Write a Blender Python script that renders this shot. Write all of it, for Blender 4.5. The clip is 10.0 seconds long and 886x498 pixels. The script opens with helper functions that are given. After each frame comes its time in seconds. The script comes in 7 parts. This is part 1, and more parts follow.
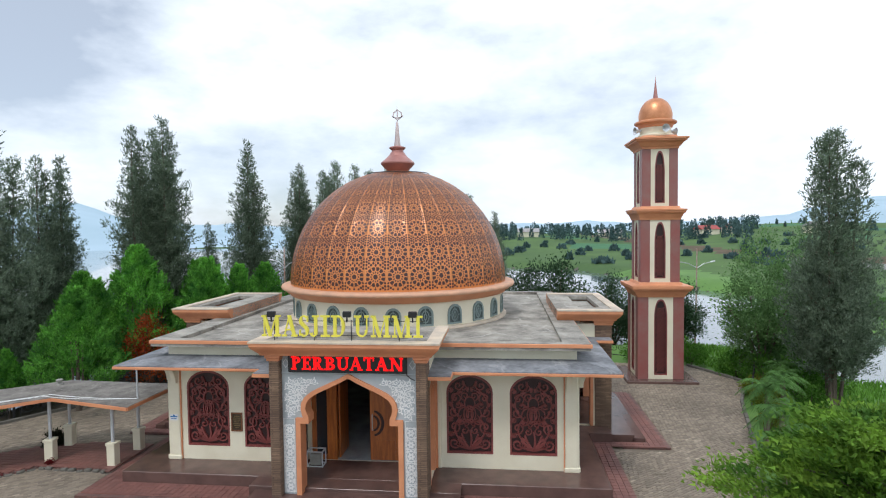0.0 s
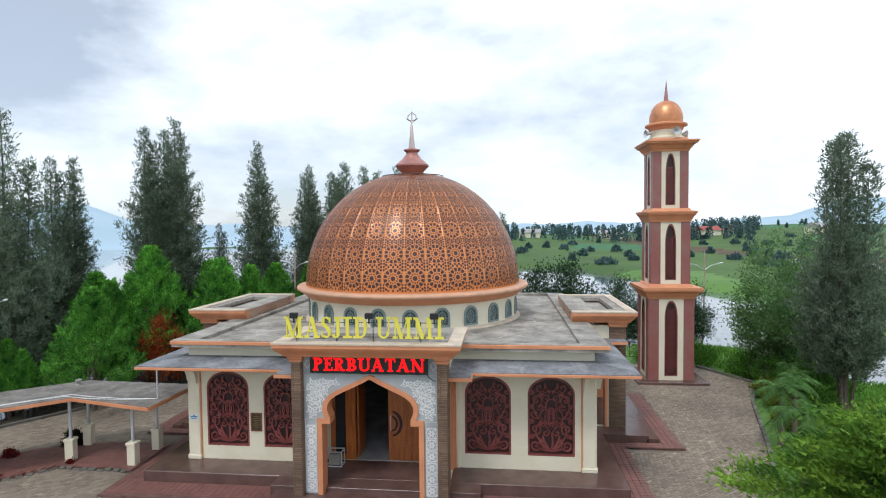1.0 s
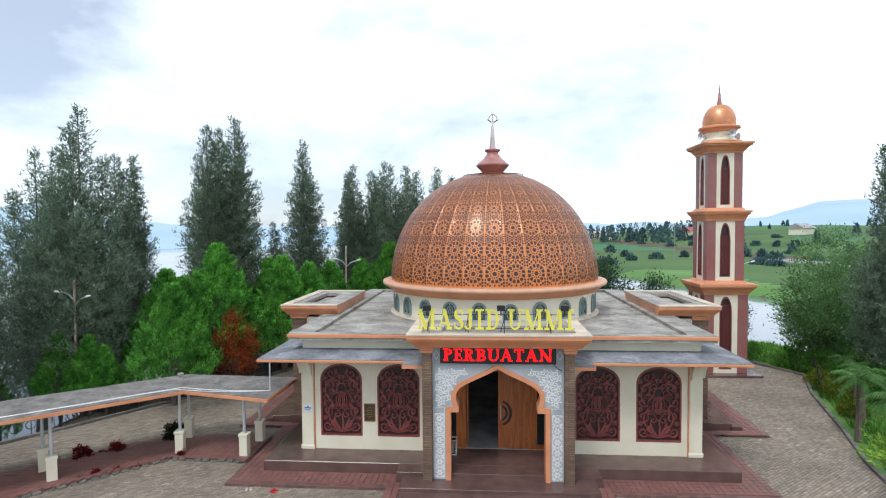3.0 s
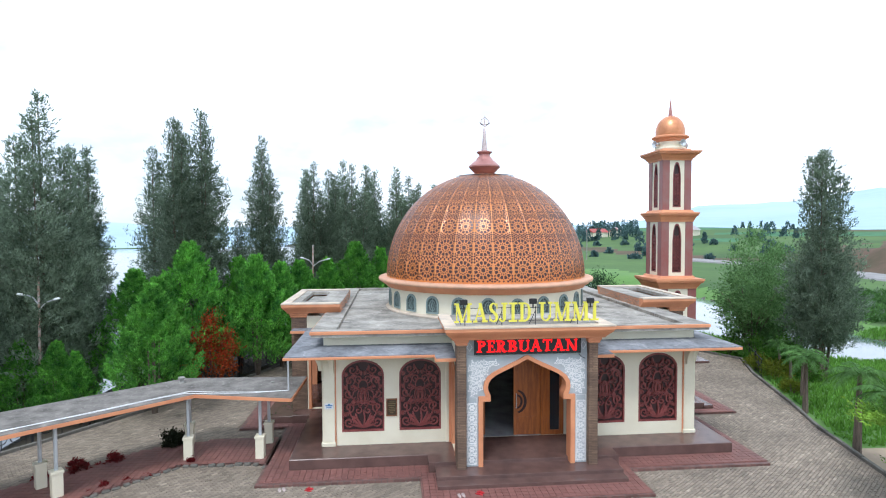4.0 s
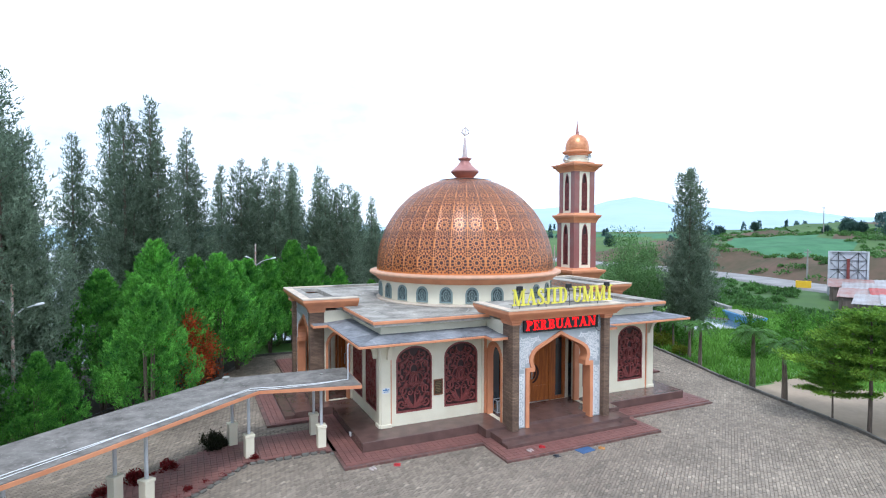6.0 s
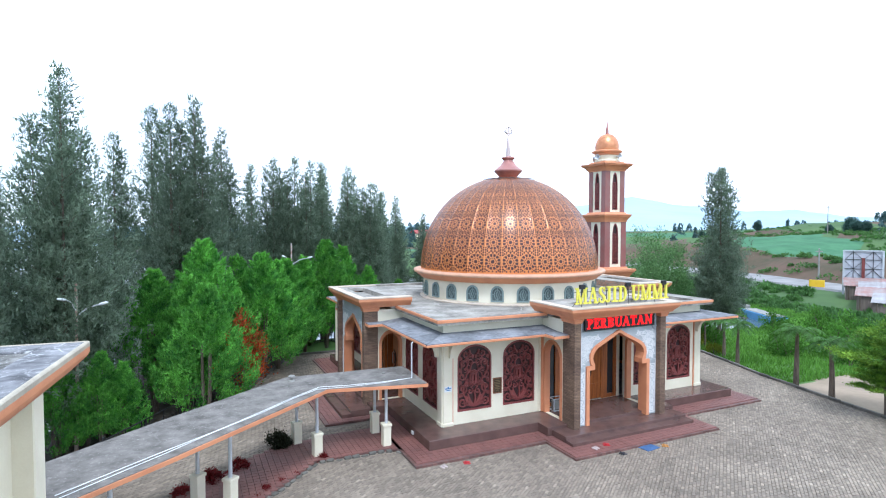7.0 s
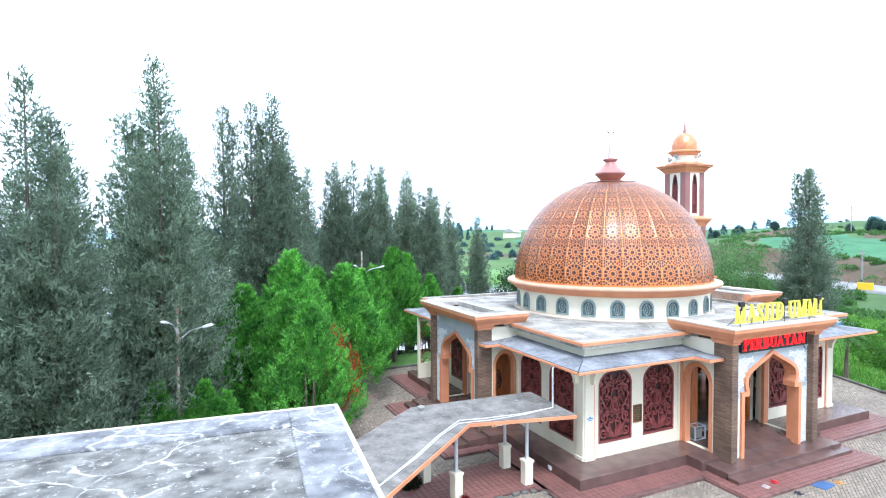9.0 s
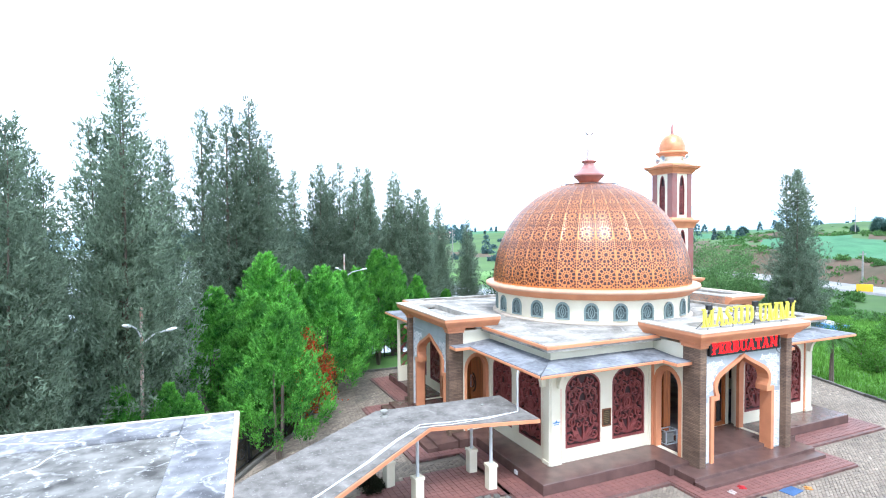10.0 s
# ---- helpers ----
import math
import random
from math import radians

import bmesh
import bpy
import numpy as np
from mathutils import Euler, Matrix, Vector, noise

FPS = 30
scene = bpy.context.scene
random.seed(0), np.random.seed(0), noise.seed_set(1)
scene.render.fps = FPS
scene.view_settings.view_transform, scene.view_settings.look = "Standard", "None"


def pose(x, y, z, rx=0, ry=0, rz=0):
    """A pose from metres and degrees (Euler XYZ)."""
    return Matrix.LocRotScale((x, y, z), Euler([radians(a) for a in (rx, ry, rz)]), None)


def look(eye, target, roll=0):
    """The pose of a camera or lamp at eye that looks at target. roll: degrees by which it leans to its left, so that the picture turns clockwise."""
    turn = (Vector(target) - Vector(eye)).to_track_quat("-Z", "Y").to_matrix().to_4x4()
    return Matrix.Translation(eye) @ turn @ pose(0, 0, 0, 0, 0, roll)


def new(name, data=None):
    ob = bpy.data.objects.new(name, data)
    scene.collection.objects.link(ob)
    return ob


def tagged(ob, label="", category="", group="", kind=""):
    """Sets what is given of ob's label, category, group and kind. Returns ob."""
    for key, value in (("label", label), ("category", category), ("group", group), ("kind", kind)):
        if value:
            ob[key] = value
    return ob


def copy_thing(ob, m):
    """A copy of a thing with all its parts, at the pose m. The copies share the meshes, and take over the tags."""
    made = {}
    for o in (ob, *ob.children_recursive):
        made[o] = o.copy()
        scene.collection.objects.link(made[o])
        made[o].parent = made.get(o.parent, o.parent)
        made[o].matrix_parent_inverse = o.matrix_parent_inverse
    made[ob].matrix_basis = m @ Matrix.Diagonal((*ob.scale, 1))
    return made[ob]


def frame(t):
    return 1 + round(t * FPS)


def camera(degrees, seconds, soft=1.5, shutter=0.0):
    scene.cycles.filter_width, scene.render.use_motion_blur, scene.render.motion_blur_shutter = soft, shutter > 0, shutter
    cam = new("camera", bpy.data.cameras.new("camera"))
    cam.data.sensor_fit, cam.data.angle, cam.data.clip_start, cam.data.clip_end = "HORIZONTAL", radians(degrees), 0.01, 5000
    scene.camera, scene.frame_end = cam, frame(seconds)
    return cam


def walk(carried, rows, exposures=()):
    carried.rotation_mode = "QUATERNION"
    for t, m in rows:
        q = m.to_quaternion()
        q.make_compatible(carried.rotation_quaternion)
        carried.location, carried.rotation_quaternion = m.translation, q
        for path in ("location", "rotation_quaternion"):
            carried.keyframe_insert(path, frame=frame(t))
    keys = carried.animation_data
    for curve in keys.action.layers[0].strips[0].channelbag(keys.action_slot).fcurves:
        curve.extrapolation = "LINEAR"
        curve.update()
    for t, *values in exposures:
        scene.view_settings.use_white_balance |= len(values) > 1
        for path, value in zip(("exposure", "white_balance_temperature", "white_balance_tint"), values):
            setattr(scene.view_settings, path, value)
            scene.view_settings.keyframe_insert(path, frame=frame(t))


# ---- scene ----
cam = camera(77.4, 10.0, soft=1.1)
PATH = [
    (0, (1.168, -1.379, 8.297), (0.954, 0.608, 8.216), -0.7),
    (0.5, (0.957, -1.473, 8.33), (0.742, 0.514, 8.251), -0.6),
    (1, (0.597, -1.613, 8.375), (0.381, 0.374, 8.295), -0.6),
    (1.5, (-0.078, -1.821, 8.391), (-0.29, 0.166, 8.312), -0.6),
    (2, (-1.014, -2.078, 8.372), (-1.217, -0.09, 8.293), -0.6),
    (2.5, (-2.243, -2.43, 8.354), (-2.426, -0.44, 8.274), -0.5),
    (3.8, (-6.8, -3.305, 8.191), (-6.733, -1.308, 8.115), -0.3),
    (4, (-7.737, -3.44, 8.2), (-7.558, -1.449, 8.123), -0.2),
    (4.5, (-10.207, -3.654, 8.155), (-9.753, -1.708, 8.081), 0.0),
    (5, (-12.856, -3.746, 8.122), (-12.14, -1.88, 8.049), 0.2),
    (5.5, (-15.099, -3.747, 8.089), (-14.29, -1.92, 8.017), 0.1),
    (7, (-19.001, -2.68, 8.015), (-18.161, -0.867, 7.942), 0.0),
    (7.5, (-20.084, -1.643, 8.112), (-19.24, 0.169, 8.039), -0.1),
    (8, (-21.059, -0.318, 8.193), (-20.213, 1.493, 8.123), -0.2),
    (8.5, (-21.964, 0.747, 8.306), (-21.121, 2.559, 8.234), -0.2),
    (9, (-22.376, 1.356, 8.394), (-21.538, 3.171, 8.323), -0.3),
    (9.5, (-22.093, 1.357, 8.42), (-21.262, 3.175, 8.351), -0.4),
    (10, (-21.078, 0.867, 8.435), (-20.259, 2.691, 8.369), -0.4),
]
SHIFT = pose(3.37, -16.25, 0)
EXPOSURES = [(t, stops, kelvin, 10) for t, stops, kelvin in ((0.0, 0.20, 6330), (2.5, 0.28, 6230), (4.0, 0.65, 5900), (4.5, 0.76, 5780), (5.5, 0.63, 5700), (7.0, 0.89, 5560), (7.5, 1.07, 5500), (8.5, 1.36, 5560), (9.5, 1.53, 5600), (10.0, 1.56, 5600))]
walk(cam, [(t, SHIFT @ look(eye, target, roll)) for t, eye, target, roll in PATH], EXPOSURES)

# ---- world and sun ----
SUN_EL, SUN_AZ = 58.0, 205.0
world = bpy.data.worlds.new("sky")
scene.world = world
world.use_nodes = True
wt = world.node_tree
wt.nodes.clear()
w_out = wt.nodes.new("ShaderNodeOutputWorld")
w_bg = wt.nodes.new("ShaderNodeBackground")
w_sky = wt.nodes.new("ShaderNodeTexSky")
w_sky.sky_type = "NISHITA"
w_sky.sun_disc = False
w_sky.sun_elevation = radians(SUN_EL)
w_sky.sun_rotation = radians(SUN_AZ)
w_sky.altitude = 1200
w_sky.air_density = 1.0
w_sky.dust_density = 2.0
w_co = wt.nodes.new("ShaderNodeTexCoord")
w_map = wt.nodes.new("ShaderNodeMapping")
w_map.inputs["Scale"].default_value = (1.0, 1.0, 2.2)
w_map.inputs["Location"].default_value = (0.35, 0.1, 0.2)
w_n = wt.nodes.new("ShaderNodeTexNoise")
w_n.inputs["Scale"].default_value = 2.3
w_n.inputs["Detail"].default_value = 7.0
w_n.inputs["Roughness"].default_value = 0.55
w_r = wt.nodes.new("ShaderNodeValToRGB")
w_r.color_ramp.elements[0].position = 0.36
w_r.color_ramp.elements[0].color = (0.40, 0.40, 0.40, 1)
w_r.color_ramp.elements[1].position = 0.56
w_r.color_ramp.elements[1].color = (1, 1, 1, 1)
w_mix = wt.nodes.new("ShaderNodeMix")
w_mix.data_type = "RGBA"
w_mix.inputs["B"].default_value = (11.0, 11.9, 12.9, 1)
wt.links.new(w_co.outputs["Generated"], w_map.inputs["Vector"])
wt.links.new(w_map.outputs["Vector"], w_n.inputs["Vector"])
w_dot = wt.nodes.new("ShaderNodeVectorMath")
w_dot.operation = "DOT_PRODUCT"
w_dot.inputs[1].default_value = (0.16, 0.0, 0.0)
w_add = wt.nodes.new("ShaderNodeMath")
w_add.inputs[1].default_value = 0.02
wt.links.new(w_co.outputs["Generated"], w_dot.inputs[0])
w_sum = wt.nodes.new("ShaderNodeMath")
wt.links.new(w_n.outputs["Fac"], w_sum.inputs[0])
wt.links.new(w_dot.outputs["Value"], w_sum.inputs[1])
wt.links.new(w_sum.outputs[0], w_add.inputs[0])
wt.links.new(w_add.outputs[0], w_r.inputs["Fac"])
wt.links.new(w_r.outputs["Color"], w_mix.inputs["Factor"])
wt.links.new(w_sky.outputs["Color"], w_mix.inputs["A"])
wt.links.new(w_mix.outputs["Result"], w_bg.inputs["Color"])
w_bg.inputs["Strength"].default_value = 0.085
wt.links.new(w_bg.outputs["Background"], w_out.inputs["Surface"])
sun = new("sun", bpy.data.lights.new("sun", "SUN"))
sun.data.energy, sun.data.angle, sun.data.color = 1.3, radians(14), (1.0, 0.97, 0.92)
sun.rotation_euler = (radians(90 - SUN_EL), 0, radians(180 - SUN_AZ))

# ---- materials ----
def mat(name, col, col2=None, rough=0.6, scale=1.5, fine=30.0, amount=0.6, bump=0.15, metal=0.0, island=0.0, each=0.0, stretch=(1, 1, 1), spec=0.5, coat=0.0):
    """A surface with variation at two scales; island and each vary the brightness of loose pieces and of objects."""
    m = bpy.data.materials.new(name)
    m.use_nodes = True
    nt = m.node_tree
    bs = nt.nodes["Principled BSDF"]
    bs.inputs["Roughness"].default_value = rough
    bs.inputs["Metallic"].default_value = metal
    bs.inputs["Specular IOR Level"].default_value = spec
    bs.inputs["Coat Weight"].default_value = coat
    bs.inputs["Coat Roughness"].default_value = 0.33
    co = nt.nodes.new("ShaderNodeTexCoord")
    mp = nt.nodes.new("ShaderNodeMapping")
    mp.inputs["Scale"].default_value = stretch
    nt.links.new(co.outputs["Object"], mp.inputs["Vector"])
    big = nt.nodes.new("ShaderNodeTexNoise")
    big.inputs["Scale"].default_value = scale
    big.inputs["Detail"].default_value = 5
    small = nt.nodes.new("ShaderNodeTexNoise")
    small.inputs["Scale"].default_value = fine
    small.inputs["Detail"].default_value = 4
    for n in (big, small):
        nt.links.new(mp.outputs["Vector"], n.inputs["Vector"])
    add = nt.nodes.new("ShaderNodeMath")
    add.operation = "MULTIPLY_ADD"
    add.inputs[1].default_value = 0.35
    nt.links.new(small.outputs["Fac"], add.inputs[0])
    nt.links.new(big.outputs["Fac"], add.inputs[2])
    ramp = nt.nodes.new("ShaderNodeValToRGB")
    c2 = col2 or tuple(c * 0.62 for c in col)
    ramp.color_ramp.elements[0].position, ramp.color_ramp.elements[1].position = 0.68 - 0.3 * amount, 0.68 + 0.25 * amount
    ramp.color_ramp.elements[0].color = (*c2, 1)
    ramp.color_ramp.elements[1].color = (*col, 1)
    nt.links.new(add.outputs[0], ramp.inputs["Fac"])
    out = ramp.outputs["Color"]
    for strength, node, sock in ((island, "ShaderNodeNewGeometry", "Random Per Island"), (each, "ShaderNodeObjectInfo", "Random")):
        if strength:
            src = nt.nodes.new(node)
            mr = nt.nodes.new("ShaderNodeMapRange")
            mr.inputs["To Min"].default_value, mr.inputs["To Max"].default_value = 1 - strength, 1 + strength
            nt.links.new(src.outputs[sock], mr.inputs["Value"])
            hv = nt.nodes.new("ShaderNodeHueSaturation")
            nt.links.new(mr.outputs["Result"], hv.inputs["Value"])
            nt.links.new(out, hv.inputs["Color"])
            out = hv.outputs["Color"]
    nt.links.new(out, bs.inputs["Base Color"])
    if bump:
        bp = nt.nodes.new("ShaderNodeBump")
        bp.inputs["Strength"].default_value = bump
        bp.inputs["Distance"].default_value = 0.02
        nt.links.new(small.outputs["Fac"], bp.inputs["Height"])
        nt.links.new(bp.outputs["Normal"], bs.inputs["Normal"])
    return m


def leaf_mat(name, col, col2, scale=0.6, island=0.35, thin=0.5):
    """Foliage: leaves of two tones, which let some light through."""
    m = mat(name, col, col2, rough=0.55, scale=scale, fine=6, bump=0, island=island, each=0.15, spec=0.12)
    nt = m.node_tree
    bs, end = nt.nodes["Principled BSDF"], nt.nodes["Material Output"]
    tr = nt.nodes.new("ShaderNodeBsdfTranslucent")
    mx = nt.nodes.new("ShaderNodeMixShader")
    mx.inputs["Fac"].default_value = thin
    nt.links.new(bs.inputs["Base Color"].links[0].from_socket, tr.inputs["Color"])
    nt.links.new(bs.outputs["BSDF"], mx.inputs[1])
    nt.links.new(tr.outputs["BSDF"], mx.inputs[2])
    nt.links.new(mx.outputs["Shader"], end.inputs["Surface"])
    return m


def brick_mat(name, a, b, mortar, size, row, joint, rough=0.7, turn=0.0, axes="xy", bump=0.5, offset=0.5):
    """Courses of pieces of length size and height row, with recessed joints, along the two axes named."""
    m = mat(name, a, b, rough=rough, scale=0.9, fine=18, bump=0)
    nt = m.node_tree
    bs = nt.nodes["Principled BSDF"]
    co = nt.nodes.new("ShaderNodeTexCoord")
    sp = nt.nodes.new("ShaderNodeSeparateXYZ")
    cb = nt.nodes.new("ShaderNodeCombineXYZ")
    nt.links.new(co.outputs["Object"], sp.inputs[0])
    if axes == "round":
        ad = nt.nodes.new("ShaderNodeMath")
        nt.links.new(sp.outputs["X"], ad.inputs[0])
        nt.links.new(sp.outputs["Y"], ad.inputs[1])
        nt.links.new(ad.outputs[0], cb.inputs["X"])
        nt.links.new(sp.outputs["Z"], cb.inputs["Y"])
    else:
        nt.links.new(sp.outputs[axes[0].upper()], cb.inputs["X"])
        nt.links.new(sp.outputs[axes[1].upper()], cb.inputs["Y"])
    mp = nt.nodes.new("ShaderNodeMapping")
    mp.inputs["Rotation"].default_value = (0, 0, radians(turn))
    nt.links.new(cb.outputs[0], mp.inputs["Vector"])
    br = nt.nodes.new("ShaderNodeTexBrick")
    br.inputs["Scale"].default_value = 1.0
    br.inputs["Brick Width"].default_value = size
    br.inputs["Row Height"].default_value = row
    br.inputs["Mortar Size"].default_value = joint
    br.inputs["Mortar Smooth"].default_value = 0.2
    br.offset = offset
    br.inputs["Color1"].default_value = (0.75, 0.75, 0.75, 1)
    br.inputs["Color2"].default_value = (1.25, 1.25, 1.25, 1)
    br.inputs["Mortar"].default_value = (1, 1, 1, 1)
    nt.links.new(mp.outputs[0], br.inputs["Vector"])
    base = bs.inputs["Base Color"].links[0].from_socket
    mul = nt.nodes.new("ShaderNodeMix")
    mul.data_type, mul.blend_type = "RGBA", "MULTIPLY"
    mul.inputs["Factor"].default_value = 1.0
    nt.links.new(base, mul.inputs["A"])
    nt.links.new(br.outputs["Color"], mul.inputs["B"])
    mx = nt.nodes.new("ShaderNodeMix")
    mx.data_type = "RGBA"
    mx.inputs["B"].default_value = (*mortar, 1)
    nt.links.new(br.outputs["Fac"], mx.inputs["Factor"])
    nt.links.new(mul.outputs["Result"], mx.inputs["A"])
    nt.links.new(mx.outputs["Result"], bs.inputs["Base Color"])
    bp = nt.nodes.new("ShaderNodeBump")
    bp.invert = True
    bp.inputs["Strength"].default_value = bump
    bp.inputs["Distance"].default_value = 0.01
    nt.links.new(br.outputs["Fac"], bp.inputs["Height"])
    nt.links.new(bp.outputs["Normal"], bs.inputs["Normal"])
    return m


def stained_roof(name, base, dark, line, cracks=0.6, size=0.62, thin=0.028, worn=0.6, patch=0.55, speck=0.0):
    """Weathered cement: dark stains, pale mended cracks and flaking specks."""
    m = mat(name, base, dark, rough=0.85, scale=patch, fine=7, amount=0.7, bump=0.3)
    nt = m.node_tree
    bs = nt.nodes["Principled BSDF"]
    co = nt.nodes.new("ShaderNodeTexCoord")
    ns = nt.nodes.new("ShaderNodeTexNoise")
    ns.inputs["Scale"].default_value = 1.1
    ns.inputs["Detail"].default_value = 3
    nt.links.new(co.outputs["Object"], ns.inputs["Vector"])
    mixv = nt.nodes.new("ShaderNodeMix")
    mixv.data_type = "RGBA"
    mixv.blend_type = "ADD"
    mixv.inputs["Factor"].default_value = 0.8
    nt.links.new(co.outputs["Object"], mixv.inputs["A"])
    nt.links.new(ns.outputs["Color"], mixv.inputs["B"])
    vo = nt.nodes.new("ShaderNodeTexVoronoi")
    vo.feature = "DISTANCE_TO_EDGE"
    vo.inputs["Scale"].default_value = size
    nt.links.new(mixv.outputs["Result"], vo.inputs["Vector"])
    r1 = nt.nodes.new("ShaderNodeValToRGB")
    r1.color_ramp.elements[0].position, r1.color_ramp.elements[1].position = thin * 0.3, thin
    r1.color_ramp.elements[0].color, r1.color_ramp.elements[1].color = (1, 1, 1, 1), (0, 0, 0, 1)
    nt.links.new(vo.outputs["Distance"], r1.inputs["Fac"])
    n2 = nt.nodes.new("ShaderNodeTexNoise")
    n2.inputs["Scale"].default_value = 0.9
    n2.inputs["Detail"].default_value = 6
    n2.inputs["Roughness"].default_value = 0.7
    nt.links.new(co.outputs["Object"], n2.inputs["Vector"])
    r2 = nt.nodes.new("ShaderNodeValToRGB")
    r2.color_ramp.elements[0].position, r2.color_ramp.elements[1].position = 0.45, 0.62
    nt.links.new(n2.outputs["Fac"], r2.inputs["Fac"])
    ml = nt.nodes.new("ShaderNodeMath")
    ml.operation = "MULTIPLY"
    nt.links.new(r1.outputs["Color"], ml.inputs[0])
    nt.links.new(r2.outputs["Color"], ml.inputs[1])
    m2 = nt.nodes.new("ShaderNodeMath")
    m2.operation = "MULTIPLY"
    m2.inputs[1].default_value = cracks
    nt.links.new(ml.outputs[0], m2.inputs[0])
    # pale worn patches
    r3 = nt.nodes.new("ShaderNodeValToRGB")
    r3.color_ramp.elements[0].position, r3.color_ramp.elements[1].position = worn, worn + 0.12
    r3.color_ramp.elements[1].color = (0.55, 0.55, 0.55, 1)
    nt.links.new(n2.outputs["Fac"], r3.inputs["Fac"])
    mxm = nt.nodes.new("ShaderNodeMath")
    mxm.operation = "MAXIMUM"
    nt.links.new(m2.outputs[0], mxm.inputs[0])
    nt.links.new(r3.outputs["Color"], mxm.inputs[1])
    # small flakes, thicker in some places
    n3 = nt.nodes.new("ShaderNodeTexNoise")
    n3.inputs["Scale"].default_value = 11.0
    n3.inputs["Detail"].default_value = 5
    n3.inputs["Roughness"].default_value = 0.75
    nt.links.new(co.outputs["Object"], n3.inputs["Vector"])
    r4 = nt.nodes.new("ShaderNodeValToRGB")
    r4.color_ramp.elements[0].position, r4.color_ramp.elements[1].position = 0.57, 0.66
    nt.links.new(n3.outputs["Fac"], r4.inputs["Fac"])
    ms = nt.nodes.new("ShaderNodeMath")
    ms.operation = "MULTIPLY"
    nt.links.new(r4.outputs["Color"], ms.inputs[0])
    ms.inputs[1].default_value = speck
    mx3 = nt.nodes.new("ShaderNodeMath")
    mx3.operation = "MAXIMUM"
    nt.links.new(mxm.outputs[0], mx3.inputs[0])
    nt.links.new(ms.outputs[0], mx3.inputs[1])
    mxm = mx3
    base_sock = bs.inputs["Base Color"].links[0].from_socket
    mx = nt.nodes.new("ShaderNodeMix")
    mx.data_type = "RGBA"
    mx.inputs["B"].default_value = (*line, 1)
    nt.links.new(mxm.outputs[0], mx.inputs["Factor"])
    nt.links.new(base_sock, mx.inputs["A"])
    nt.links.new(mx.outputs["Result"], bs.inputs["Base Color"])
    return m


CREAM = mat("cream_paint", (0.81, 0.76, 0.60), (0.72, 0.66, 0.50), rough=0.6, scale=1.2, amount=0.8, bump=0.06)
ORANGE = mat("orange_paint", (0.71, 0.305, 0.150), (0.57, 0.225, 0.110), rough=0.55, scale=1.4, amount=0.8, bump=0.08)
PALE_EDGE = mat("weathered_cream_edge", (0.70, 0.58, 0.44), (0.42, 0.36, 0.3), rough=0.8, scale=2.0, amount=0.9)
ROOF = stained_roof("cement_roof", (0.405, 0.378, 0.33), (0.15, 0.14, 0.122), (0.60, 0.575, 0.53), 0.5, worn=0.64, patch=1.1, speck=0.35)
NEAR_ROOF = stained_roof("old_cement_roof", (0.235, 0.226, 0.205), (0.048, 0.045, 0.040), (0.70, 0.70, 0.68), 1.0, 0.85, 0.016, 0.60, patch=3.4, speck=0.55)
NEAR_RIM = stained_roof("old_cement_rim", (0.27, 0.27, 0.28), (0.07, 0.07, 0.075), (0.62, 0.62, 0.62), 1.0, 1.6, 0.03, 0.57, patch=2.6, speck=0.5)
WALK_ROOF = stained_roof("walkway_cement_roof", (0.235, 0.217, 0.195), (0.092, 0.083, 0.074), (0.44, 0.42, 0.39), 0.2, worn=0.64, patch=1.6, speck=0.5)
WORN_LIP = mat("worn_cream_edge", (0.58, 0.52, 0.40), (0.33, 0.29, 0.23), rough=0.8, scale=2.0, amount=0.9)
EAVE = stained_roof("cement_eave", (0.29, 0.30, 0.32), (0.09, 0.095, 0.105), (0.5, 0.5, 0.5), 0.3, worn=0.62, patch=1.0)
GRANITE = mat("brown_floor_tile", (0.142, 0.083, 0.071), (0.10, 0.059, 0.051), rough=0.25, scale=2.0, fine=60, bump=0.02)
REDTILE = brick_mat("red_clay_joint", (0.20, 0.10, 0.085), (0.14, 0.075, 0.065), (0.12, 0.09, 0.08), 0.2, 0.2, 0.012, rough=0.5, offset=0.0)
STACK = brick_mat("stacked_stone", (0.24, 0.155, 0.10), (0.13, 0.08, 0.055), (0.07, 0.045, 0.035), 0.42, 0.055, 0.006, axes="round", rough=0.75, bump=0.9)
CARVED = mat("carved_red_wood", (0.27, 0.068, 0.062), (0.17, 0.040, 0.038), rough=0.42, scale=3, fine=25, bump=0.1, coat=0.2)
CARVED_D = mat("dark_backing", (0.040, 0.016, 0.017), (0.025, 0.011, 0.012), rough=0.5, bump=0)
COPPER = mat("copper_dome_sheet", (0.76, 0.275, 0.072), (0.60, 0.195, 0.052), rough=0.36, scale=0.7, fine=14, amount=0.9, bump=0.04, metal=0.2, each=0.05, coat=0.45)
PUNCHED = mat("dark_punched_pattern", (0.075, 0.022, 0.019), (0.05, 0.016, 0.014), rough=0.5, bump=0, spec=0.35, coat=0.5)
FINIAL = mat("rose_copper", (0.48, 0.22, 0.19), (0.36, 0.16, 0.14), rough=0.35, bump=0.02, metal=0.3)
SPIRE = mat("pale_metal", (0.62, 0.50, 0.47), (0.5, 0.4, 0.38), rough=0.35, bump=0, metal=0.4)
MAROON = mat("maroon_stone", (0.28, 0.083, 0.073), (0.27, 0.145, 0.13), rough=0.45, scale=1.5, fine=9, amount=1.0, bump=0.05)
GREY = mat("grey_stone_panel", (0.44, 0.48, 0.50), (0.37, 0.40, 0.42), rough=0.5, bump=0.04)
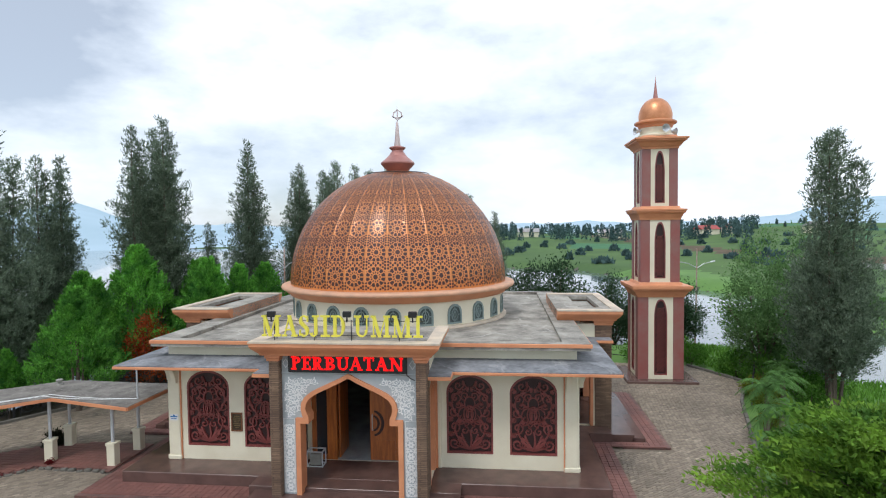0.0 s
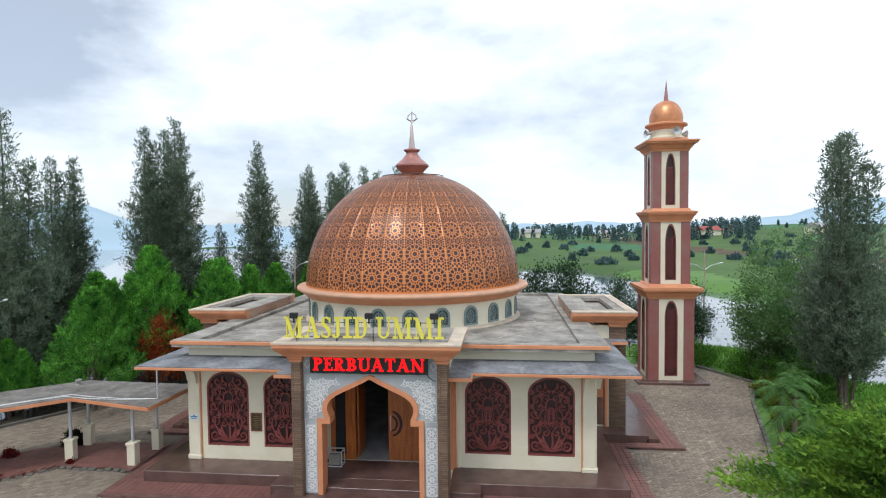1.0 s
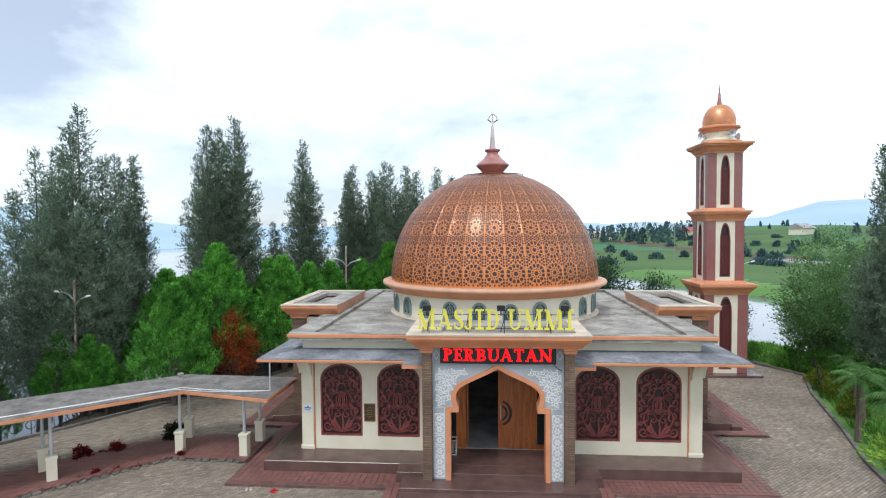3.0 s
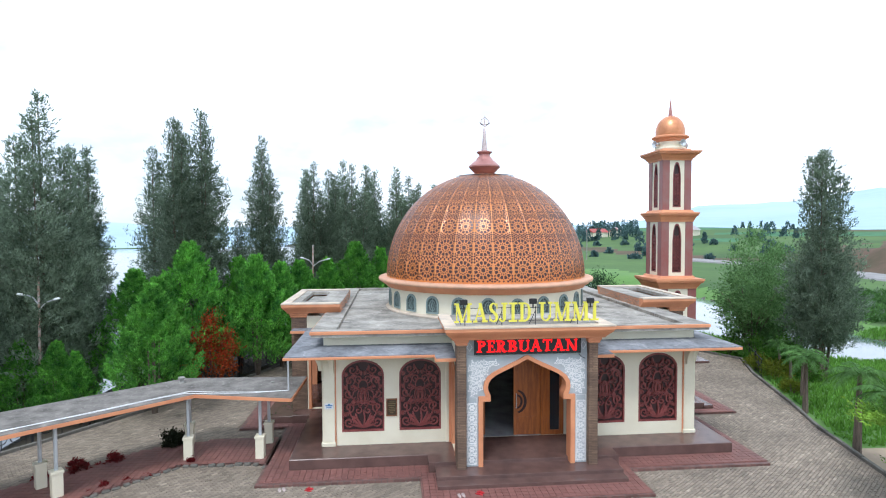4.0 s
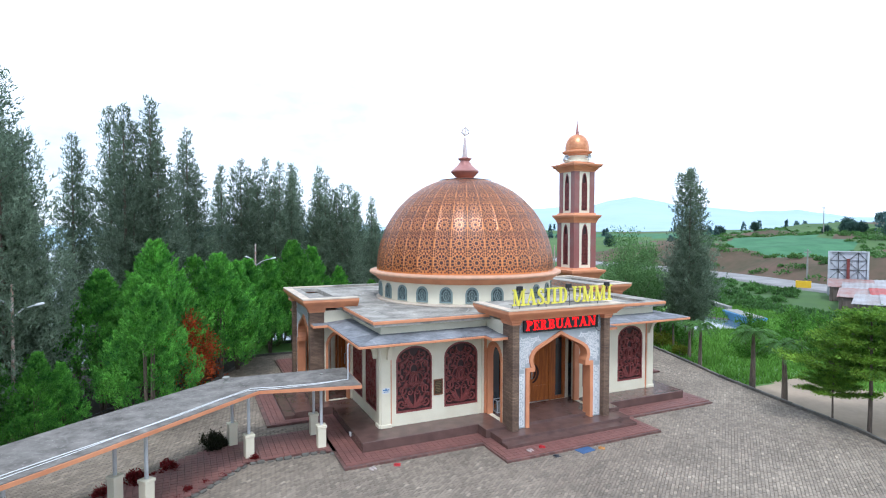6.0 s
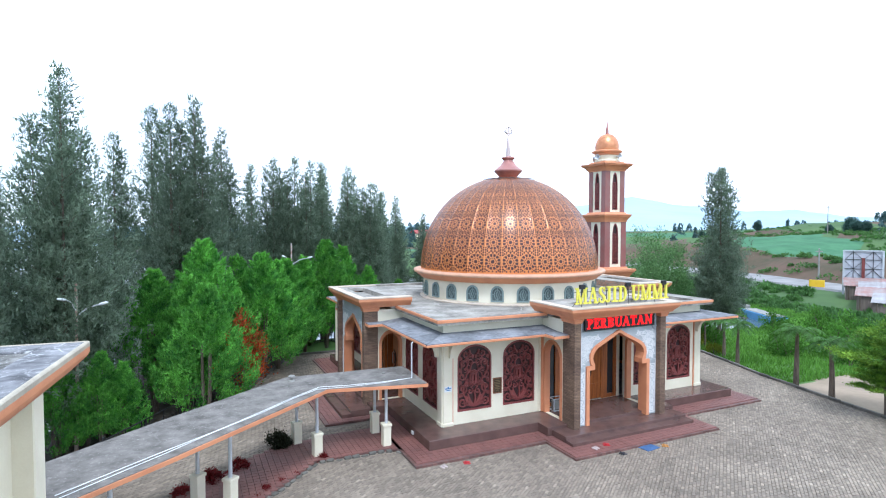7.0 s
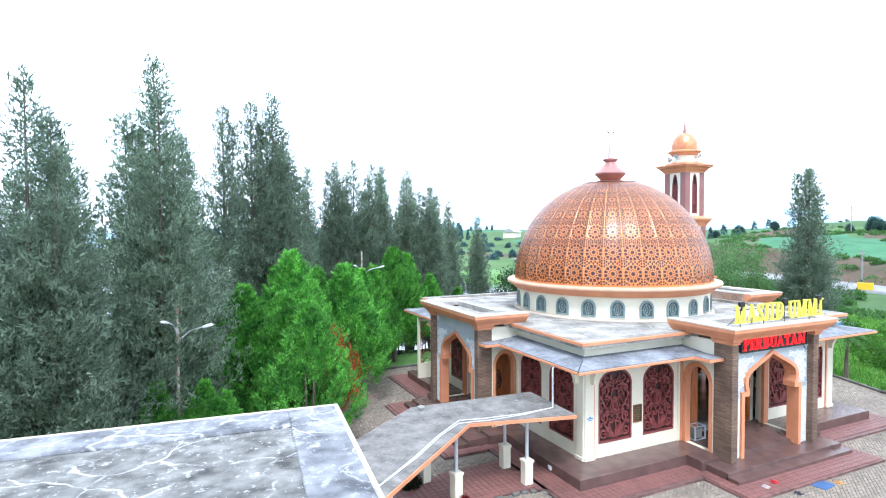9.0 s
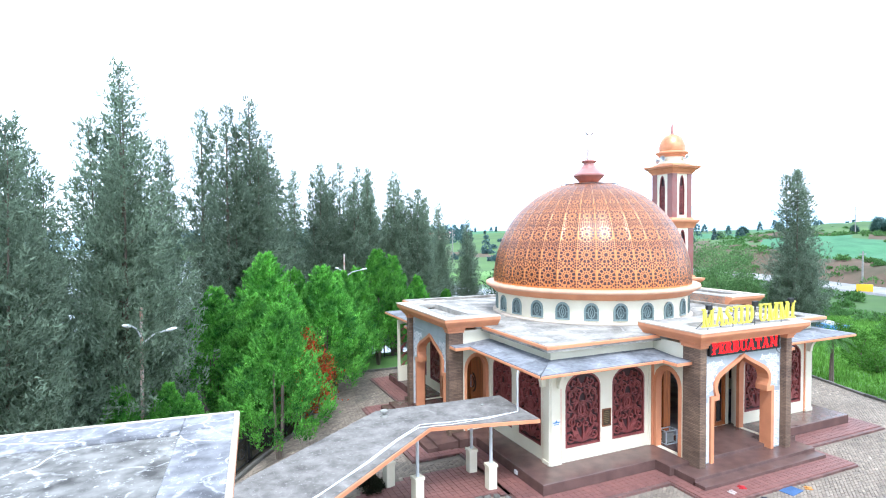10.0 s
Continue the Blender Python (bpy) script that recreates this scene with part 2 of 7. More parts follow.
WHITE = mat("white_relief", (0.80, 0.80, 0.79), (0.7, 0.7, 0.7), rough=0.5, bump=0.03)
WOOD = mat("varnished_wood", (0.49, 0.148, 0.030), (0.27, 0.075, 0.017), rough=0.35, scale=2.0, fine=12, stretch=(6, 6, 0.6), bump=0.05, coat=0.3)
TEAL = mat("grey_green_frame", (0.24, 0.31, 0.30), (0.17, 0.23, 0.22), rough=0.5, bump=0.03)
BLACK = mat("black_plastic", (0.018, 0.018, 0.02), rough=0.45, bump=0.02)
STEEL = mat("painted_steel", (0.62, 0.64, 0.66), (0.5, 0.52, 0.55), rough=0.4, bump=0.02, metal=0.2)
IRON = mat("dark_iron", (0.03, 0.03, 0.032), rough=0.5, bump=0.05)
YELLOW = mat("yellow_letter", (0.84, 0.76, 0.10), (0.72, 0.65, 0.08), rough=0.4, bump=0.02)
RUSTY = mat("rusty_steel", (0.35, 0.20, 0.14), (0.5, 0.45, 0.42), rough=0.6, scale=4, bump=0.05)
KERB = mat("dark_kerb_concrete", (0.19, 0.175, 0.155), (0.10, 0.095, 0.08), rough=0.95, scale=2.5, amount=0.9, bump=0.5, each=0.2)
CONCRETE = mat("kerb_concrete", (0.34, 0.33, 0.30), (0.2, 0.2, 0.18), rough=0.9, scale=2.5, amount=0.9, bump=0.4)
SOIL = mat("dark_soil", (0.065, 0.052, 0.036), (0.035, 0.03, 0.02), rough=0.95, scale=0.4, fine=5, amount=1.0, bump=0.4)
DIRT = mat("pale_dirt", (0.42, 0.325, 0.235), (0.25, 0.20, 0.145), rough=0.95, scale=0.3, fine=4, amount=1.0, bump=0.3)
GRASS = mat("grass", (0.13, 0.26, 0.055), (0.075, 0.16, 0.035), rough=0.9, scale=0.15, fine=3, amount=1.0, bump=0.3)
BARK = mat("grey_bark", (0.17, 0.13, 0.10), (0.09, 0.07, 0.055), rough=0.9, scale=3, stretch=(4, 4, 0.7), bump=0.5)
PINE = leaf_mat("dark_feathery_leaf", (0.225, 0.295, 0.205), (0.128, 0.173, 0.118), scale=1.0, thin=0.55)
# Conifer: spray-sized dark patches in the colour mimic shade between sprays.
CYPRESS = leaf_mat("bright_green_leaf", (0.185, 0.49, 0.072), (0.042, 0.155, 0.033), scale=1.3, thin=0.22)
BROAD = leaf_mat("broad_green_leaf", (0.130, 0.290, 0.045), (0.060, 0.160, 0.025))
ORANGE_LEAF = leaf_mat("orange_red_leaf", (0.55, 0.085, 0.028), (0.15, 0.085, 0.026), scale=2.2)
LIGHT_LEAF = leaf_mat("light_green_leaf", (0.25, 0.42, 0.055), (0.075, 0.18, 0.03), scale=1.0, thin=0.4)
PALM = leaf_mat("palm_leaf", (0.14, 0.28, 0.08), (0.075, 0.165, 0.045))
PALE_LEAF = leaf_mat("pale_sword_leaf", (0.34, 0.40, 0.20), (0.20, 0.28, 0.11))
RED_LEAF = leaf_mat("dark_red_leaf", (0.30, 0.03, 0.035), (0.10, 0.02, 0.02))
YELLOW_LEAF = leaf_mat("yellow_green_leaf", (0.22, 0.24, 0.03), (0.10, 0.15, 0.02))


def emit_mat(name, col, strength):
    m = bpy.data.materials.new(name)
    m.use_nodes = True
    bs = m.node_tree.nodes["Principled BSDF"]
    bs.inputs["Base Color"].default_value = (*col, 1)
    bs.inputs["Emission Color"].default_value = (*col, 1)
    bs.inputs["Emission Strength"].default_value = strength
    return m


def glass_mat(name, col, rough=0.08):
    m = bpy.data.materials.new(name)
    m.use_nodes = True
    bs = m.node_tree.nodes["Principled BSDF"]
    bs.inputs["Base Color"].default_value = (*col, 1)
    bs.inputs["Roughness"].default_value = rough
    bs.inputs["Coat Weight"].default_value = 0.5
    return m


LED_RED = emit_mat("led_red", (1.0, 0.0, 0.002), 0.8)
GLASS = glass_mat("dark_glass", (0.02, 0.028, 0.035))
DRUM_GLASS = glass_mat("grey_green_glass", (0.09, 0.12, 0.12), 0.15)
LENS = glass_mat("lamp_lens", (0.7, 0.72, 0.74), 0.2)
WATER = glass_mat("lake_water", (0.10, 0.13, 0.14), 0.12)

REDCLAY = mat("red_clay_tile", (0.26, 0.115, 0.095), (0.17, 0.08, 0.07), rough=0.55, scale=0.9, fine=20, amount=0.9, bump=0.08, each=0.10, island=0.10)
PAVER = mat("paving_block", (0.35, 0.288, 0.222), (0.168, 0.136, 0.104), rough=0.75, scale=0.30, fine=9, amount=1.0, bump=0.3, each=0.2, island=0.22)


def pale_pieces(m, share, lift):
    """Lifts the brightness of a small share of the loose pieces."""
    nt = m.node_tree
    bs = nt.nodes["Principled BSDF"]
    src = nt.nodes.new("ShaderNodeNewGeometry")
    wn = nt.nodes.new("ShaderNodeTexWhiteNoise")
    wn.noise_dimensions = "1D"
    nt.links.new(src.outputs["Random Per Island"], wn.inputs["W"])
    gt = nt.nodes.new("ShaderNodeMath")
    gt.operation = "GREATER_THAN"
    gt.inputs[1].default_value = 1 - share
    nt.links.new(wn.outputs["Value"], gt.inputs[0])
    mr = nt.nodes.new("ShaderNodeMapRange")
    mr.inputs["To Min"].default_value, mr.inputs["To Max"].default_value = 1.0, lift
    nt.links.new(gt.outputs[0], mr.inputs["Value"])
    hv = nt.nodes.new("ShaderNodeHueSaturation")
    nt.links.new(mr.outputs["Result"], hv.inputs["Value"])
    nt.links.new(bs.inputs["Base Color"].links[0].from_socket, hv.inputs["Color"])
    nt.links.new(hv.outputs["Color"], bs.inputs["Base Color"])


pale_pieces(PAVER, 0.035, 1.35)
JOINT = mat("paving_joint_sand", (0.25, 0.205, 0.16), (0.17, 0.14, 0.105), rough=0.95, scale=0.8, fine=20, bump=0.2)

# ---- mesh helpers ----
def box(bm, x0, x1, y0, y1, z0, z1):
    v = [bm.verts.new(p) for p in ((x0, y0, z0), (x1, y0, z0), (x1, y1, z0), (x0, y1, z0), (x0, y0, z1), (x1, y0, z1), (x1, y1, z1), (x0, y1, z1))]
    for f in ((3, 2, 1, 0), (4, 5, 6, 7), (0, 1, 5, 4), (1, 2, 6, 5), (2, 3, 7, 6), (3, 0, 4, 7)):
        bm.faces.new([v[i] for i in f])
    return bm


def boxes(*rows):
    bm = bmesh.new()
    for r in rows:
        box(bm, *r)
    return bm


def bevelled(bm, width=0.015, segments=1):
    bmesh.ops.bevel(bm, geom=bm.edges[:], offset=width, segments=segments, affect="EDGES", clamp_overlap=True)
    return bm


def prism(bm, pts, z0, z1):
    """An upright prism over a plan outline (anticlockwise)."""
    lo = [bm.verts.new((x, y, z0)) for x, y in pts]
    hi = [bm.verts.new((x, y, z1)) for x, y in pts]
    n = len(pts)
    bm.faces.new(lo[::-1])
    bm.faces.new(hi)
    for i in range(n):
        bm.faces.new((lo[i], lo[(i + 1) % n], hi[(i + 1) % n], hi[i]))
    return bm


def plate(outer, holes, y0, y1):
    """A flat plate in the x-z plane from y0 to y1, with openings right through."""
    bm = bmesh.new()
    edges = []
    for loop in (outer, *holes):
        vs = [bm.verts.new((x, y0, z)) for x, z in loop]
        edges += [bm.edges.new((vs[i], vs[(i + 1) % len(vs)])) for i in range(len(vs))]
    bmesh.ops.triangle_fill(bm, use_beauty=True, use_dissolve=False, edges=edges)
    ret = bmesh.ops.extrude_face_region(bm, geom=bm.faces[:])
    bmesh.ops.translate(bm, vec=(0, y1 - y0, 0), verts=[g for g in ret["geom"] if isinstance(g, bmesh.types.BMVert)])
    bmesh.ops.recalc_face_normals(bm, faces=bm.faces[:])
    return bm


def lathe(profile, n=48, cx=0.0, cy=0.0):
    bm = bmesh.new()
    rings = []
    for r, z in profile:
        if r < 1e-4:
            rings.append([bm.verts.new((cx, cy, z))])
        else:
            rings.append([bm.verts.new((cx + r * math.cos(2 * math.pi * i / n), cy + r * math.sin(2 * math.pi * i / n), z)) for i in range(n)])
    for a, b in zip(rings, rings[1:]):
        for i in range(n):
            j = (i + 1) % n
            if len(a) == 1:
                bm.faces.new((a[0], b[j], b[i]))
            elif len(b) == 1:
                bm.faces.new((a[i], a[j], b[0]))
            else:
                bm.faces.new((a[i], a[j], b[j], b[i]))
    bmesh.ops.recalc_face_normals(bm, faces=bm.faces[:])
    return bm


def loft(rects, cap=True):
    """A moulded block through level rectangles (x0, x1, y0, y1, z), from the bottom up."""
    bm = bmesh.new()
    rings = [[bm.verts.new(p) for p in ((x0, y0, z), (x1, y0, z), (x1, y1, z), (x0, y1, z))] for x0, x1, y0, y1, z in rects]
    for a, b in zip(rings, rings[1:]):
        for i in range(4):
            bm.faces.new((a[i], a[(i + 1) % 4], b[(i + 1) % 4], b[i]))
    if cap:
        bm.faces.new(rings[0][::-1])
        bm.faces.new(rings[-1])
    return bm


def tube(pts, r, n=6, taper=None):
    """A round bar along points."""
    bm = bmesh.new()
    pts = [Vector(p) for p in pts]
    rings = []
    for i, p in enumerate(pts):
        d = (pts[min(i + 1, len(pts) - 1)] - pts[max(i - 1, 0)]).normalized()
        a = d.orthogonal().normalized() if i == 0 else (rings_axis - d * rings_axis.dot(d)).normalized()
        rings_axis = a
        b = d.cross(a)
        rr = r if taper is None else r + (taper - r) * i / (len(pts) - 1)
        rings.append([bm.verts.new(p + a * rr * math.cos(2 * math.pi * k / n) + b * rr * math.sin(2 * math.pi * k / n)) for k in range(n)])
    for u, v in zip(rings, rings[1:]):
        for k in range(n):
            bm.faces.new((u[k], u[(k + 1) % n], v[(k + 1) % n], v[k]))
    bm.faces.new(rings[0][::-1])
    bm.faces.new(rings[-1])
    return bm


def join(*bms):
    out = bmesh.new()
    for b in bms:
        me = bpy.data.meshes.new("joined")
        b.to_mesh(me)
        out.from_mesh(me)
        bpy.data.meshes.remove(me)
        b.free()
    return out


def ribbon(strokes, y0, y1):
    """Raised flat strokes in the x-z plane: each is (points, width)."""
    V, F = [], []
    for pts, w in strokes:
        n = len(pts)
        start = len(V)
        for i, (x, z) in enumerate(pts):
            ax, az = pts[max(i - 1, 0)]
            bx, bz = pts[min(i + 1, n - 1)]
            dx, dz = bx - ax, bz - az
            le = math.hypot(dx, dz) or 1
            ww = w * (0.55 + 0.45 * math.sin(math.pi * min(1, (i + 0.6) / n))) / 2
            ox, oz = -dz / le * ww, dx / le * ww
            V += [(x + ox, y1, z + oz), (x + ox, y0, z + oz), (x - ox, y0, z - oz), (x - ox, y1, z - oz)]
        for i in range(n - 1):
            a, b = start + 4 * i, start + 4 * i + 4
            F += [(a, a + 1, b + 1, b), (a + 1, a + 2, b + 2, b + 1), (a + 2, a + 3, b + 3, b + 2)]
        F += [(start, start + 3, start + 2, start + 1), (start + 4 * n - 4, start + 4 * n - 3, start + 4 * n - 2, start + 4 * n - 1)]
    bm = bmesh.new()
    me = bpy.data.meshes.new("ribbon")
    me.from_pydata(V, [], F)
    bm.from_mesh(me)
    bpy.data.meshes.remove(me)
    bmesh.ops.recalc_face_normals(bm, faces=bm.faces[:])
    return bm


def spiral(cx, cz, r0, a0, turns, r1=0.02, n=16):
    """A scroll that winds in from radius r0 at the angle a0 (degrees)."""
    return [(cx + (r0 + (r1 - r0) * i / n) * math.cos(radians(a0) + turns * 2 * math.pi * i / n), cz + (r0 + (r1 - r0) * i / n) * math.sin(radians(a0) + turns * 2 * math.pi * i / n)) for i in range(n + 1)]


def arch_loop(x0, x1, z0, spring, top, n=14):
    """An opening with straight sides and a rounded head."""
    c, h = (x0 + x1) / 2, (x1 - x0) / 2
    return [(x0, z0), (x1, z0)] + [(c + h * math.cos(math.pi * i / n), spring + (top - spring) * math.sin(math.pi * i / n)) for i in range(n + 1)]


def lancet_loop(c, h, z0, spring, top, n=8):
    """An opening with straight sides and a pointed head."""
    right = [(c + h * math.cos(a) ** 0.8 if a < 1.5 else c, spring + (top - spring) * math.sin(a) ** 1.15) for a in [math.pi / 2 * i / n for i in range(n + 1)]]
    right[-1] = (c, top)
    return [(c - h, z0), (c + h, z0)] + right + [(2 * c - x, z) for x, z in right[-2::-1]]


def part(name, bm, material, parent=None, label="", smooth=False):
    me = bpy.data.meshes.new(name)
    bm.to_mesh(me)
    bm.free()
    me.materials.append(material)
    if smooth:
        me.shade_smooth()
    ob = new(name, me)
    ob.parent = parent
    return tagged(ob, label)


def raw(name, V, F, material, parent=None, label="", smooth=False):
    me = bpy.data.meshes.new(name)
    me.from_pydata(V, [], F)
    me.materials.append(material)
    if smooth:
        me.shade_smooth()
    ob = new(name, me)
    ob.parent = parent
    return tagged(ob, label)


def thing(name, label, category, group="", at=(0, 0, 0), kind=""):
    ob = new(name)
    ob.location = at
    return tagged(ob, label, category, group, kind)


def arc_strip(cx, cz, rx, rz, a0, a1, thick, thin, n=12):
    """Quads along part of an ellipse; the stroke is thick where it runs upright and thin where it runs level."""
    rows = []
    for i in range(n + 1):
        a = radians(a0 + (a1 - a0) * i / n)
        c, q = math.cos(a), math.sin(a)
        w = thin + (thick - thin) * abs(c) ** 1.5
        rows.append(((cx + rx * c, cz + rz * q), (cx + (rx - w) * c, cz + (rz - min(w, thin * 1.2)) * q)))
    return [[a[0], b[0], b[1], a[1]] for a, b in zip(rows, rows[1:])]


def glyph(ch, k, t):
    """A serif capital, 1 unit high: its pieces as outlines, and its width. k: thick strokes, t: thin ones."""
    e = 0.09 + 0.3 * (t - 0.06)

    def bar(x0, x1, z0, z1):
        return [(x0, z0), (x1, z0), (x1, z1), (x0, z1)]

    def slant(xa, xb, w, z0=0.0, z1=1.0):
        return [(xa - w / 2, z0), (xa + w / 2, z0), (xb + w / 2, z1), (xb - w / 2, z1)]

    def feet(x, half, top=True, foot=True):
        return [bar(x - half, x + half, 1 - e, 1)] * top + [bar(x - half, x + half, 0, e)] * foot
    m = 0.17 + k / 2
    if ch == "I":
        return [bar(m - k / 2, m + k / 2, 0, 1)] + feet(m, m), 2 * m
    if ch == "M":
        return [bar(0.12, 0.12 + t, 0, 1), slant(0.50, 0.16, k * 1.05), slant(0.50, 0.86, t), bar(0.82, 0.82 + k, 0, 1)] + feet(0.14, 0.14) + feet(0.82 + k / 2, k / 2 + 0.1), 0.92 + k
    if ch == "A":
        return [slant(0.12, 0.44, t), slant(0.72, 0.42, k * 1.05), bar(0.22, 0.62, 0.29, 0.29 + t)] + feet(0.12, 0.13, False) + feet(0.72, 0.17, False), 0.89
    if ch == "S":
        up = arc_strip(0.29, 0.735, 0.27, 0.265, 35, 250, k, t)
        lo = arc_strip(0.29, 0.265, 0.29, 0.265, -145, 70, k, t)
        return up + lo + [[(0.10, 0.60), (0.20, 0.71), (0.50, 0.42), (0.40, 0.30)], bar(0.47, 0.53, 0.70, 0.96), bar(0.03, 0.09, 0.05, 0.32)], 0.58
    if ch == "J":
        return [bar(0.30 - k / 2, 0.30 + k / 2, 0.2, 1)] + arc_strip(0.12 + k / 4, 0.2, 0.18 + k / 4, 0.2, -170, 0, k, t) + feet(0.30, 0.19, True, False), 0.49
    if ch == "D":
        return [bar(0.12, 0.12 + k, 0, 1), bar(0, 0.4, 1 - e, 1), bar(0, 0.4, 0, e)] + arc_strip(0.36, 0.5, 0.42, 0.5, -90, 90, k, t, 16), 0.78
    if ch == "U":
        return [bar(0.12, 0.12 + k, 0.3, 1), bar(0.70, 0.70 + t, 0.3, 1)] + arc_strip(0.41 + t / 2, 0.32, 0.29 + t / 2, 0.32, -180, 0, k * 0.8, t, 14) + feet(0.12 + k / 2, k / 2 + 0.11, True, False) + feet(0.70 + t / 2, 0.13, True, False), 0.86
    if ch in "PRB":
        out = [bar(0.12, 0.12 + k, 0, 1), bar(0, 0.36, 1 - e, 1), bar(0, 0.38, 0, e), bar(0.12, 0.4, 0.47, 0.47 + t)] + arc_strip(0.34, 0.735, 0.33, 0.265, -90, 90, k, t, 12)
        if ch == "R":
            out += [[(0.30, 0.5), (0.30 + k, 0.5), (0.66 + k * 0.3, 0.0), (0.66 - k * 0.7, 0.0)], bar(0.58, 0.80, 0, e)]
        if ch == "B":
            out += arc_strip(0.36, 0.26, 0.37, 0.26, -90, 90, k, t, 12)
        return out, {"P": 0.67, "R": 0.80, "B": 0.73}[ch]
    if ch == "E":
        return [bar(0.12, 0.12 + k, 0, 1), bar(0, 0.62, 1 - e, 1), bar(0, 0.64, 0, e), bar(0.12, 0.5, 0.47, 0.47 + t), bar(0.54, 0.62, 0.72, 1), bar(0.56, 0.64, 0, 0.28), bar(0.44, 0.5, 0.36, 0.64)], 0.64
    if ch == "T":
        return [bar(0.36 - k / 2, 0.36 + k / 2, 0, 1), bar(0, 0.72, 1 - e, 1), bar(0, 0.08, 0.72, 1), bar(0.64, 0.72, 0.72, 1)] + feet(0.36, 0.2, False), 0.72
    # N
    return [bar(0.12, 0.12 + t, 0, 1), slant(0.74, 0.16, k * 1.1), bar(0.74, 0.74 + t, 0, 1)] + feet(0.14, 0.14) + feet(0.74 + t / 2, 0.13, True, False), 0.88 + t


def letter_mesh(ch, height, depth, k, t):
    """One solid letter, upright in the x-z plane, and its width."""
    pieces, width = glyph(ch, k, t)
    V, F = [], []
    for i, pts in enumerate(pieces):
        n, st = len(pts), len(V)
        y = depth / 2 + 0.0006 * i
        V += [(x * height, -y, z * height) for x, z in pts] + [(x * height, y, z * height) for x, z in pts]
        F += [tuple(range(st, st + n)), tuple(range(st + 2 * n - 1, st + n - 1, -1))]
        F += [(st + j, st + n + j, st + n + (j + 1) % n, st + (j + 1) % n) for j in range(n)]
    me = bpy.data.meshes.new("letter")
    me.from_pydata(V, [], F)
    return me, width * height


def letters(text, x0, x1, y, z, height, depth, material, parent, k=0.17, t=0.06, gap=0.1, name="letter"):
    """A word of separate letters that fills the stretch from x0 to x1."""
    cells, total = [], 0.0
    for ch in text:
        if ch == " ":
            cells.append((None, height * 0.32))
        else:
            cells.append(letter_mesh(ch, height, depth, k, t))
        total += cells[-1][1] + gap * height
    f = (x1 - x0) / (total - gap * height)
    x = x0
    for me, w in cells:
        if me:
            me.materials.append(material)
            ob = new(name, me)
            ob.parent = parent
            ob.location, ob.scale = (x, y, z), (f, 1, 1)
        x += (w + gap * height) * f

# ---- ground, water, paving ----
def sstep(a, b, x):
    t = np.clip((x - a) / (b - a), 0, 1)
    return t * t * (3 - 2 * t)


def land(x, y):
    """Metres inside the shore (negative in the water)."""
    bank = np.interp(y, [14.3, 16.3, 18.6, 24.5, 40], [33, 27, 24.5, 22.5, 22])
    home = np.minimum(np.minimum(bank - x, x + 21), 24.5 - y)
    home = np.where(y < -15, np.maximum(home, -15 - y), home)
    home = np.where((x > 0) & (y < 14.3), np.maximum(home, np.minimum(14.3 - y, x + 21)), home)
    right = x - np.interp(y, [14.3, 16.2, 18.3, 20.2, 23.5, 28, 40, 58, 66, 84, 103, 125], [29, 37.0, 39.4, 38.6, 36.2, 36, 37, 38, 34, 28, 22, 5])
    r = np.hypot(x, y)
    az = np.degrees(np.arctan2(x, y))
    far = (r - (112 + 190 * sstep(4, -14, az))) * 0.4
    return np.maximum(np.maximum(home, np.where(x > 0, right * 0.8, -99)), far)


ROAD_Y, ROAD_X = [-120, -40, 8, 22, 27, 33, 42, 52, 70, 95, 150], [48, 54, 61, 64.8, 66, 67.6, 71, 73.5, 76, 75, 62]


def far_rise(az):
    """How many degrees the far hills stand over the horizon, by compass direction."""
    def hump(c, w):
        return np.exp(-((az - c) / w) ** 2)
    return 0.12 + 2.3 * hump(43, 6.5) + 1.5 * hump(32, 5.5) + 1.2 * hump(55, 9) + 1.9 * hump(-41, 4.5) + 1.1 * hump(-53, 9) + 0.35 * hump(-28, 7) + 0.10 * np.sin(az * 0.9) + 0.05 * np.sin(az * 2.3 + 1)


def height(x, y):
    d = land(x, y) + 0.7 * np.sin(x * 0.23 + 1.0) * np.sin(y * 0.19)
    low = sstep(17.5, 24, x) * sstep(40, 25, y) * sstep(60, 48, x)
    z = -3.2 + 3.0 * sstep(-4.0, 3.0, d + 0.5 * low)
    r = np.hypot(x, y)
    az = np.degrees(np.arctan2(x, y))
    z = z - 0.8 * low
    # beyond the road: a cut bank, a sloping field and a ridge
    off = x - np.interp(y, ROAD_Y, ROAD_X)
    side = sstep(100, 70, y - 0.25 * x)
    bank = 3.6 + 0.8 * np.sin(y * 0.11) + 0.4 * np.sin(y * 0.37 + x * 0.05)
    z = z + sstep(4, 13, off + 1.5 * np.sin(y * 0.21)) * bank * side * sstep(20, 50, x)
    z = z + (2.2 * sstep(14, 62, off) + 3.6 * sstep(62, 190, off)) * sstep(20, 70, x)
    z = z + sstep(130, 420, r) * 2.4 * (1 + np.sin(az * 0.21 + r * 0.004)) * 0.5
    # far hills
    near = 800 - 480 * sstep(-8, -18, az)
    z = z + sstep(near, near * 2.5, r) * (2.6 * near * np.tan(np.radians(far_rise(az))) + 8) * sstep(4300, 2700, r)
    return z


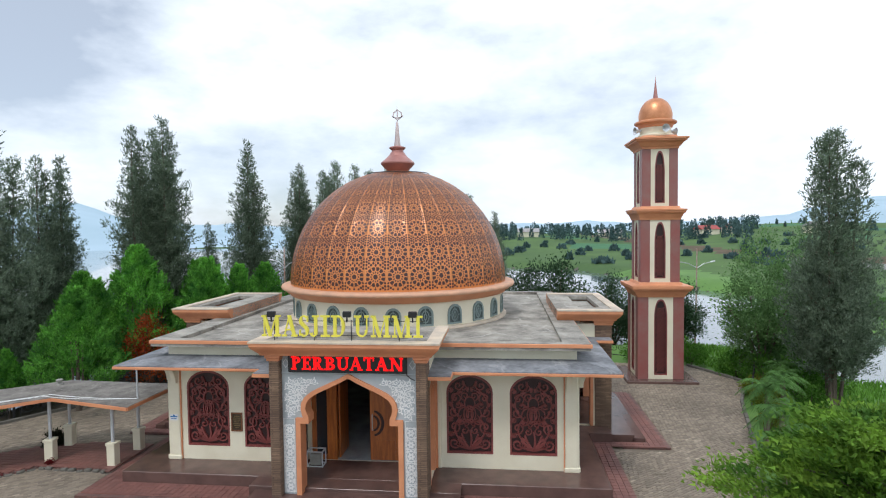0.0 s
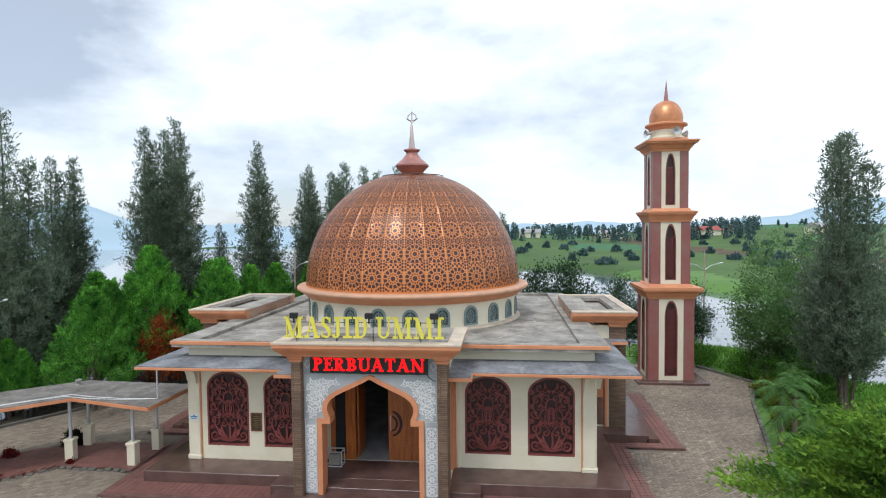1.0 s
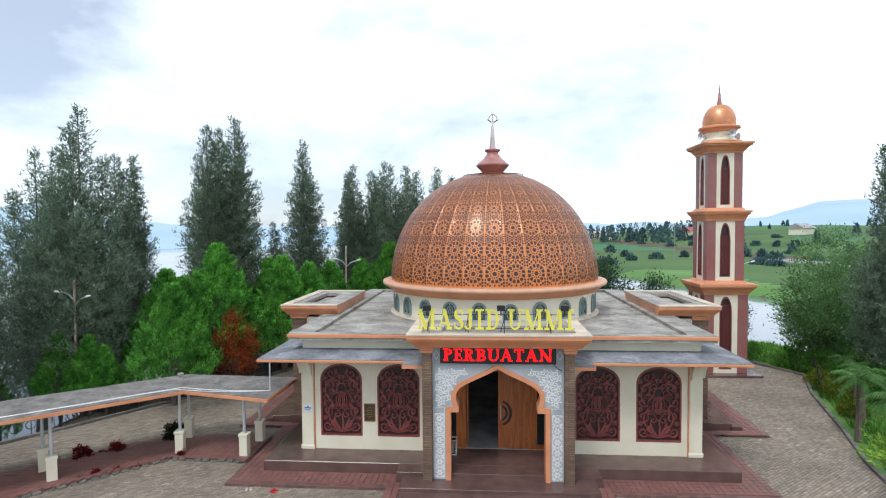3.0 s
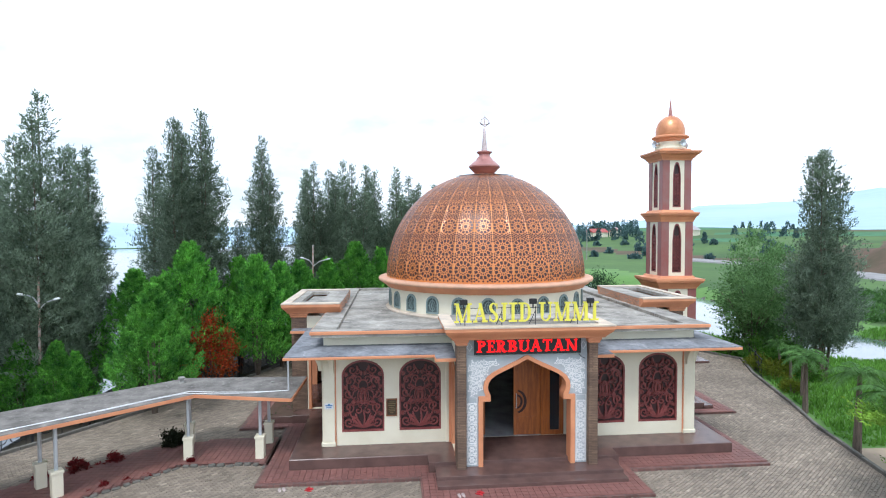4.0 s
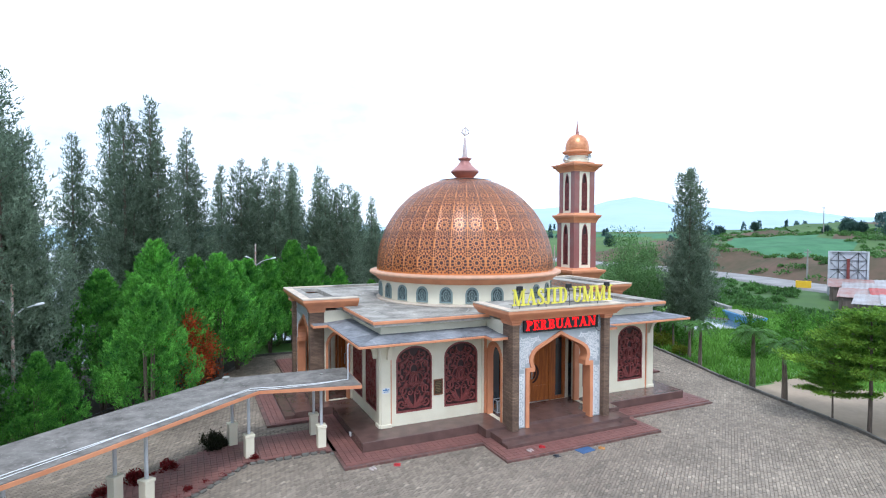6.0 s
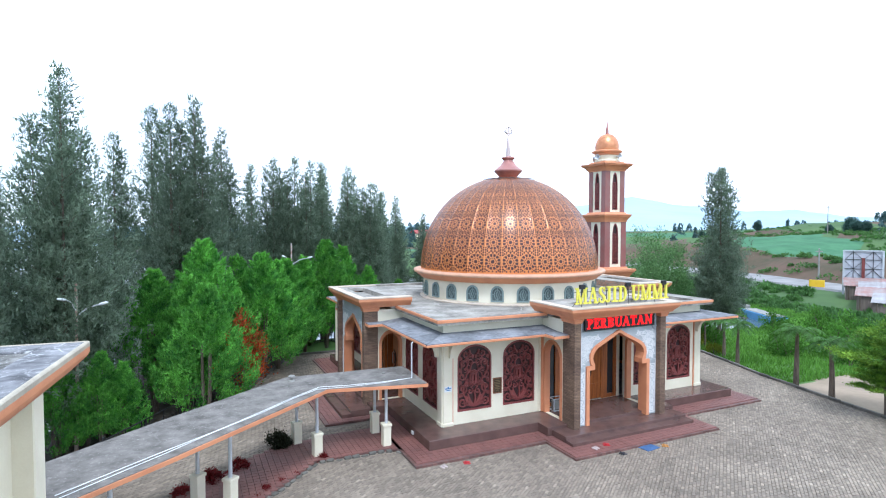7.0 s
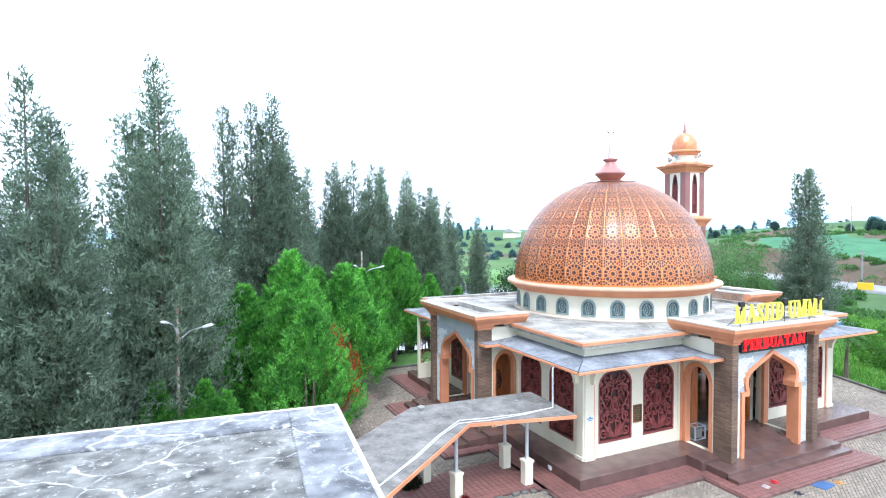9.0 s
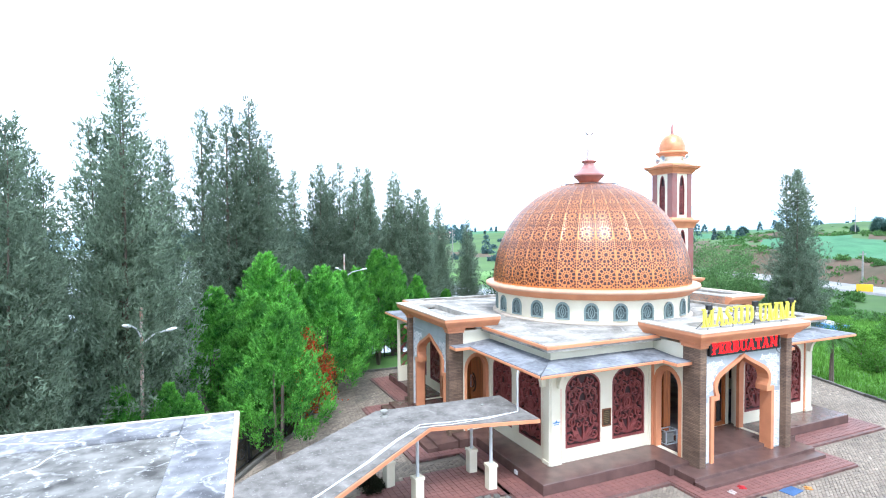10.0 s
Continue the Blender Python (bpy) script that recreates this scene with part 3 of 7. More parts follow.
# Aerial haze is painted in: far land gets this pale blue colour.
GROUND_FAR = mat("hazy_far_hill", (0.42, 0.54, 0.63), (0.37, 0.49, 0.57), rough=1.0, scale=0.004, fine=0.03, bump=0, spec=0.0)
FIELD = mat("green_field", (0.115, 0.19, 0.065), (0.06, 0.105, 0.05), rough=0.95, scale=0.03, fine=0.4, amount=1.0, bump=0, spec=0.1)
EARTH = mat("red_earth_bank", (0.165, 0.105, 0.080), (0.066, 0.072, 0.042), rough=0.95, scale=0.13, fine=0.8, amount=1.0, bump=0.2, spec=0.1)
CROP = mat("blue_green_crop", (0.085, 0.205, 0.105), (0.058, 0.15, 0.078), rough=0.95, scale=0.2, fine=1.2, bump=0.2, spec=0.1)
MUD = mat("lake_bed", (0.10, 0.09, 0.07), rough=0.9, scale=0.3, bump=0)


def build_ground():
    radii = np.concatenate([np.linspace(0, 40, 41), np.linspace(42, 120, 40), np.geomspace(124, 4400, 46)])
    n = 288
    ang = np.linspace(0, 2 * math.pi, n, endpoint=False)
    R, A = np.meshgrid(radii[1:], ang, indexing="ij")
    X, Y = R * np.sin(A), R * np.cos(A)
    Z = height(X, Y)
    V = [(0.0, 0.0, float(height(np.array(0.0), np.array(0.0))))] + list(zip(X.ravel().tolist(), Y.ravel().tolist(), Z.ravel().tolist()))
    F = [(0, 1 + (i + 1) % n, 1 + i) for i in range(n)]
    for k in range(len(radii) - 2):
        a, b = 1 + k * n, 1 + (k + 1) * n
        F += [(a + i, a + (i + 1) % n, b + (i + 1) % n, b + i) for i in range(n)]
    ob = raw("ground", V, F, GRASS, smooth=True)
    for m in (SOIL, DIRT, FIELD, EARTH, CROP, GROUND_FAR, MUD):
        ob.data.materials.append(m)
    idx = []
    for p in ob.data.polygons:
        x, y, z = p.center
        r = math.hypot(x, y)
        k = 0
        off = x - np.interp(y, ROAD_Y, ROAD_X)
        rough = noise.noise(Vector((x * 0.09, y * 0.09, 0)))
        if x < 12 and r < 45 and not (y > 16.6 and -9.5 < x):
            k = 1
        if x > 40:
            k = 3
        if 10 < x < 18 + 0.3 * max(0, -y) and y < -0.5:
            k = 2
        if r > 95:
            k = 3
            cell = noise.noise(Vector((x * 0.016 + 0.006 * y, y * 0.012, 1.0)))
            if x > 60 and cell > 0.28 and y < 1.1 * x:
                k = 4
            if x > 30 and cell < -0.22:
                k = 5
        if x > 40 and 3.2 < off < 17:
            k = 4
        if x > 40 and 17 <= off < 58 and y > -30:
            k = 5 if 51.5 < math.degrees(math.atan2(x + 11.7, y + 20)) < 60.5 else 4 if rough > 0.05 and y < 1.1 * x else 3
        if x > 40 and 58 <= off < 80 and y < 1.1 * x:
            k = 4 if rough > -0.1 else 3
        if z < -1.7:
            k = 7
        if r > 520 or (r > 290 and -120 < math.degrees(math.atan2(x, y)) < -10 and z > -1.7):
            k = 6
        idx.append(k)
    ob.data.polygons.foreach_set("material_index", idx)
    return tagged(ob, "grassy lakeside ground with bare soil, fields and far hills", "ground", kind="structure")


build_ground()
tagged(part("water", lathe([(0.0, -1.55), (300, -1.55), (1500, -1.55)], 64), WATER), "pale still lake water under a bright sky", "water", kind="structure")

PAVED = [(9.0, -12.0), (10.06, -8.73), (10.77, -6.98), (11.72, -3.14), (12.81, 1.04), (13.9, 4.0), (15.5, 9.0), (17.0, 12.4), (15.2, 15.7), (8.0, 16.6), (-9.8, 16.5), (-11.8, 12.4), (-13.83, 8.23), (-15.6, 5.9), (-17.9, 2.4), (-21.5, -2.6), (-27.0, -9.0), (-34.0, -40.0), (2.0, -40.0), (6.0, -22.0)]
paving = part("pavement", prism(bmesh.new(), PAVED, -0.35, -0.02), JOINT)
tagged(paving, "grey-brown interlocking paving blocks of the forecourt", "pavement", kind="structure")


def kerb(pts, w=0.14, h=0.12, name="kerb"):
    """Single kerb stones laid end to end along a line."""
    root = thing(name, "weathered concrete kerb stones along the paving edge", "kerb", kind="structure")
    shared = None
    for (ax, ay), (bx, by) in zip(pts, pts[1:]):
        le = math.hypot(bx - ax, by - ay)
        n = max(1, round(le / 0.62))
        for i in range(n):
            t = (i + 0.5) / n
            if shared is None:
                shared = part("kerb_stone", bevelled(boxes((-0.302, 0.302, -w / 2, w / 2, -0.3, h)), 0.015), KERB, root)
                ob = shared
            else:
                ob = new("kerb_stone", shared.data)
                ob.parent = root
            ob.location = (ax + (bx - ax) * t, ay + (by - ay) * t, random.uniform(-0.012, 0.012))
            ob.rotation_euler = (0, 0, math.atan2(by - ay, bx - ax) + random.uniform(-0.01, 0.01))
    return root


kerb(PAVED[0:9])
kerb(PAVED[9:17])

# ---- mosque ----
HALF, CY = 6.87, 6.52  # half the width; the middle, front to back
FLOOR = 0.44
mosque = thing("mosque", "cream and orange mosque with a patterned copper dome", "mosque")


def window_scroll():
    """The carved vine pattern of one window, 1.5 m wide and 2.58 m high, base at 0."""
    s = []

    def both(pts, w):
        s.append((pts, w))
        s.append(([(-x, z) for x, z in pts], w))
    # palmette at the foot
    for a, le in ((15, 0.42), (38, 0.5), (62, 0.58), (90, 0.62)):
        ca, sa = math.cos(radians(a)), math.sin(radians(a))
        pts = [(le * t * ca + 0.05 * math.sin(t * 3.1) * sa, 0.14 + le * t * sa) for t in [i / 7 for i in range(8)]]
        both(pts, 0.075) if a < 90 else s.append((pts, 0.07))
    # main stems
    both([(0.06 + 0.5 * math.sin(t * 2.6) * (1 - 0.25 * t), 0.2 + 1.05 * t) for t in [i / 16 for i in range(17)]], 0.06)
    both([(0.16 + 0.42 * math.sin(0.3 + t * 2.9), 1.1 + 1.15 * t) for t in [i / 14 for i in range(15)]], 0.055)
    # scrolls up the sides
    both(spiral(0.50, 0.33, 0.19, 200, 1.35), 0.055)
    both(spiral(0.49, 0.86, 0.20, -60, -1.4), 0.055)
    both(spiral(0.52, 1.36, 0.18, 160, 1.3), 0.05)
    both(spiral(0.47, 1.82, 0.20, -100, -1.4), 0.055)
    both(spiral(0.36, 2.22, 0.17, 140, 1.3), 0.05)
    both(spiral(0.17, 0.75, 0.14, 90, 1.2), 0.045)
    both(spiral(0.15, 1.88, 0.15, -90, 1.3), 0.045)
    # interlaced rings in the middle
    ring = [(0.24 * math.cos(2 * math.pi * i / 20), 0.24 * math.sin(2 * math.pi * i / 20)) for i in range(21)]
    both([(x + 0.13, z + 1.28) for x, z in ring], 0.05)
    s.append(([(x * 0.8, z * 1.15 + 1.28) for x, z in ring], 0.045))
    s.append(([(x * 0.7, z * 1.0 + 1.62) for x, z in ring], 0.045))
    # smaller tendrils between the scrolls
    for x, z, r, a, t in ((0.33, 0.30, 0.12, 20, -1.2), (0.30, 1.05, 0.13, 120, 1.2), (0.62, 1.10, 0.10, 30, 1.1), (0.36, 1.60, 0.12, -40, -1.2), (0.62, 0.60, 0.10, 200, -1.1), (0.20, 2.15, 0.12, 60, 1.2), (0.60, 2.05, 0.09, 10, 1.1), (0.12, 1.00, 0.10, 180, 1.1)):
        both(spiral(x, z, r, a, t, 0.015, 12), 0.036)
    both([(0.34 + 0.30 * math.cos(radians(a)), 1.28 + 0.34 * math.sin(radians(a))) for a in range(70, 300, 20)], 0.042)
    # leaves
    for x, z, a in ((0.62, 0.62, 60), (0.64, 1.1, 110), (0.63, 1.6, 70), (0.60, 2.05, 120), (0.3, 0.5, 40), (0.3, 1.05, 130), (0.28, 1.6, 50), (0.2, 2.3, 80), (0.06, 2.1, 95), (0.3, 2.0, 150)):
        ca, sa = math.cos(radians(a)), math.sin(radians(a))
        both([(x + 0.15 * (t - 0.5) * ca, z + 0.15 * (t - 0.5) * sa) for t in (0, 0.25, 0.5, 0.75, 1)], 0.085)
    keep = []
    for pts, w in s:
        pts = [(max(-0.69, min(0.69, x)), max(0.04, min(2.5, z))) for x, z in pts]
        keep.append((pts, w * 0.92))
    return keep


def make_window(parent):
    """One window: arched frame, dark backing and carved screen, centred on x = 0, sill at z = 0."""
    outer, inner = arch_loop(-0.75, 0.75, 0, 2.02, 2.58, 18), arch_loop(-0.69, 0.69, 0.06, 1.99, 2.51, 18)
    win = part("window", plate(outer, [inner], 0.02, 0.17), CARVED, parent, "arched window with a carved dark red wooden screen")
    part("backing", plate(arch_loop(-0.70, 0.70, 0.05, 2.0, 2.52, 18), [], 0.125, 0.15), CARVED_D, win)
    part("screen", ribbon(window_scroll(), 0.045, 0.12), CARVED, win, "carved vine scroll screen")
    return win


def ogee(inner=True):
    """Right half of the porch arch, from the foot to the apex."""
    if inner:
        return [(1.47, 0.33), (1.47, 2.50), (1.22, 2.50), (1.22, 2.70), (1.27, 2.80), (1.31, 2.94), (1.29, 3.09), (1.20, 3.24), (1.04, 3.36), (0.78, 3.49), (0.52, 3.61), (0.25, 3.74), (0.0, 3.88)]
    return [(1.62, 0.33), (1.62, 2.66), (1.38, 2.66), (1.42, 2.76), (1.46, 2.94), (1.43, 3.13), (1.33, 3.30), (1.14, 3.45), (0.86, 3.59), (0.58, 3.72), (0.28, 3.86), (0.0, 4.02)]


def mirror_loop(right):
    return right + [(-x, z) for x, z in right[-2::-1]]


def facade(door_side=True):
    """All parts of one side, built at the front; returns the top parts."""
    made = []

    def keep(ob):
        made.append(ob)
        return ob
    for sx in (-1, 1):
        # wall with two window openings
        spans = [(-6.23, -4.73), (-4.19, -2.69)]
        holes = [[(sx * x, z) for x, z in arch_loop(a, b, 0.92, 2.94, 3.50, 18)] for a, b in spans]
        outer = [(sx * x, z) for x, z in ((-6.62, FLOOR), (-2.30, FLOOR), (-2.30, 4.0), (-6.62, 4.0))]
        keep(part("wall", plate(outer, holes, 0.03, 0.33), CREAM, mosque))
        # pilasters and base band
        keep(part("pilaster", bevelled(boxes((*sorted((sx * 6.87, sx * 6.47)), -0.05, 0.35, FLOOR, 3.80)), 0.02), CREAM, mosque))
        keep(part("pilaster_base", bevelled(boxes((*sorted((sx * 6.90, sx * 6.44)), -0.08, 0.0, FLOOR, FLOOR + 0.14)), 0.015), CREAM, mosque))
        keep(part("pilaster", bevelled(boxes((*sorted((sx * 2.52, sx * 2.40)), -0.03, 0.1, FLOOR, 3.75)), 0.015), CREAM, mosque))
        keep(part("corner_strip", bevelled(boxes((*sorted((sx * 6.47, sx * 6.43)), -0.02, 0.05, FLOOR, 3.75)), 0.006), ORANGE, mosque))
        keep(part("corner_strip", bevelled(boxes((*sorted((sx * 2.40, sx * 2.26)), -0.06, 0.1, FLOOR, 3.75)), 0.01), ORANGE, mosque))
        # curved bracket under the eave
        br = [(0, 0), (0.16, 0.0)] + [(0.16 + 0.5 * (1 - math.cos(a)), 0.62 * math.sin(a)) for a in [math.pi / 2 * i / 8 for i in range(1, 9)]] + [(0.66, 0.70), (0, 0.70)]
        bm = bmesh.new()
        vs = [[bm.verts.new((sx * (6.47 + 0.16 * k + 0.02), -0.04 - u, 3.10 + w)) for u, w in br] for k in (0, 1)]
        for i in range(len(br)):
            j = (i + 1) % len(br)
            bm.faces.new((vs[0][i], vs[0][j], vs[1][j], vs[1][i]))
        bm.faces.new(vs[0])
        bm.faces.new(vs[1][::-1])
        bmesh.ops.recalc_face_normals(bm, faces=bm.faces[:])
        keep(part("bracket", bm, CREAM, mosque))
    return made


window = make_window(mosque)
window.location = (-5.48, 0, 0.92)
front = facade()
wins = [window] + [copy_thing(window, pose(x, 0, 0.92)) for x in (-3.44, 3.44, 5.48)]


def turned(k):
    """From the front to another side: 1 and 3 are the sides, which are a little shorter; 2 is the back."""
    if k % 2:
        return pose(0, CY, 0, 0, 0, 90 * k) @ pose(0, -HALF, 0) @ Matrix.Diagonal((CY / HALF, 1, 1, 1))
    return pose(0, CY, 0, 0, 0, 90 * k) @ pose(0, -CY, 0)


for k in (1, 2, 3):
    for ob in front + wins:
        copy_thing(ob, turned(k) @ ob.matrix_basis)

# eaves, upper wall, roof
EX, EZ = 1.15, 3.93
for k in range(4):
    a = HALF + EX
    bm = bmesh.new()
    lo = [(-a, -EX, EZ - 0.09), (a, -EX, EZ - 0.09), (a, -EX, EZ), (-a, -EX, EZ)]
    hi = [(-HALF + 0.2, 0.2, EZ + 0.0), (HALF - 0.2, 0.2, EZ + 0.0), (HALF - 0.2, 0.2, EZ + 0.14), (-HALF + 0.2, 0.2, EZ + 0.14)]
    v = [bm.verts.new(p) for p in lo + hi]
    for f in ((0, 1, 2, 3), (7, 6, 5, 4), (0, 4, 5, 1), (3, 2, 6, 7)):
        bm.faces.new([v[i] for i in f])
    part("eave", bm, EAVE, mosque, "weathered grey cement eave").matrix_basis = turned(k)
    part("eave_edge", bevelled(boxes((-a - 0.02, a - 0.005, -EX - 0.03, -EX + 0.003, EZ - 0.12, EZ - 0.03)), 0.01), ORANGE, mosque).matrix_basis = turned(k)
    if k != 2:
        for sx in (-1, 1):
            # the eave steps forward beside the porch
            bm = loft([(*sorted((sx * 2.2, sx * 3.0)), -EX - 0.62, -EX + 0.03, EZ - 0.10), (*sorted((sx * 2.2, sx * 3.0)), -EX - 0.62, -EX + 0.03, EZ + 0.012)])
            part("eave", bm, EAVE, mosque).matrix_basis = turned(k)
            part("eave_edge", boxes((*sorted((sx * 2.2, sx * 3.03)), -EX - 0.65, -EX - 0.618, EZ - 0.12, EZ - 0.02)), ORANGE, mosque).matrix_basis = turned(k)
            part("eave_edge", boxes((*sorted((sx * 3.0, sx * 3.03)), -EX - 0.618, -EX - 0.03, EZ - 0.12, EZ - 0.02)), ORANGE, mosque).matrix_basis = turned(k)
U = HALF - 0.02
cove = [(U, 3.7), (U, 4.30), (U + 0.03, 4.36), (U + 0.09, 4.42), (U + 0.2, 4.46), (U + 0.34, 4.482)]
part("upper_wall", loft([(-h, h, HALF - h, 2 * CY - HALF + h, z) for h, z in cove]), CREAM, mosque, "cream upper wall with a flared cove")
part("roof_edge", loft([(-h, h, HALF - h, 2 * CY - HALF + h, z) for h, z in ((U + 0.36, 4.482), (U + 0.42, 4.50), (U + 0.42, 4.60), (U + 0.39, 4.615))], cap=False), ORANGE, mosque)
RIM = U + 0.385
Y0, Y1 = HALF - RIM, 2 * CY - HALF + RIM
for x0, x1, y0, y1 in ((-RIM, -RIM + 0.85, Y0, Y1), (RIM - 0.85, RIM, Y0, Y1), (-RIM + 0.85, RIM - 0.85, Y0, Y0 + 0.3), (-RIM + 0.85, RIM - 0.85, Y1 - 0.3, Y1)):
    part("roof_rim", boxes((x0, x1, y0, y1, 4.40, 4.63)), ROOF, mosque, "raised cement roof rim")
bm = boxes((-RIM + 0.02, RIM - 0.02, Y0 + 0.02, Y1 - 0.02, 4.40, 4.50))
part("roof", bm, ROOF, mosque, "flat stained cement roof")


# porch on the front and on both sides
def porch(k):
    """Brick-clad pillars, an ogee-arched screen, a heavy orange cornice and a sunken roof."""
    made = []

    def keep(name, bm, material, label="", smooth=False):
        ob = part(name, bm, material, mosque, label, smooth)
        made.append(ob)
        return ob
    for sx in (-1, 1):
        keep("pillar", bevelled(boxes((*sorted((sx * 2.04, sx * 2.34)), -2.14, -1.40, 0.3, 4.46)), 0.012), STACK, "pillar clad in brown stacked stone")
        xa, xb = sorted((sx * 2.04, sx * 2.36))
        keep("capital", loft([(xa - o, xb + o, -2.15 - o, -1.40 + o, z) for o, z in ((0.0, 4.40), (0.03, 4.42), (0.03, 4.48), (0.07, 4.52), (0.07, 4.61))]), ORANGE)
        # side arch
        outer = [(-1.40, FLOOR), (0.05, FLOOR), (0.05, 4.46), (-1.40, 4.46)]
        hole = arch_loop(-1.28, -0.12, FLOOR + 0.001, 2.85, 3.48, 14)
        bm = plate(outer, [[(x, z) for x, z in hole]], 0, 0.2)
        bm.transform(Matrix(((0, sx, 0, sx * 2.10), (1, 0, 0, 0), (0, 0, 1, 0), (0, 0, 0, 1))))
        bmesh.ops.recalc_face_normals(bm, faces=bm.faces[:])
        keep("side_wall", bm, CREAM)
        inner = arch_loop(-1.20, -0.20, FLOOR + 0.002, 2.83, 3.38, 14)
        wide = arch_loop(-1.33, -0.07, FLOOR + 0.002, 2.86, 3.54, 14)
        loop = wide[1:] + [wide[0]] + [inner[0]] + inner[:1:-1] + [inner[1]]
        ring = wide[1:] + wide[:1]
        ring2 = inner[1:] + inner[:1]
        bm = bmesh.new()
        for ya, yb in ((-0.03, 0.23),):
            a = [[bm.verts.new((sx * (2.10 + yy), x, z)) for x, z in lp] for lp in (ring, ring2) for yy in (ya, yb)]
            for i in range(len(ring) - 1):
                for p, q in ((0, 1), (1, 3), (3, 2), (2, 0)):
                    bm.faces.new((a[p][i], a[p][i + 1], a[q][i + 1], a[q][i]))
        bmesh.ops.recalc_face_normals(bm, faces=bm.faces[:])
        keep("arch_trim", bm, ORANGE)
    # screen with the ogee arch
    arch = mirror_loop(ogee(False))
    path = [(2.05, 0.33), (2.05, 4.60), (-2.05, 4.60), (-2.05, 0.33)] + [(x, z) for x, z in arch[::-1]]
    keep("arch_screen", plate(path, [], -1.90, -1.70), GREY, "grey stone arch screen with white floral relief")
    inn = mirror_loop(ogee(True))
    keep("arch_trim", plate(arch + inn[::-1], [], -1.98, -1.52), ORANGE, "salmon orange arch moulding")
    keep("screen_ledge", bevelled(boxes((-2.04, 2.04, -1.94, -1.90, 3.98, 4.03)), 0.01), GREY)
    # white relief: scrolls over the arch, rosettes down the sides
    for sx in (-1, 1):
        strokes = []
        for row in range(8):
            for col in range(11):
                u, w = 0.12 + 0.185 * col + 0.09 * (row % 2), 2.76 + 0.165 * row
                lim = np.interp(u, [0, 0.28, 0.58, 0.86, 1.14, 1.33, 1.45, 1.5, 1.7], [4.1, 3.95, 3.82, 3.69, 3.55, 3.40, 3.2, 2.75, 2.6])
                if w < lim + 0.11 or w > 3.90 or u > 1.94:
                    continue
                turn = 1 if (row + col) % 2 else -1
                strokes.append(([(sx * x, z) for x, z in spiral(u, w, 0.092, 70 * col + 40 * row, turn * 1.35, 0.012, 12)], 0.034))
                for a in (40, 165, 280):
                    b = radians(a + 55 * col)
                    strokes.append(([(sx * (u + r * math.cos(b + 2 * r)), w + r * math.sin(b + 2 * r)) for r in (0.075, 0.105, 0.135)], 0.042))
        keep("relief", ribbon(strokes, -1.918, -1.899), WHITE, "white scrollwork relief")
        strokes = []
        c = sx * 1.835
        for z0 in [0.55 + 0.345 * i for i in range(6)]:
            for a in range(0, 360, 60):
                ca, sa = math.cos(radians(a)), math.sin(radians(a))
                strokes.append(([(c + 0.025 * ca, z0 + 0.025 * sa), (c + 0.065 * ca, z0 + 0.065 * sa), (c + 0.11 * ca, z0 + 0.11 * sa)], 0.062))
            strokes.append(([(c + 0.145 * math.cos(a * math.pi / 8), z0 + 0.155 * math.sin(a * math.pi / 8)) for a in range(17)], 0.03))
            for dx, dz in ((-1, -1), (1, -1), (1, 1), (-1, 1)):
                strokes.append(([(c + dx * 0.16, z0 + dz * 0.10), (c + dx * 0.13, z0 + dz * 0.14), (c + dx * 0.08, z0 + dz * 0.165)], 0.045))
        strokes.append(([(sx * 1.67, 0.38), (sx * 1.67, 2.62), (sx * 2.01, 2.62), (sx * 2.01, 0.38)], 0.02))
        keep("relief", ribbon(strokes, -1.918, -1.899), WHITE, "white rosette relief")
        c = sx * 1.91
        keep("diamond", ribbon([([(c, 4.16), (c + 0.09, 4.29), (c, 4.42), (c - 0.09, 4.29), (c, 4.16)], 0.025)], -1.918, -1.899), WHITE)
    # cornice
    x, y0 = 2.47, -2.24
    prof = [(0.03, 4.60), (0.06, 4.61), (0.09, 4.67), (0.16, 4.74), (0.24, 4.82), (0.29, 4.90), (0.29, 5.0), (0.27, 5.035)]
    keep("cornice", loft([(-x - o, x + o, y0 - o, 0.3, z) for o, z in prof[:-1]], cap=False), ORANGE, "orange stepped cornice")
    keep("cornice_soffit", boxes((-x - 0.02, x + 0.02, y0 - 0.02, 0.3, 4.592, 4.604)), ORANGE)
    lip = [(-x - 0.31, x + 0.31, y0 - 0.31, y0 + 0.1), (-x - 0.31, -x + 0.1, y0 + 0.1, 0.3), (x - 0.1, x + 0.31, y0 + 0.1, 0.3)]
    bm = bmesh.new()
    for r in lip:
        box(bm, *r, 5.002, 5.05)
    keep("cornice_lip", bm, PALE_EDGE)
    bm = boxes((-x + 0.1, x - 0.1, y0 + 0.1, -1.75, 4.86, 5.012), (-x + 0.1, -1.75, -1.75, -0.75, 4.86, 5.012), (1.75, x - 0.1, -1.75, -0.75, 4.86, 5.012), (-x + 0.1, x - 0.1, -0.75, 0.3, 4.5, 5.012), (-1.75, 1.75, -1.75, -0.75, 4.70, 4.80))
    keep("porch_roof", bm, ROOF)
    keep("porch_ceiling", boxes((-2.07, 2.07, -1.6, 0.3, 4.40, 4.455)), CREAM)
    # wall with the doorway
    keep("door_wall", plate([(-2.1, FLOOR), (2.1, FLOOR), (2.1, 4.4), (-2.1, 4.4)], [[(-1.95, FLOOR + 0.001), (1.95, FLOOR + 0.001), (1.95, 3.35), (-1.95, 3.35)]], 0.30, 0.55), CREAM)
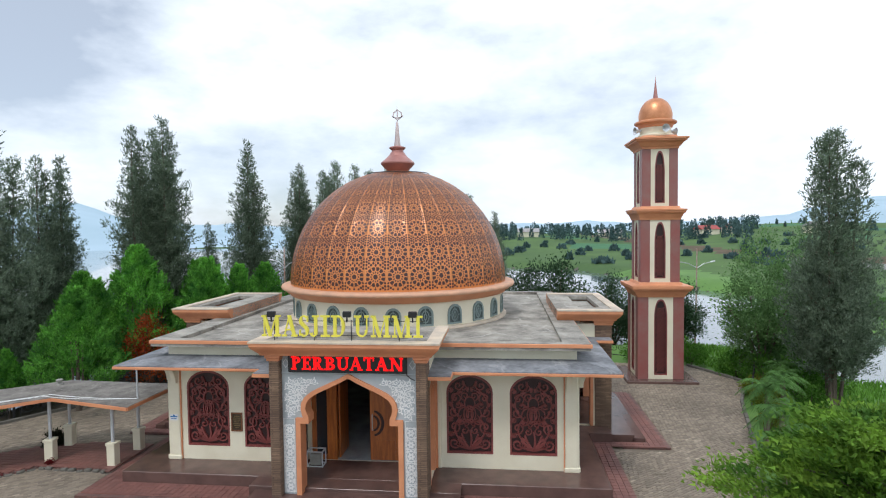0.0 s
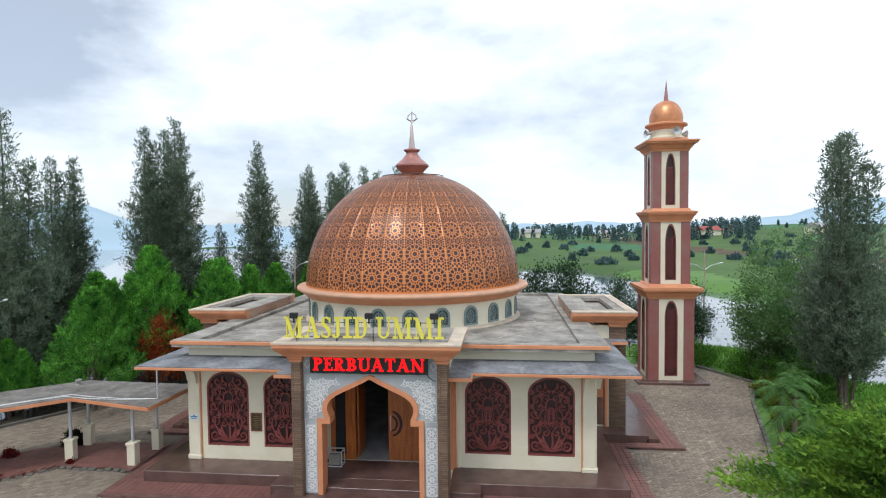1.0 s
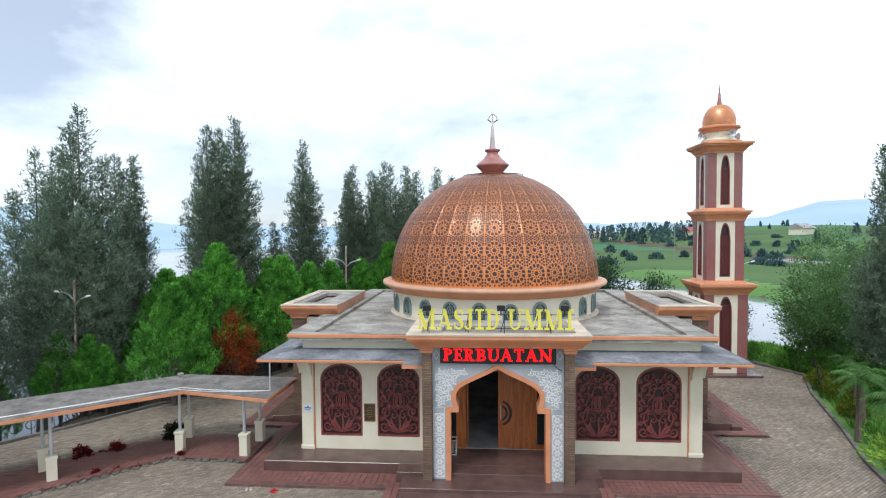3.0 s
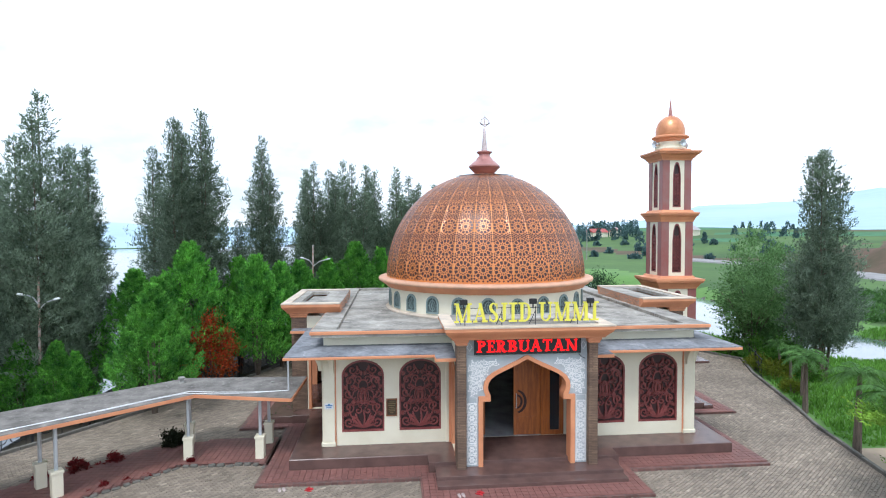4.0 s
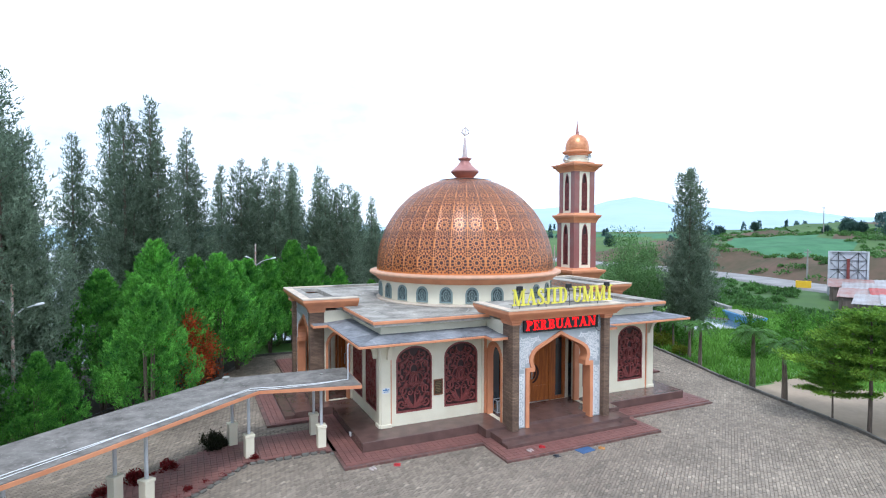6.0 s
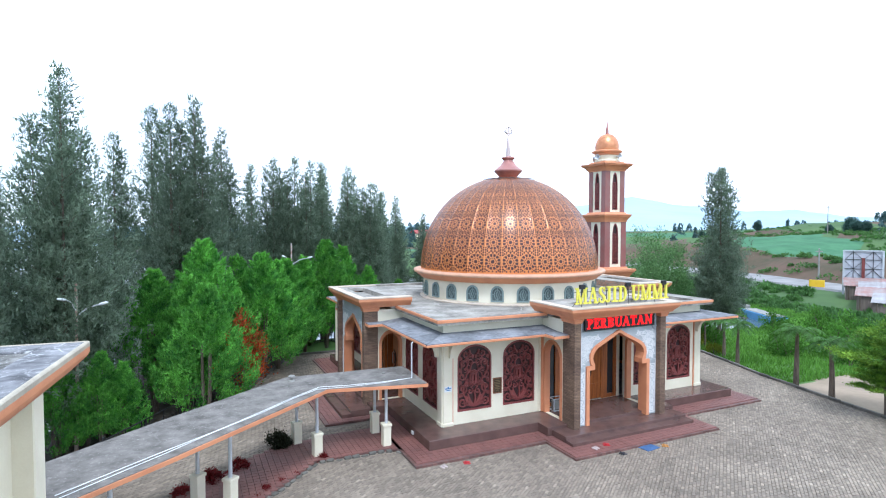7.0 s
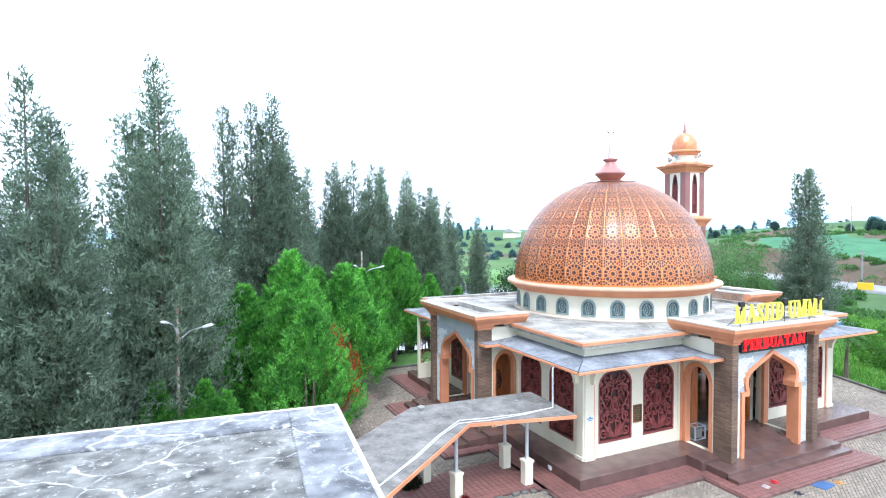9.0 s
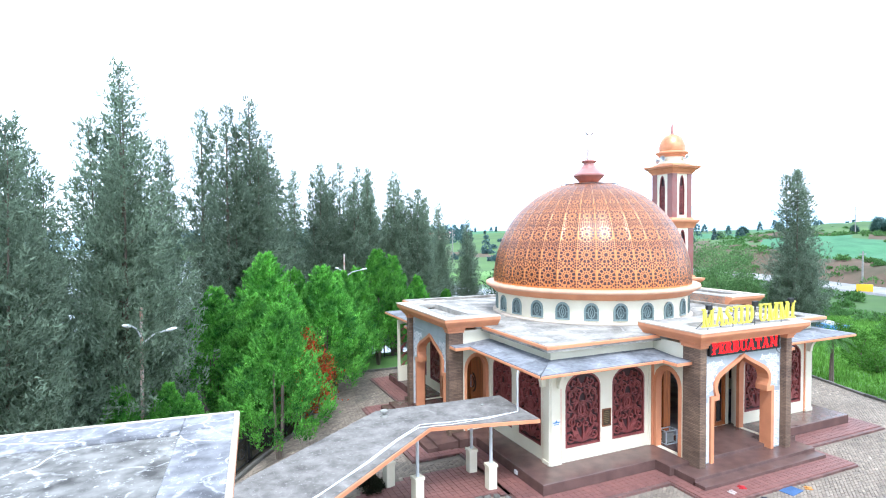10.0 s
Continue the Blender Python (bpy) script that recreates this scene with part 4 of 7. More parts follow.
    door = keep("doorway", plate([(-1.95, FLOOR), (1.95, FLOOR), (1.95, 3.35), (-1.95, 3.35)], [[(a, FLOOR + 0.16), (b, FLOOR + 0.16), (b, 3.2), (a, 3.2)] for a, b in ((-1.80, -1.42), (1.42, 1.80))] + [[(-1.08, FLOOR + 0.001), (1.08, FLOOR + 0.001), (1.08, 3.2), (-1.08, 3.2)]], 0.33, 0.48), WOOD, "varnished orange-brown wooden door surround")
    for a in (-1.80, 1.42):
        part("pane", boxes((a - 0.01, a + 0.39, 0.40, 0.42, FLOOR + 0.15, 3.21)), GLASS, door)
    leaf = bevelled(boxes((0.06, 1.08, 0.36, 0.42, FLOOR + 0.02, 3.2)), 0.008)
    for z0, z1 in ((0.62, 1.15), (2.45, 3.05)):
        box(leaf, 0.22, 0.92, 0.345, 0.361, z0, z1)
    part("door_leaf", leaf, WOOD, door, "carved wooden door leaf, closed")
    ring = [(0.14 + 0.36 * math.cos(radians(a)), 1.72 + 0.42 * math.sin(radians(a))) for a in range(-78, 79, 12)]
    part("carving", ribbon([(ring, 0.10), ([(0.14 + (x - 0.14) * 0.6, 1.72 + (z - 1.72) * 0.6) for x, z in ring], 0.08)], 0.335, 0.362), CARVED_D, door)
    part("door_handle", tube([(0.15, 0.36, 1.48), (0.15, 0.29, 1.5), (0.15, 0.29, 2.0), (0.15, 0.36, 2.02)], 0.018), STEEL, door)
    part("door_leaf", bevelled(boxes((-1.06, -1.00, 0.48, 1.46, FLOOR + 0.02, 3.2)), 0.008), WOOD, door, "wooden door leaf, swung open inwards")
    return made


front_porch = porch(0)
for k in (1, 3):
    for ob in front_porch:
        copy_thing(ob, turned(k) @ Matrix.Diagonal((1.055, 0.86, 1, 1)))
# plain wall behind the missing porch at the back
part("wall", boxes((-2.3, 2.3, 0.03, 0.33, FLOOR, 4.0)), CREAM, mosque).matrix_basis = turned(2)

# drum, ring and dome
DX, DY = -0.02, 6.5
part("drum", lathe([(4.52, 4.42), (4.52, 5.60)], 96, DX, DY), CREAM, mosque, "round cream drum under the dome", True)
part("drum_base", lathe([(4.52, 4.49), (4.70, 4.49), (4.70, 4.56), (4.52, 4.60)], 96, DX, DY), PALE_EDGE, mosque, "", True)
pane = None
for i in range(24):
    a = 2 * math.pi * (i + 0.5) / 24
    m = pose(DX, DY, 0, 0, 0, math.degrees(a)) @ pose(0, -4.52, 4.66) @ Matrix.Diagonal((1.02, 1, 1.06, 1))
    if pane is None:
        pane = part("drum_window", plate(arch_loop(-0.29, 0.29, 0, 0.36, 0.66, 10), [arch_loop(-0.22, 0.22, 0.06, 0.35, 0.58, 10)], -0.05, 0.06), TEAL, mosque, "small arched grey-green window")
        part("pane", plate(arch_loop(-0.23, 0.23, 0.05, 0.36, 0.59, 10), [], 0.0, 0.03), DRUM_GLASS, pane)
        rosette = [([(0.13 * math.cos(radians(t)), 0.30 + 0.2 * math.sin(radians(t))) for t in range(0, 361, 30)], 0.035), ([(0.05 * math.cos(radians(t)), 0.30 + 0.1 * math.sin(radians(t))) for t in range(0, 361, 60)], 0.03), ([(0, 0.06), (0, 0.2)], 0.03), ([(0, 0.4), (0, 0.57)], 0.03), ([(-0.22, 0.3), (-0.12, 0.3)], 0.03), ([(0.12, 0.3), (0.22, 0.3)], 0.03)]
        part("tracery", ribbon(rosette, -0.03, 0.01), TEAL, pane)
        pane.matrix_basis = m
    else:
        copy_thing(pane, m)
part("dome_ring", lathe([(4.50, 5.50), (4.66, 5.52), (4.72, 5.61), (4.84, 5.67), (4.90, 5.76), (4.94, 5.78)], 128, DX, DY), ORANGE, mosque, "orange ring moulding", True)
part("ring_lip", lathe([(4.94, 5.775), (5.02, 5.79), (5.05, 5.86), (5.02, 5.93), (4.90, 5.95), (4.5, 5.96)], 128, DX, DY), mat("pale_salmon_paint", (0.70, 0.38, 0.24), (0.5, 0.3, 0.2), rough=0.6, scale=2.5, amount=0.9), mosque, "", True)

GORES = 36
DOME_R, DOME_Z, DOME_H = 4.66, 5.92, 4.80


def dome_point(u, s, lift=0.0):
    """u: -0.5 to 0.5 across a gore; s: 0 to 1 up the meridian."""
    p = s * math.pi / 2
    a = u * 2 * math.pi / GORES
    r, z = DOME_R * math.cos(p) ** 0.97, DOME_H * math.sin(p)
    n = Vector((math.cos(p), 0, math.sin(p))).normalized()
    r += n.x * lift
    return (r * math.sin(a), -r * math.cos(a), DOME_Z + z + n.z * lift)


def gore_meshes():
    """One dome panel with raised seams, and the dark pattern that is punched on it."""
    V, F = [], []
    N = 40
    us = [-0.5, -0.485, -0.47, -0.15, 0.15, 0.47, 0.485, 0.5]
    for i in range(N + 1):
        s = 0.965 * i / N
        for j, u in enumerate(us):
            V.append(dome_point(u, s, 0.010 if j in (0, 1, 6, 7) else 0.0))
    w = len(us)
    for i in range(N):
        for j in range(w - 1):
            F.append((i * w + j, i * w + j + 1, (i + 1) * w + j + 1, (i + 1) * w + j))
    PV, PF = [], []

    def blob(u0, s0, du, ds, ang=0.0, n=6):
        st = len(PV)
        for q in range(n):
            b = 2 * math.pi * q / n
            x, y = math.cos(b), math.sin(b)
            PV.append(dome_point(u0 + du * (x * math.cos(ang) - y * math.sin(ang) * 1.0), s0 + ds * (x * math.sin(ang) + y * math.cos(ang)), 0.008))
        PF.append(tuple(range(st, st + n)))

    def wedge(sc, k, ang, r0, r1, w0, w1):
        """A petal that widens outward, with its corners cut."""
        st = len(PV)
        for r, w in ((r0, w0 * 0.5), (r0 + 0.02, w0), (r1 - 0.03, w1), (r1, w1 * 0.45), (r1, -w1 * 0.45), (r1 - 0.03, -w1), (r0 + 0.02, -w0), (r0, -w0 * 0.5)):
            u = r * math.sin(ang) + w * math.cos(ang) * 0.92
            v = r * math.cos(ang) - w * math.sin(ang) * 0.92
            PV.append(dome_point(max(-0.455, min(0.455, u)), sc + v * k, 0.008))
        PF.append(tuple(range(st, st + 8)))
    s0 = 0.014
    lens = [0.118, 0.122, 0.124, 0.124, 0.120, 0.112, 0.10, 0.085]
    for le in lens:
        sc = s0 + le / 2
        k = 0.1088 * math.cos(sc * math.pi / 2) ** 0.97  # the gore's width there, as a part of the meridian
        blob(0, sc, 0.11, 0.11 * k, 0, 8)
        for i in range(12):
            a = 2 * math.pi * i / 12
            wedge(sc, k, a + math.pi / 12, 0.275, 0.445, 0.058, 0.092)
            wedge(sc, k, a, 0.155, 0.24, 0.022, 0.038)
            wedge(sc, k, a, 0.435, 0.485, 0.018, 0.028)
        rise = le / k
        for j in range(-4, 5):
            for q in range(int(rise / 0.132) + 2):
                cu, cv = 0.108 * j, (q + 0.5 * (j % 2)) * 0.132 - rise / 2
                if cv >= rise / 2 - 0.02 or math.hypot(cu, cv) < 0.505:
                    continue
                big = 0.06 if (j + q) % 2 else 0.05
                blob(cu, sc + cv * k, big, big * k, 0.3 * j, 6)
        s0 += le
    return V, F, PV, PF


gV, gF, pV, pF = gore_meshes()
gore = None
for i in range(GORES):
    m = pose(DX, DY, 0.04, 0, 0, 360 * i / GORES)
    if gore is None:
        gore = raw("dome_panel", gV, gF, COPPER, mosque, "copper dome panel with a dark star pattern", True)
        raw("pattern", pV, pF, PUNCHED, gore)
        gore.matrix_basis = m
    else:
        copy_thing(gore, m)
part("dome_shell", lathe([(4.58, 5.92)] + [(4.60 * math.cos(p), 5.92 + 4.73 * math.sin(p)) for p in [math.pi / 2 * i / 16 for i in range(1, 16)]] + [(0, 10.65)], 64, DX, DY), COPPER, mosque, "", True)
part("dome_cap", lathe([(0.62, 10.58), (0.5, 10.68), (0.44, 10.74), (0.74, 11.06), (0.74, 11.12), (0.42, 11.40), (0.27, 11.60), (0.25, 11.66), (0.36, 11.76), (0.36, 11.80), (0.15, 11.86), (0.0, 11.87)], 40, DX, DY), FINIAL, mosque, "rose copper finial base")
part("spire", lathe([(0.15, 11.84), (0.10, 12.3), (0.055, 12.86), (0.02, 12.92), (0.0, 13.66)], 16, DX, DY), SPIRE, mosque, "pale metal spire", True)
bm = ribbon([([(0.0, 12.98), (-0.19, 13.14), (-0.17, 13.3), (0.0, 13.44), (0.0, 13.3), (0.0, 13.12)], 0.05), ([(0.0, 12.98), (0.19, 13.14), (0.17, 13.3), (0.0, 13.44)], 0.05), ([(0.27 * math.cos(radians(a)), 13.24 + 0.16 * math.sin(radians(a))) for a in range(200, 341, 20)], 0.05)], DY - 0.02, DY + 0.02)
part("crescent", bm, SPIRE, mosque, "metal crescent ornament")
rail = join(tube([(1.35 * math.cos(2 * math.pi * i / 40), DY + 1.35 * math.sin(2 * math.pi * i / 40), 10.62) for i in range(41)], 0.018, 5), *[tube([(1.35 * math.cos(a), DY + 1.35 * math.sin(a), 10.42), (1.35 * math.cos(a), DY + 1.35 * math.sin(a), 10.63)], 0.014, 4) for a in [2 * math.pi * i / 10 for i in range(10)]])
part("dome_rail", rail, IRON, mosque)

# platform, steps and tile apron
plat = thing("platform", "polished brown granite platform with steps round the mosque", "platform", kind="structure")
part("floor_slab", bevelled(boxes((-7.9, 7.74, -1.08, 14.0, 0.0, FLOOR)), 0.02), GRANITE, plat)
for k in (0, 1, 3):
    for name, b in (("porch_floor", (-3.25, 3.25, -1.72, -0.6, 0.0, FLOOR - 0.003)), ("step", (-3.05, 3.05, -2.58, -1.7, 0.0, 0.33)), ("step", (-3.05, 3.05, -2.98, -2.5, 0.0, 0.215))):
        part(name, bevelled(boxes(b), 0.007), GRANITE, plat).matrix_basis = turned(k)
apron = thing("tile_apron", "red clay tile apron round the platform", "paving", kind="structure")
part("tile_bed", boxes((-8.8, 8.5, -2.05, 14.7, -0.2, 0.06)), REDTILE, apron)
for k in (0, 1, 3):
    part("tile_bed", boxes((-3.55, 3.55, -3.78, -2.05, -0.2, 0.06)), REDTILE, apron).matrix_basis = turned(k)
# inside: pale floor
part("inner_floor", boxes((-6.5, 6.5, 0.34, 12.68, 0.40, FLOOR + 0.012)), mat("pale_floor_tile", (0.45, 0.47, 0.48), rough=0.15, bump=0), mosque)

# signs on the porch
led = thing("led_sign", "black LED panel with red running text under the porch cornice", "sign")
part("panel", bevelled(boxes((-1.76, 1.76, -2.04, -1.91, 4.08, 4.585)), 0.01), BLACK, led)
part("panel_frame", plate([(-1.78, 4.065), (1.78, 4.065), (1.78, 4.597), (-1.78, 4.597)], [[(-1.73, 4.11), (1.73, 4.11), (1.73, 4.555), (-1.73, 4.555)]], -2.055, -2.035), BLACK, led)
letters("PERBUATAN", -1.69, 1.69, -2.047, 4.14, 0.385, 0.012, LED_RED, led, k=0.2, t=0.12, gap=0.09)
part("cable", tube([(1.72, -1.98, 4.09), (1.76, -1.95, 3.98), (1.88, -1.93, 3.88), (1.98, -1.92, 3.84)], 0.012, 5), BLACK, led)
sign = thing("roof_sign", "yellow metal letters on a thin frame on the porch roof", "sign")
letters("MASJID UMMI", -2.45, 2.28, -2.28, 5.17, 0.62, 0.06, YELLOW, sign, k=0.18, t=0.065, gap=0.1)
for z in (5.2, 5.62):
    part("rail", tube([(-2.45, -2.23, z), (2.31, -2.23, z)], 0.012, 5), IRON, sign)
for x in (-2.1, -0.9, 0.2, 1.6):
    part("strut", join(tube([(x, -2.22, 5.04), (x, -2.22, 5.65)], 0.014, 5), tube([(x, -2.22, 5.5), (x - 0.1, -1.8, 5.01)], 0.012, 5)), IRON, sign)

# ---- minaret ----
MX, MY = 12.76, 13.4
minaret = thing("minaret", "square maroon and cream minaret with orange cornices", "minaret")
part("base_slab", bevelled(boxes((MX - 1.8, MX + 1.8, MY - 1.66, MY + 1.66, -0.1, 0.13)), 0.02), GRANITE, minaret)


def tier(half, z0, z1, cream, lattice, spring, top):
    """One storey: maroon corners, cream panels and a pointed red lattice on each face."""
    hx = half
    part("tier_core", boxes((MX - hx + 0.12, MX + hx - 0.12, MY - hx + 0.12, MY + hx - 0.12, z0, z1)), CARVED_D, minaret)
    for k in range(4):
        rot = pose(MX, MY, 0, 0, 0, 90 * k)
        for sx in (-1, 1):
            part("corner", bevelled(boxes((*sorted((sx * cream, sx * hx)), -hx, -hx + (hx - cream), z0, z1)), 0.012) if sx > 0 else boxes((-hx + 0.03, -cream, -hx - 0.004, -hx + 0.1, z0, z1)), MAROON, minaret).matrix_basis = rot
        hole = lancet_loop(0, lattice, z0 + 0.22, spring, top)
        part("panel", plate([(-cream, z0), (cream, z0), (cream, z1), (-cream, z1)], [hole], -hx + 0.03, -hx + 0.12), CREAM, minaret).matrix_basis = rot
        fr = part("lattice", plate(lancet_loop(0, lattice, z0 + 0.22, spring, top), [lancet_loop(0, lattice - 0.05, z0 + 0.27, spring, top - 0.1)], -hx + 0.02, -hx + 0.11), CARVED, minaret, "pointed red lattice")
        fr.matrix_basis = rot
        strokes = []
        z = z0 + 0.25
        while z < spring + 0.1:
            h = lattice * 0.92
            strokes += [([(-h, z), (h, z + 2 * h)], 0.03), ([(h, z), (-h, z + 2 * h)], 0.03), ([(h * 0.5 * math.cos(radians(a)), z + h + h * 0.5 * math.sin(radians(a))) for a in range(0, 361, 45)], 0.03)]
            z += 2 * h * 0.5
        sc = part("lattice_screen", ribbon(strokes, -hx + 0.05, -hx + 0.1), CARVED, fr)


tier(1.17, 0.13, 4.55, 0.63, 0.33, 3.45, 4.36)
tier(1.00, 5.22, 8.60, 0.52, 0.28, 7.35, 8.40)
tier(0.91, 9.18, 12.34, 0.47, 0.25, 11.05, 12.12)


def mcornice(inner, outer, z0, z1, upper):
    d = outer - inner
    part("cornice", loft([(MX - h, MX + h, MY - h, MY + h, z) for h, z in ((inner + 0.03, z0 - 0.04), (inner + 0.05, z0 + 0.06), (inner + 0.25 * d, z0 + 0.10), (inner + 0.5 * d, z0 + 0.26), (inner + 0.85 * d, z0 + 0.36), (inner + 0.85 * d, z0 + 0.42), (outer, z0 + 0.44), (outer, z1), (upper + 0.12, z1 + 0.04), (upper + 0.05, z1 + 0.16))]), ORANGE, minaret, "orange stepped cornice")


mcornice(1.17, 1.52, 4.5, 5.07, 1.0)
mcornice(1.0, 1.28, 8.55, 9.07, 0.91)
mcornice(0.91, 1.34, 12.26, 12.78, 0.8)
part("drum", lathe([(0.80, 12.74), (0.80, 13.80)], 32, MX, MY), CREAM, minaret, "", True)
part("drum_band", lathe([(0.805, 12.90), (0.90, 12.92), (0.92, 13.0), (0.90, 13.06), (0.805, 13.08)], 40, MX, MY), CREAM, minaret)
part("drum_band", lathe([(0.805, 13.42), (0.86, 13.45), (0.9, 13.56), (1.02, 13.64), (1.08, 13.66), (1.08, 13.74), (0.98, 13.79), (0.82, 13.82)], 40, MX, MY), ORANGE, minaret)
part("dome", lathe([(0.84, 13.8), (0.86, 13.95)] + [(0.87 * math.cos(p) ** 0.9, 13.98 + 1.06 * math.sin(p)) for p in [math.pi / 2 * i / 12 for i in range(1, 12)]] + [(0, 15.05)], 40, MX, MY), mat("polished_copper", (0.70, 0.31, 0.15), (0.52, 0.2, 0.09), rough=0.36, metal=0.5, scale=2, bump=0.02), minaret, "small polished copper dome", True)
part("spire", lathe([(0.14, 15.0), (0.11, 15.2), (0.05, 15.7), (0.02, 16.0), (0.0, 16.25)], 12, MX, MY), FINIAL, minaret, "", True)
for k in range(4):
    horn = lathe([(0.05, 0.0), (0.07, 0.12), (0.16, 0.3), (0.21, 0.34), (0.19, 0.33), (0.05, 0.15), (0, 0.14)], 16)
    sp = tagged(part("loudspeaker", horn, STEEL, None), "grey horn loudspeaker fixed to the minaret drum", "loudspeaker", "minaret loudspeakers")
    sp.matrix_basis = pose(MX, MY, 13.25, 0, 0, 90 * k + 12) @ pose(0, -0.82, 0.02, 90, 0, 0)

# ---- covered walkway and the building with the near roof ----
walkway = thing("covered_walkway", "low covered walkway with a flat grey cement roof", "walkway")
FRONT = [(-7.85, -0.80), (-11.28, 0.0), (-16.0, -4.1), (-18.6, -6.2)]
BACK = [(-7.75, 1.92), (-12.33, 2.15), (-16.6, -1.3), (-19.6, -3.9)]
part("roof", prism(bmesh.new(), (FRONT + BACK[::-1])[::-1], 2.34, 2.46), WALK_ROOF, walkway, "flat stained cement roof")


def strip(pts, w, z0, z1, out):
    bm = bmesh.new()
    for (ax, ay), (bx, by) in zip(pts, pts[1:]):
        le = math.hypot(bx - ax, by - ay)
        nx, ny = -(by - ay) / le * out, (bx - ax) / le * out
        prism(bm, [(ax, ay), (bx, by), (bx + nx * w, by + ny * w), (ax + nx * w, ay + ny * w)], z0, z1)
    bmesh.ops.recalc_face_normals(bm, faces=bm.faces[:])
    return bm


part("roof_edge", strip(FRONT, 0.035, 2.33, 2.44, 1), ORANGE, walkway)
part("roof_edge", strip(BACK, 0.035, 2.33, 2.44, -1), ORANGE, walkway)
part("roof_edge", strip([FRONT[0], BACK[0]], 0.035, 2.33, 2.44, -1), ORANGE, walkway)
for i, (x, y, a) in enumerate(((-9.1, 0.12, 0), (-9.1, 1.5, 0), (-11.6, 0.25, 10), (-12.05, 1.68, 10), (-14.6, -2.2, 42), (-15.45, -1.55, 42), (-17.3, -4.6, 42), (-18.1, -3.9, 42))):
    if i == 0:
        col = part("column", tube([(0, 0, 0.9), (0, 0, 2.35)], 0.055, 12), STEEL, walkway, "white steel column on a cream pedestal")
        part("pedestal", join(bevelled(boxes((-0.15, 0.15, -0.15, 0.15, 0.0, 0.86)), 0.015), bevelled(boxes((-0.175, 0.175, -0.175, 0.175, 0.80, 0.9)), 0.015)), CREAM, col)
        col.matrix_basis = pose(x, y, 0, 0, 0, a)
    else:
        copy_thing(col, pose(x, y, 0, 0, 0, a))
PATH_F = [(-8.66, -0.5), (-9.3, -0.2), (-11.7, -0.15), (-13.0, -1.5), (-15.2, -3.6), (-18.0, -6.0)]
PATH_B = [(-8.66, 1.95), (-10.3, 1.95), (-12.6, 1.85), (-14.2, 0.6), (-16.6, -1.6), (-19.2, -4.0)]
tagged(part("garden_path", prism(bmesh.new(), (PATH_F + PATH_B[::-1])[::-1], -0.2, 0.06), REDTILE, None), "dark red tiled path under the covered walkway", "path", kind="structure")
vent = thing("roof_vent", "small dark mushroom vent on the walkway roof", "vent", at=(-12.25, 1.5, 2.46))
part("pipe", lathe([(0.13, 0), (0.12, 0.04), (0.06, 0.06), (0.06, 0.15)], 14), CONCRETE, vent)
part("cap", lathe([(0.06, 0.14), (0.12, 0.15), (0.125, 0.2), (0.08, 0.225), (0, 0.23)], 14), CONCRETE, vent)
tagged(part("rubble", bevelled(boxes((-8.93, -8.80, 1.08, 1.18, 2.46, 2.52)), 0.02), CONCRETE), "loose piece of cement on the walkway roof", "debris")
tagged(part("drain_pipe", tube([(-8.1, 0.1, 2.46), (-8.1, 0.1, 3.75), (-7.95, 0.2, 3.85)], 0.03, 8), STEEL), "white drain pipe between the two roofs", "pipe")
cab = [(-8.12, 0.05), (-9.4, -0.05), (-10.6, 0.1), (-11.5, 0.25), (-12.6, -0.6), (-13.8, -1.75), (-15.0, -2.75), (-16.2, -3.7), (-18.2, -5.3)]
tagged(part("cable", tube([(x, y, 2.475 + 0.012 * (i % 2)) for i, (x, y) in enumerate(cab)], 0.014, 6), WHITE), "white cable lying along the walkway roof", "cable")
tagged(part("cable", tube([(x + 0.12 * math.sin(i * 1.7), y - 0.1 + 0.12 * math.cos(i * 1.3), 2.475) for i, (x, y) in enumerate(cab)], 0.011, 6), WHITE), "white cable lying along the walkway roof", "cable")

near = thing("near_building", "cream building with a flat cracked cement roof", "building")
near.matrix_basis = pose(-17.24, -7.6, 0.16, 0, 0, -5.5)
part("roof", boxes((-11.0, -0.62, -16.0, -0.62, 5.68, 5.86)), NEAR_ROOF, near, "flat cement roof with pale mended cracks")
bm = boxes((-11.0, -0.62, -0.62, -0.02, 5.68, 5.885), (-0.62, -0.02, -16.0, -0.02, 5.68, 5.885))
part("roof_rim", bevelled(bm, 0.012), NEAR_RIM, near, "paler cement rim")
part("fascia", loft([(-11.0, o, -16.0, o, z) for o, z in ((-0.30, 5.36), (-0.22, 5.42), (-0.1, 5.54), (0.0, 5.64), (0.03, 5.70), (0.033, 5.80))], cap=False), ORANGE, near, "salmon orange cornice")
part("roof_edge", loft([(-11.0, o, -16.0, o, z) for o, z in ((0.033, 5.80), (0.036, 5.87), (0.015, 5.895), (-0.015, 5.9), (-0.03, 5.88))], cap=False), WORN_LIP, near, "weathered cream roof edge")
part("wall", boxes((-10.6, -0.75, -15.5, -0.75, -0.3, 5.42)), CREAM, near)
for y in (-0.85, -5.0, -9.0):
    part("pilaster", bevelled(boxes((-0.8, -0.45, y - 0.3, y + 0.15, -0.3, 5.42)), 0.02), CREAM, near)

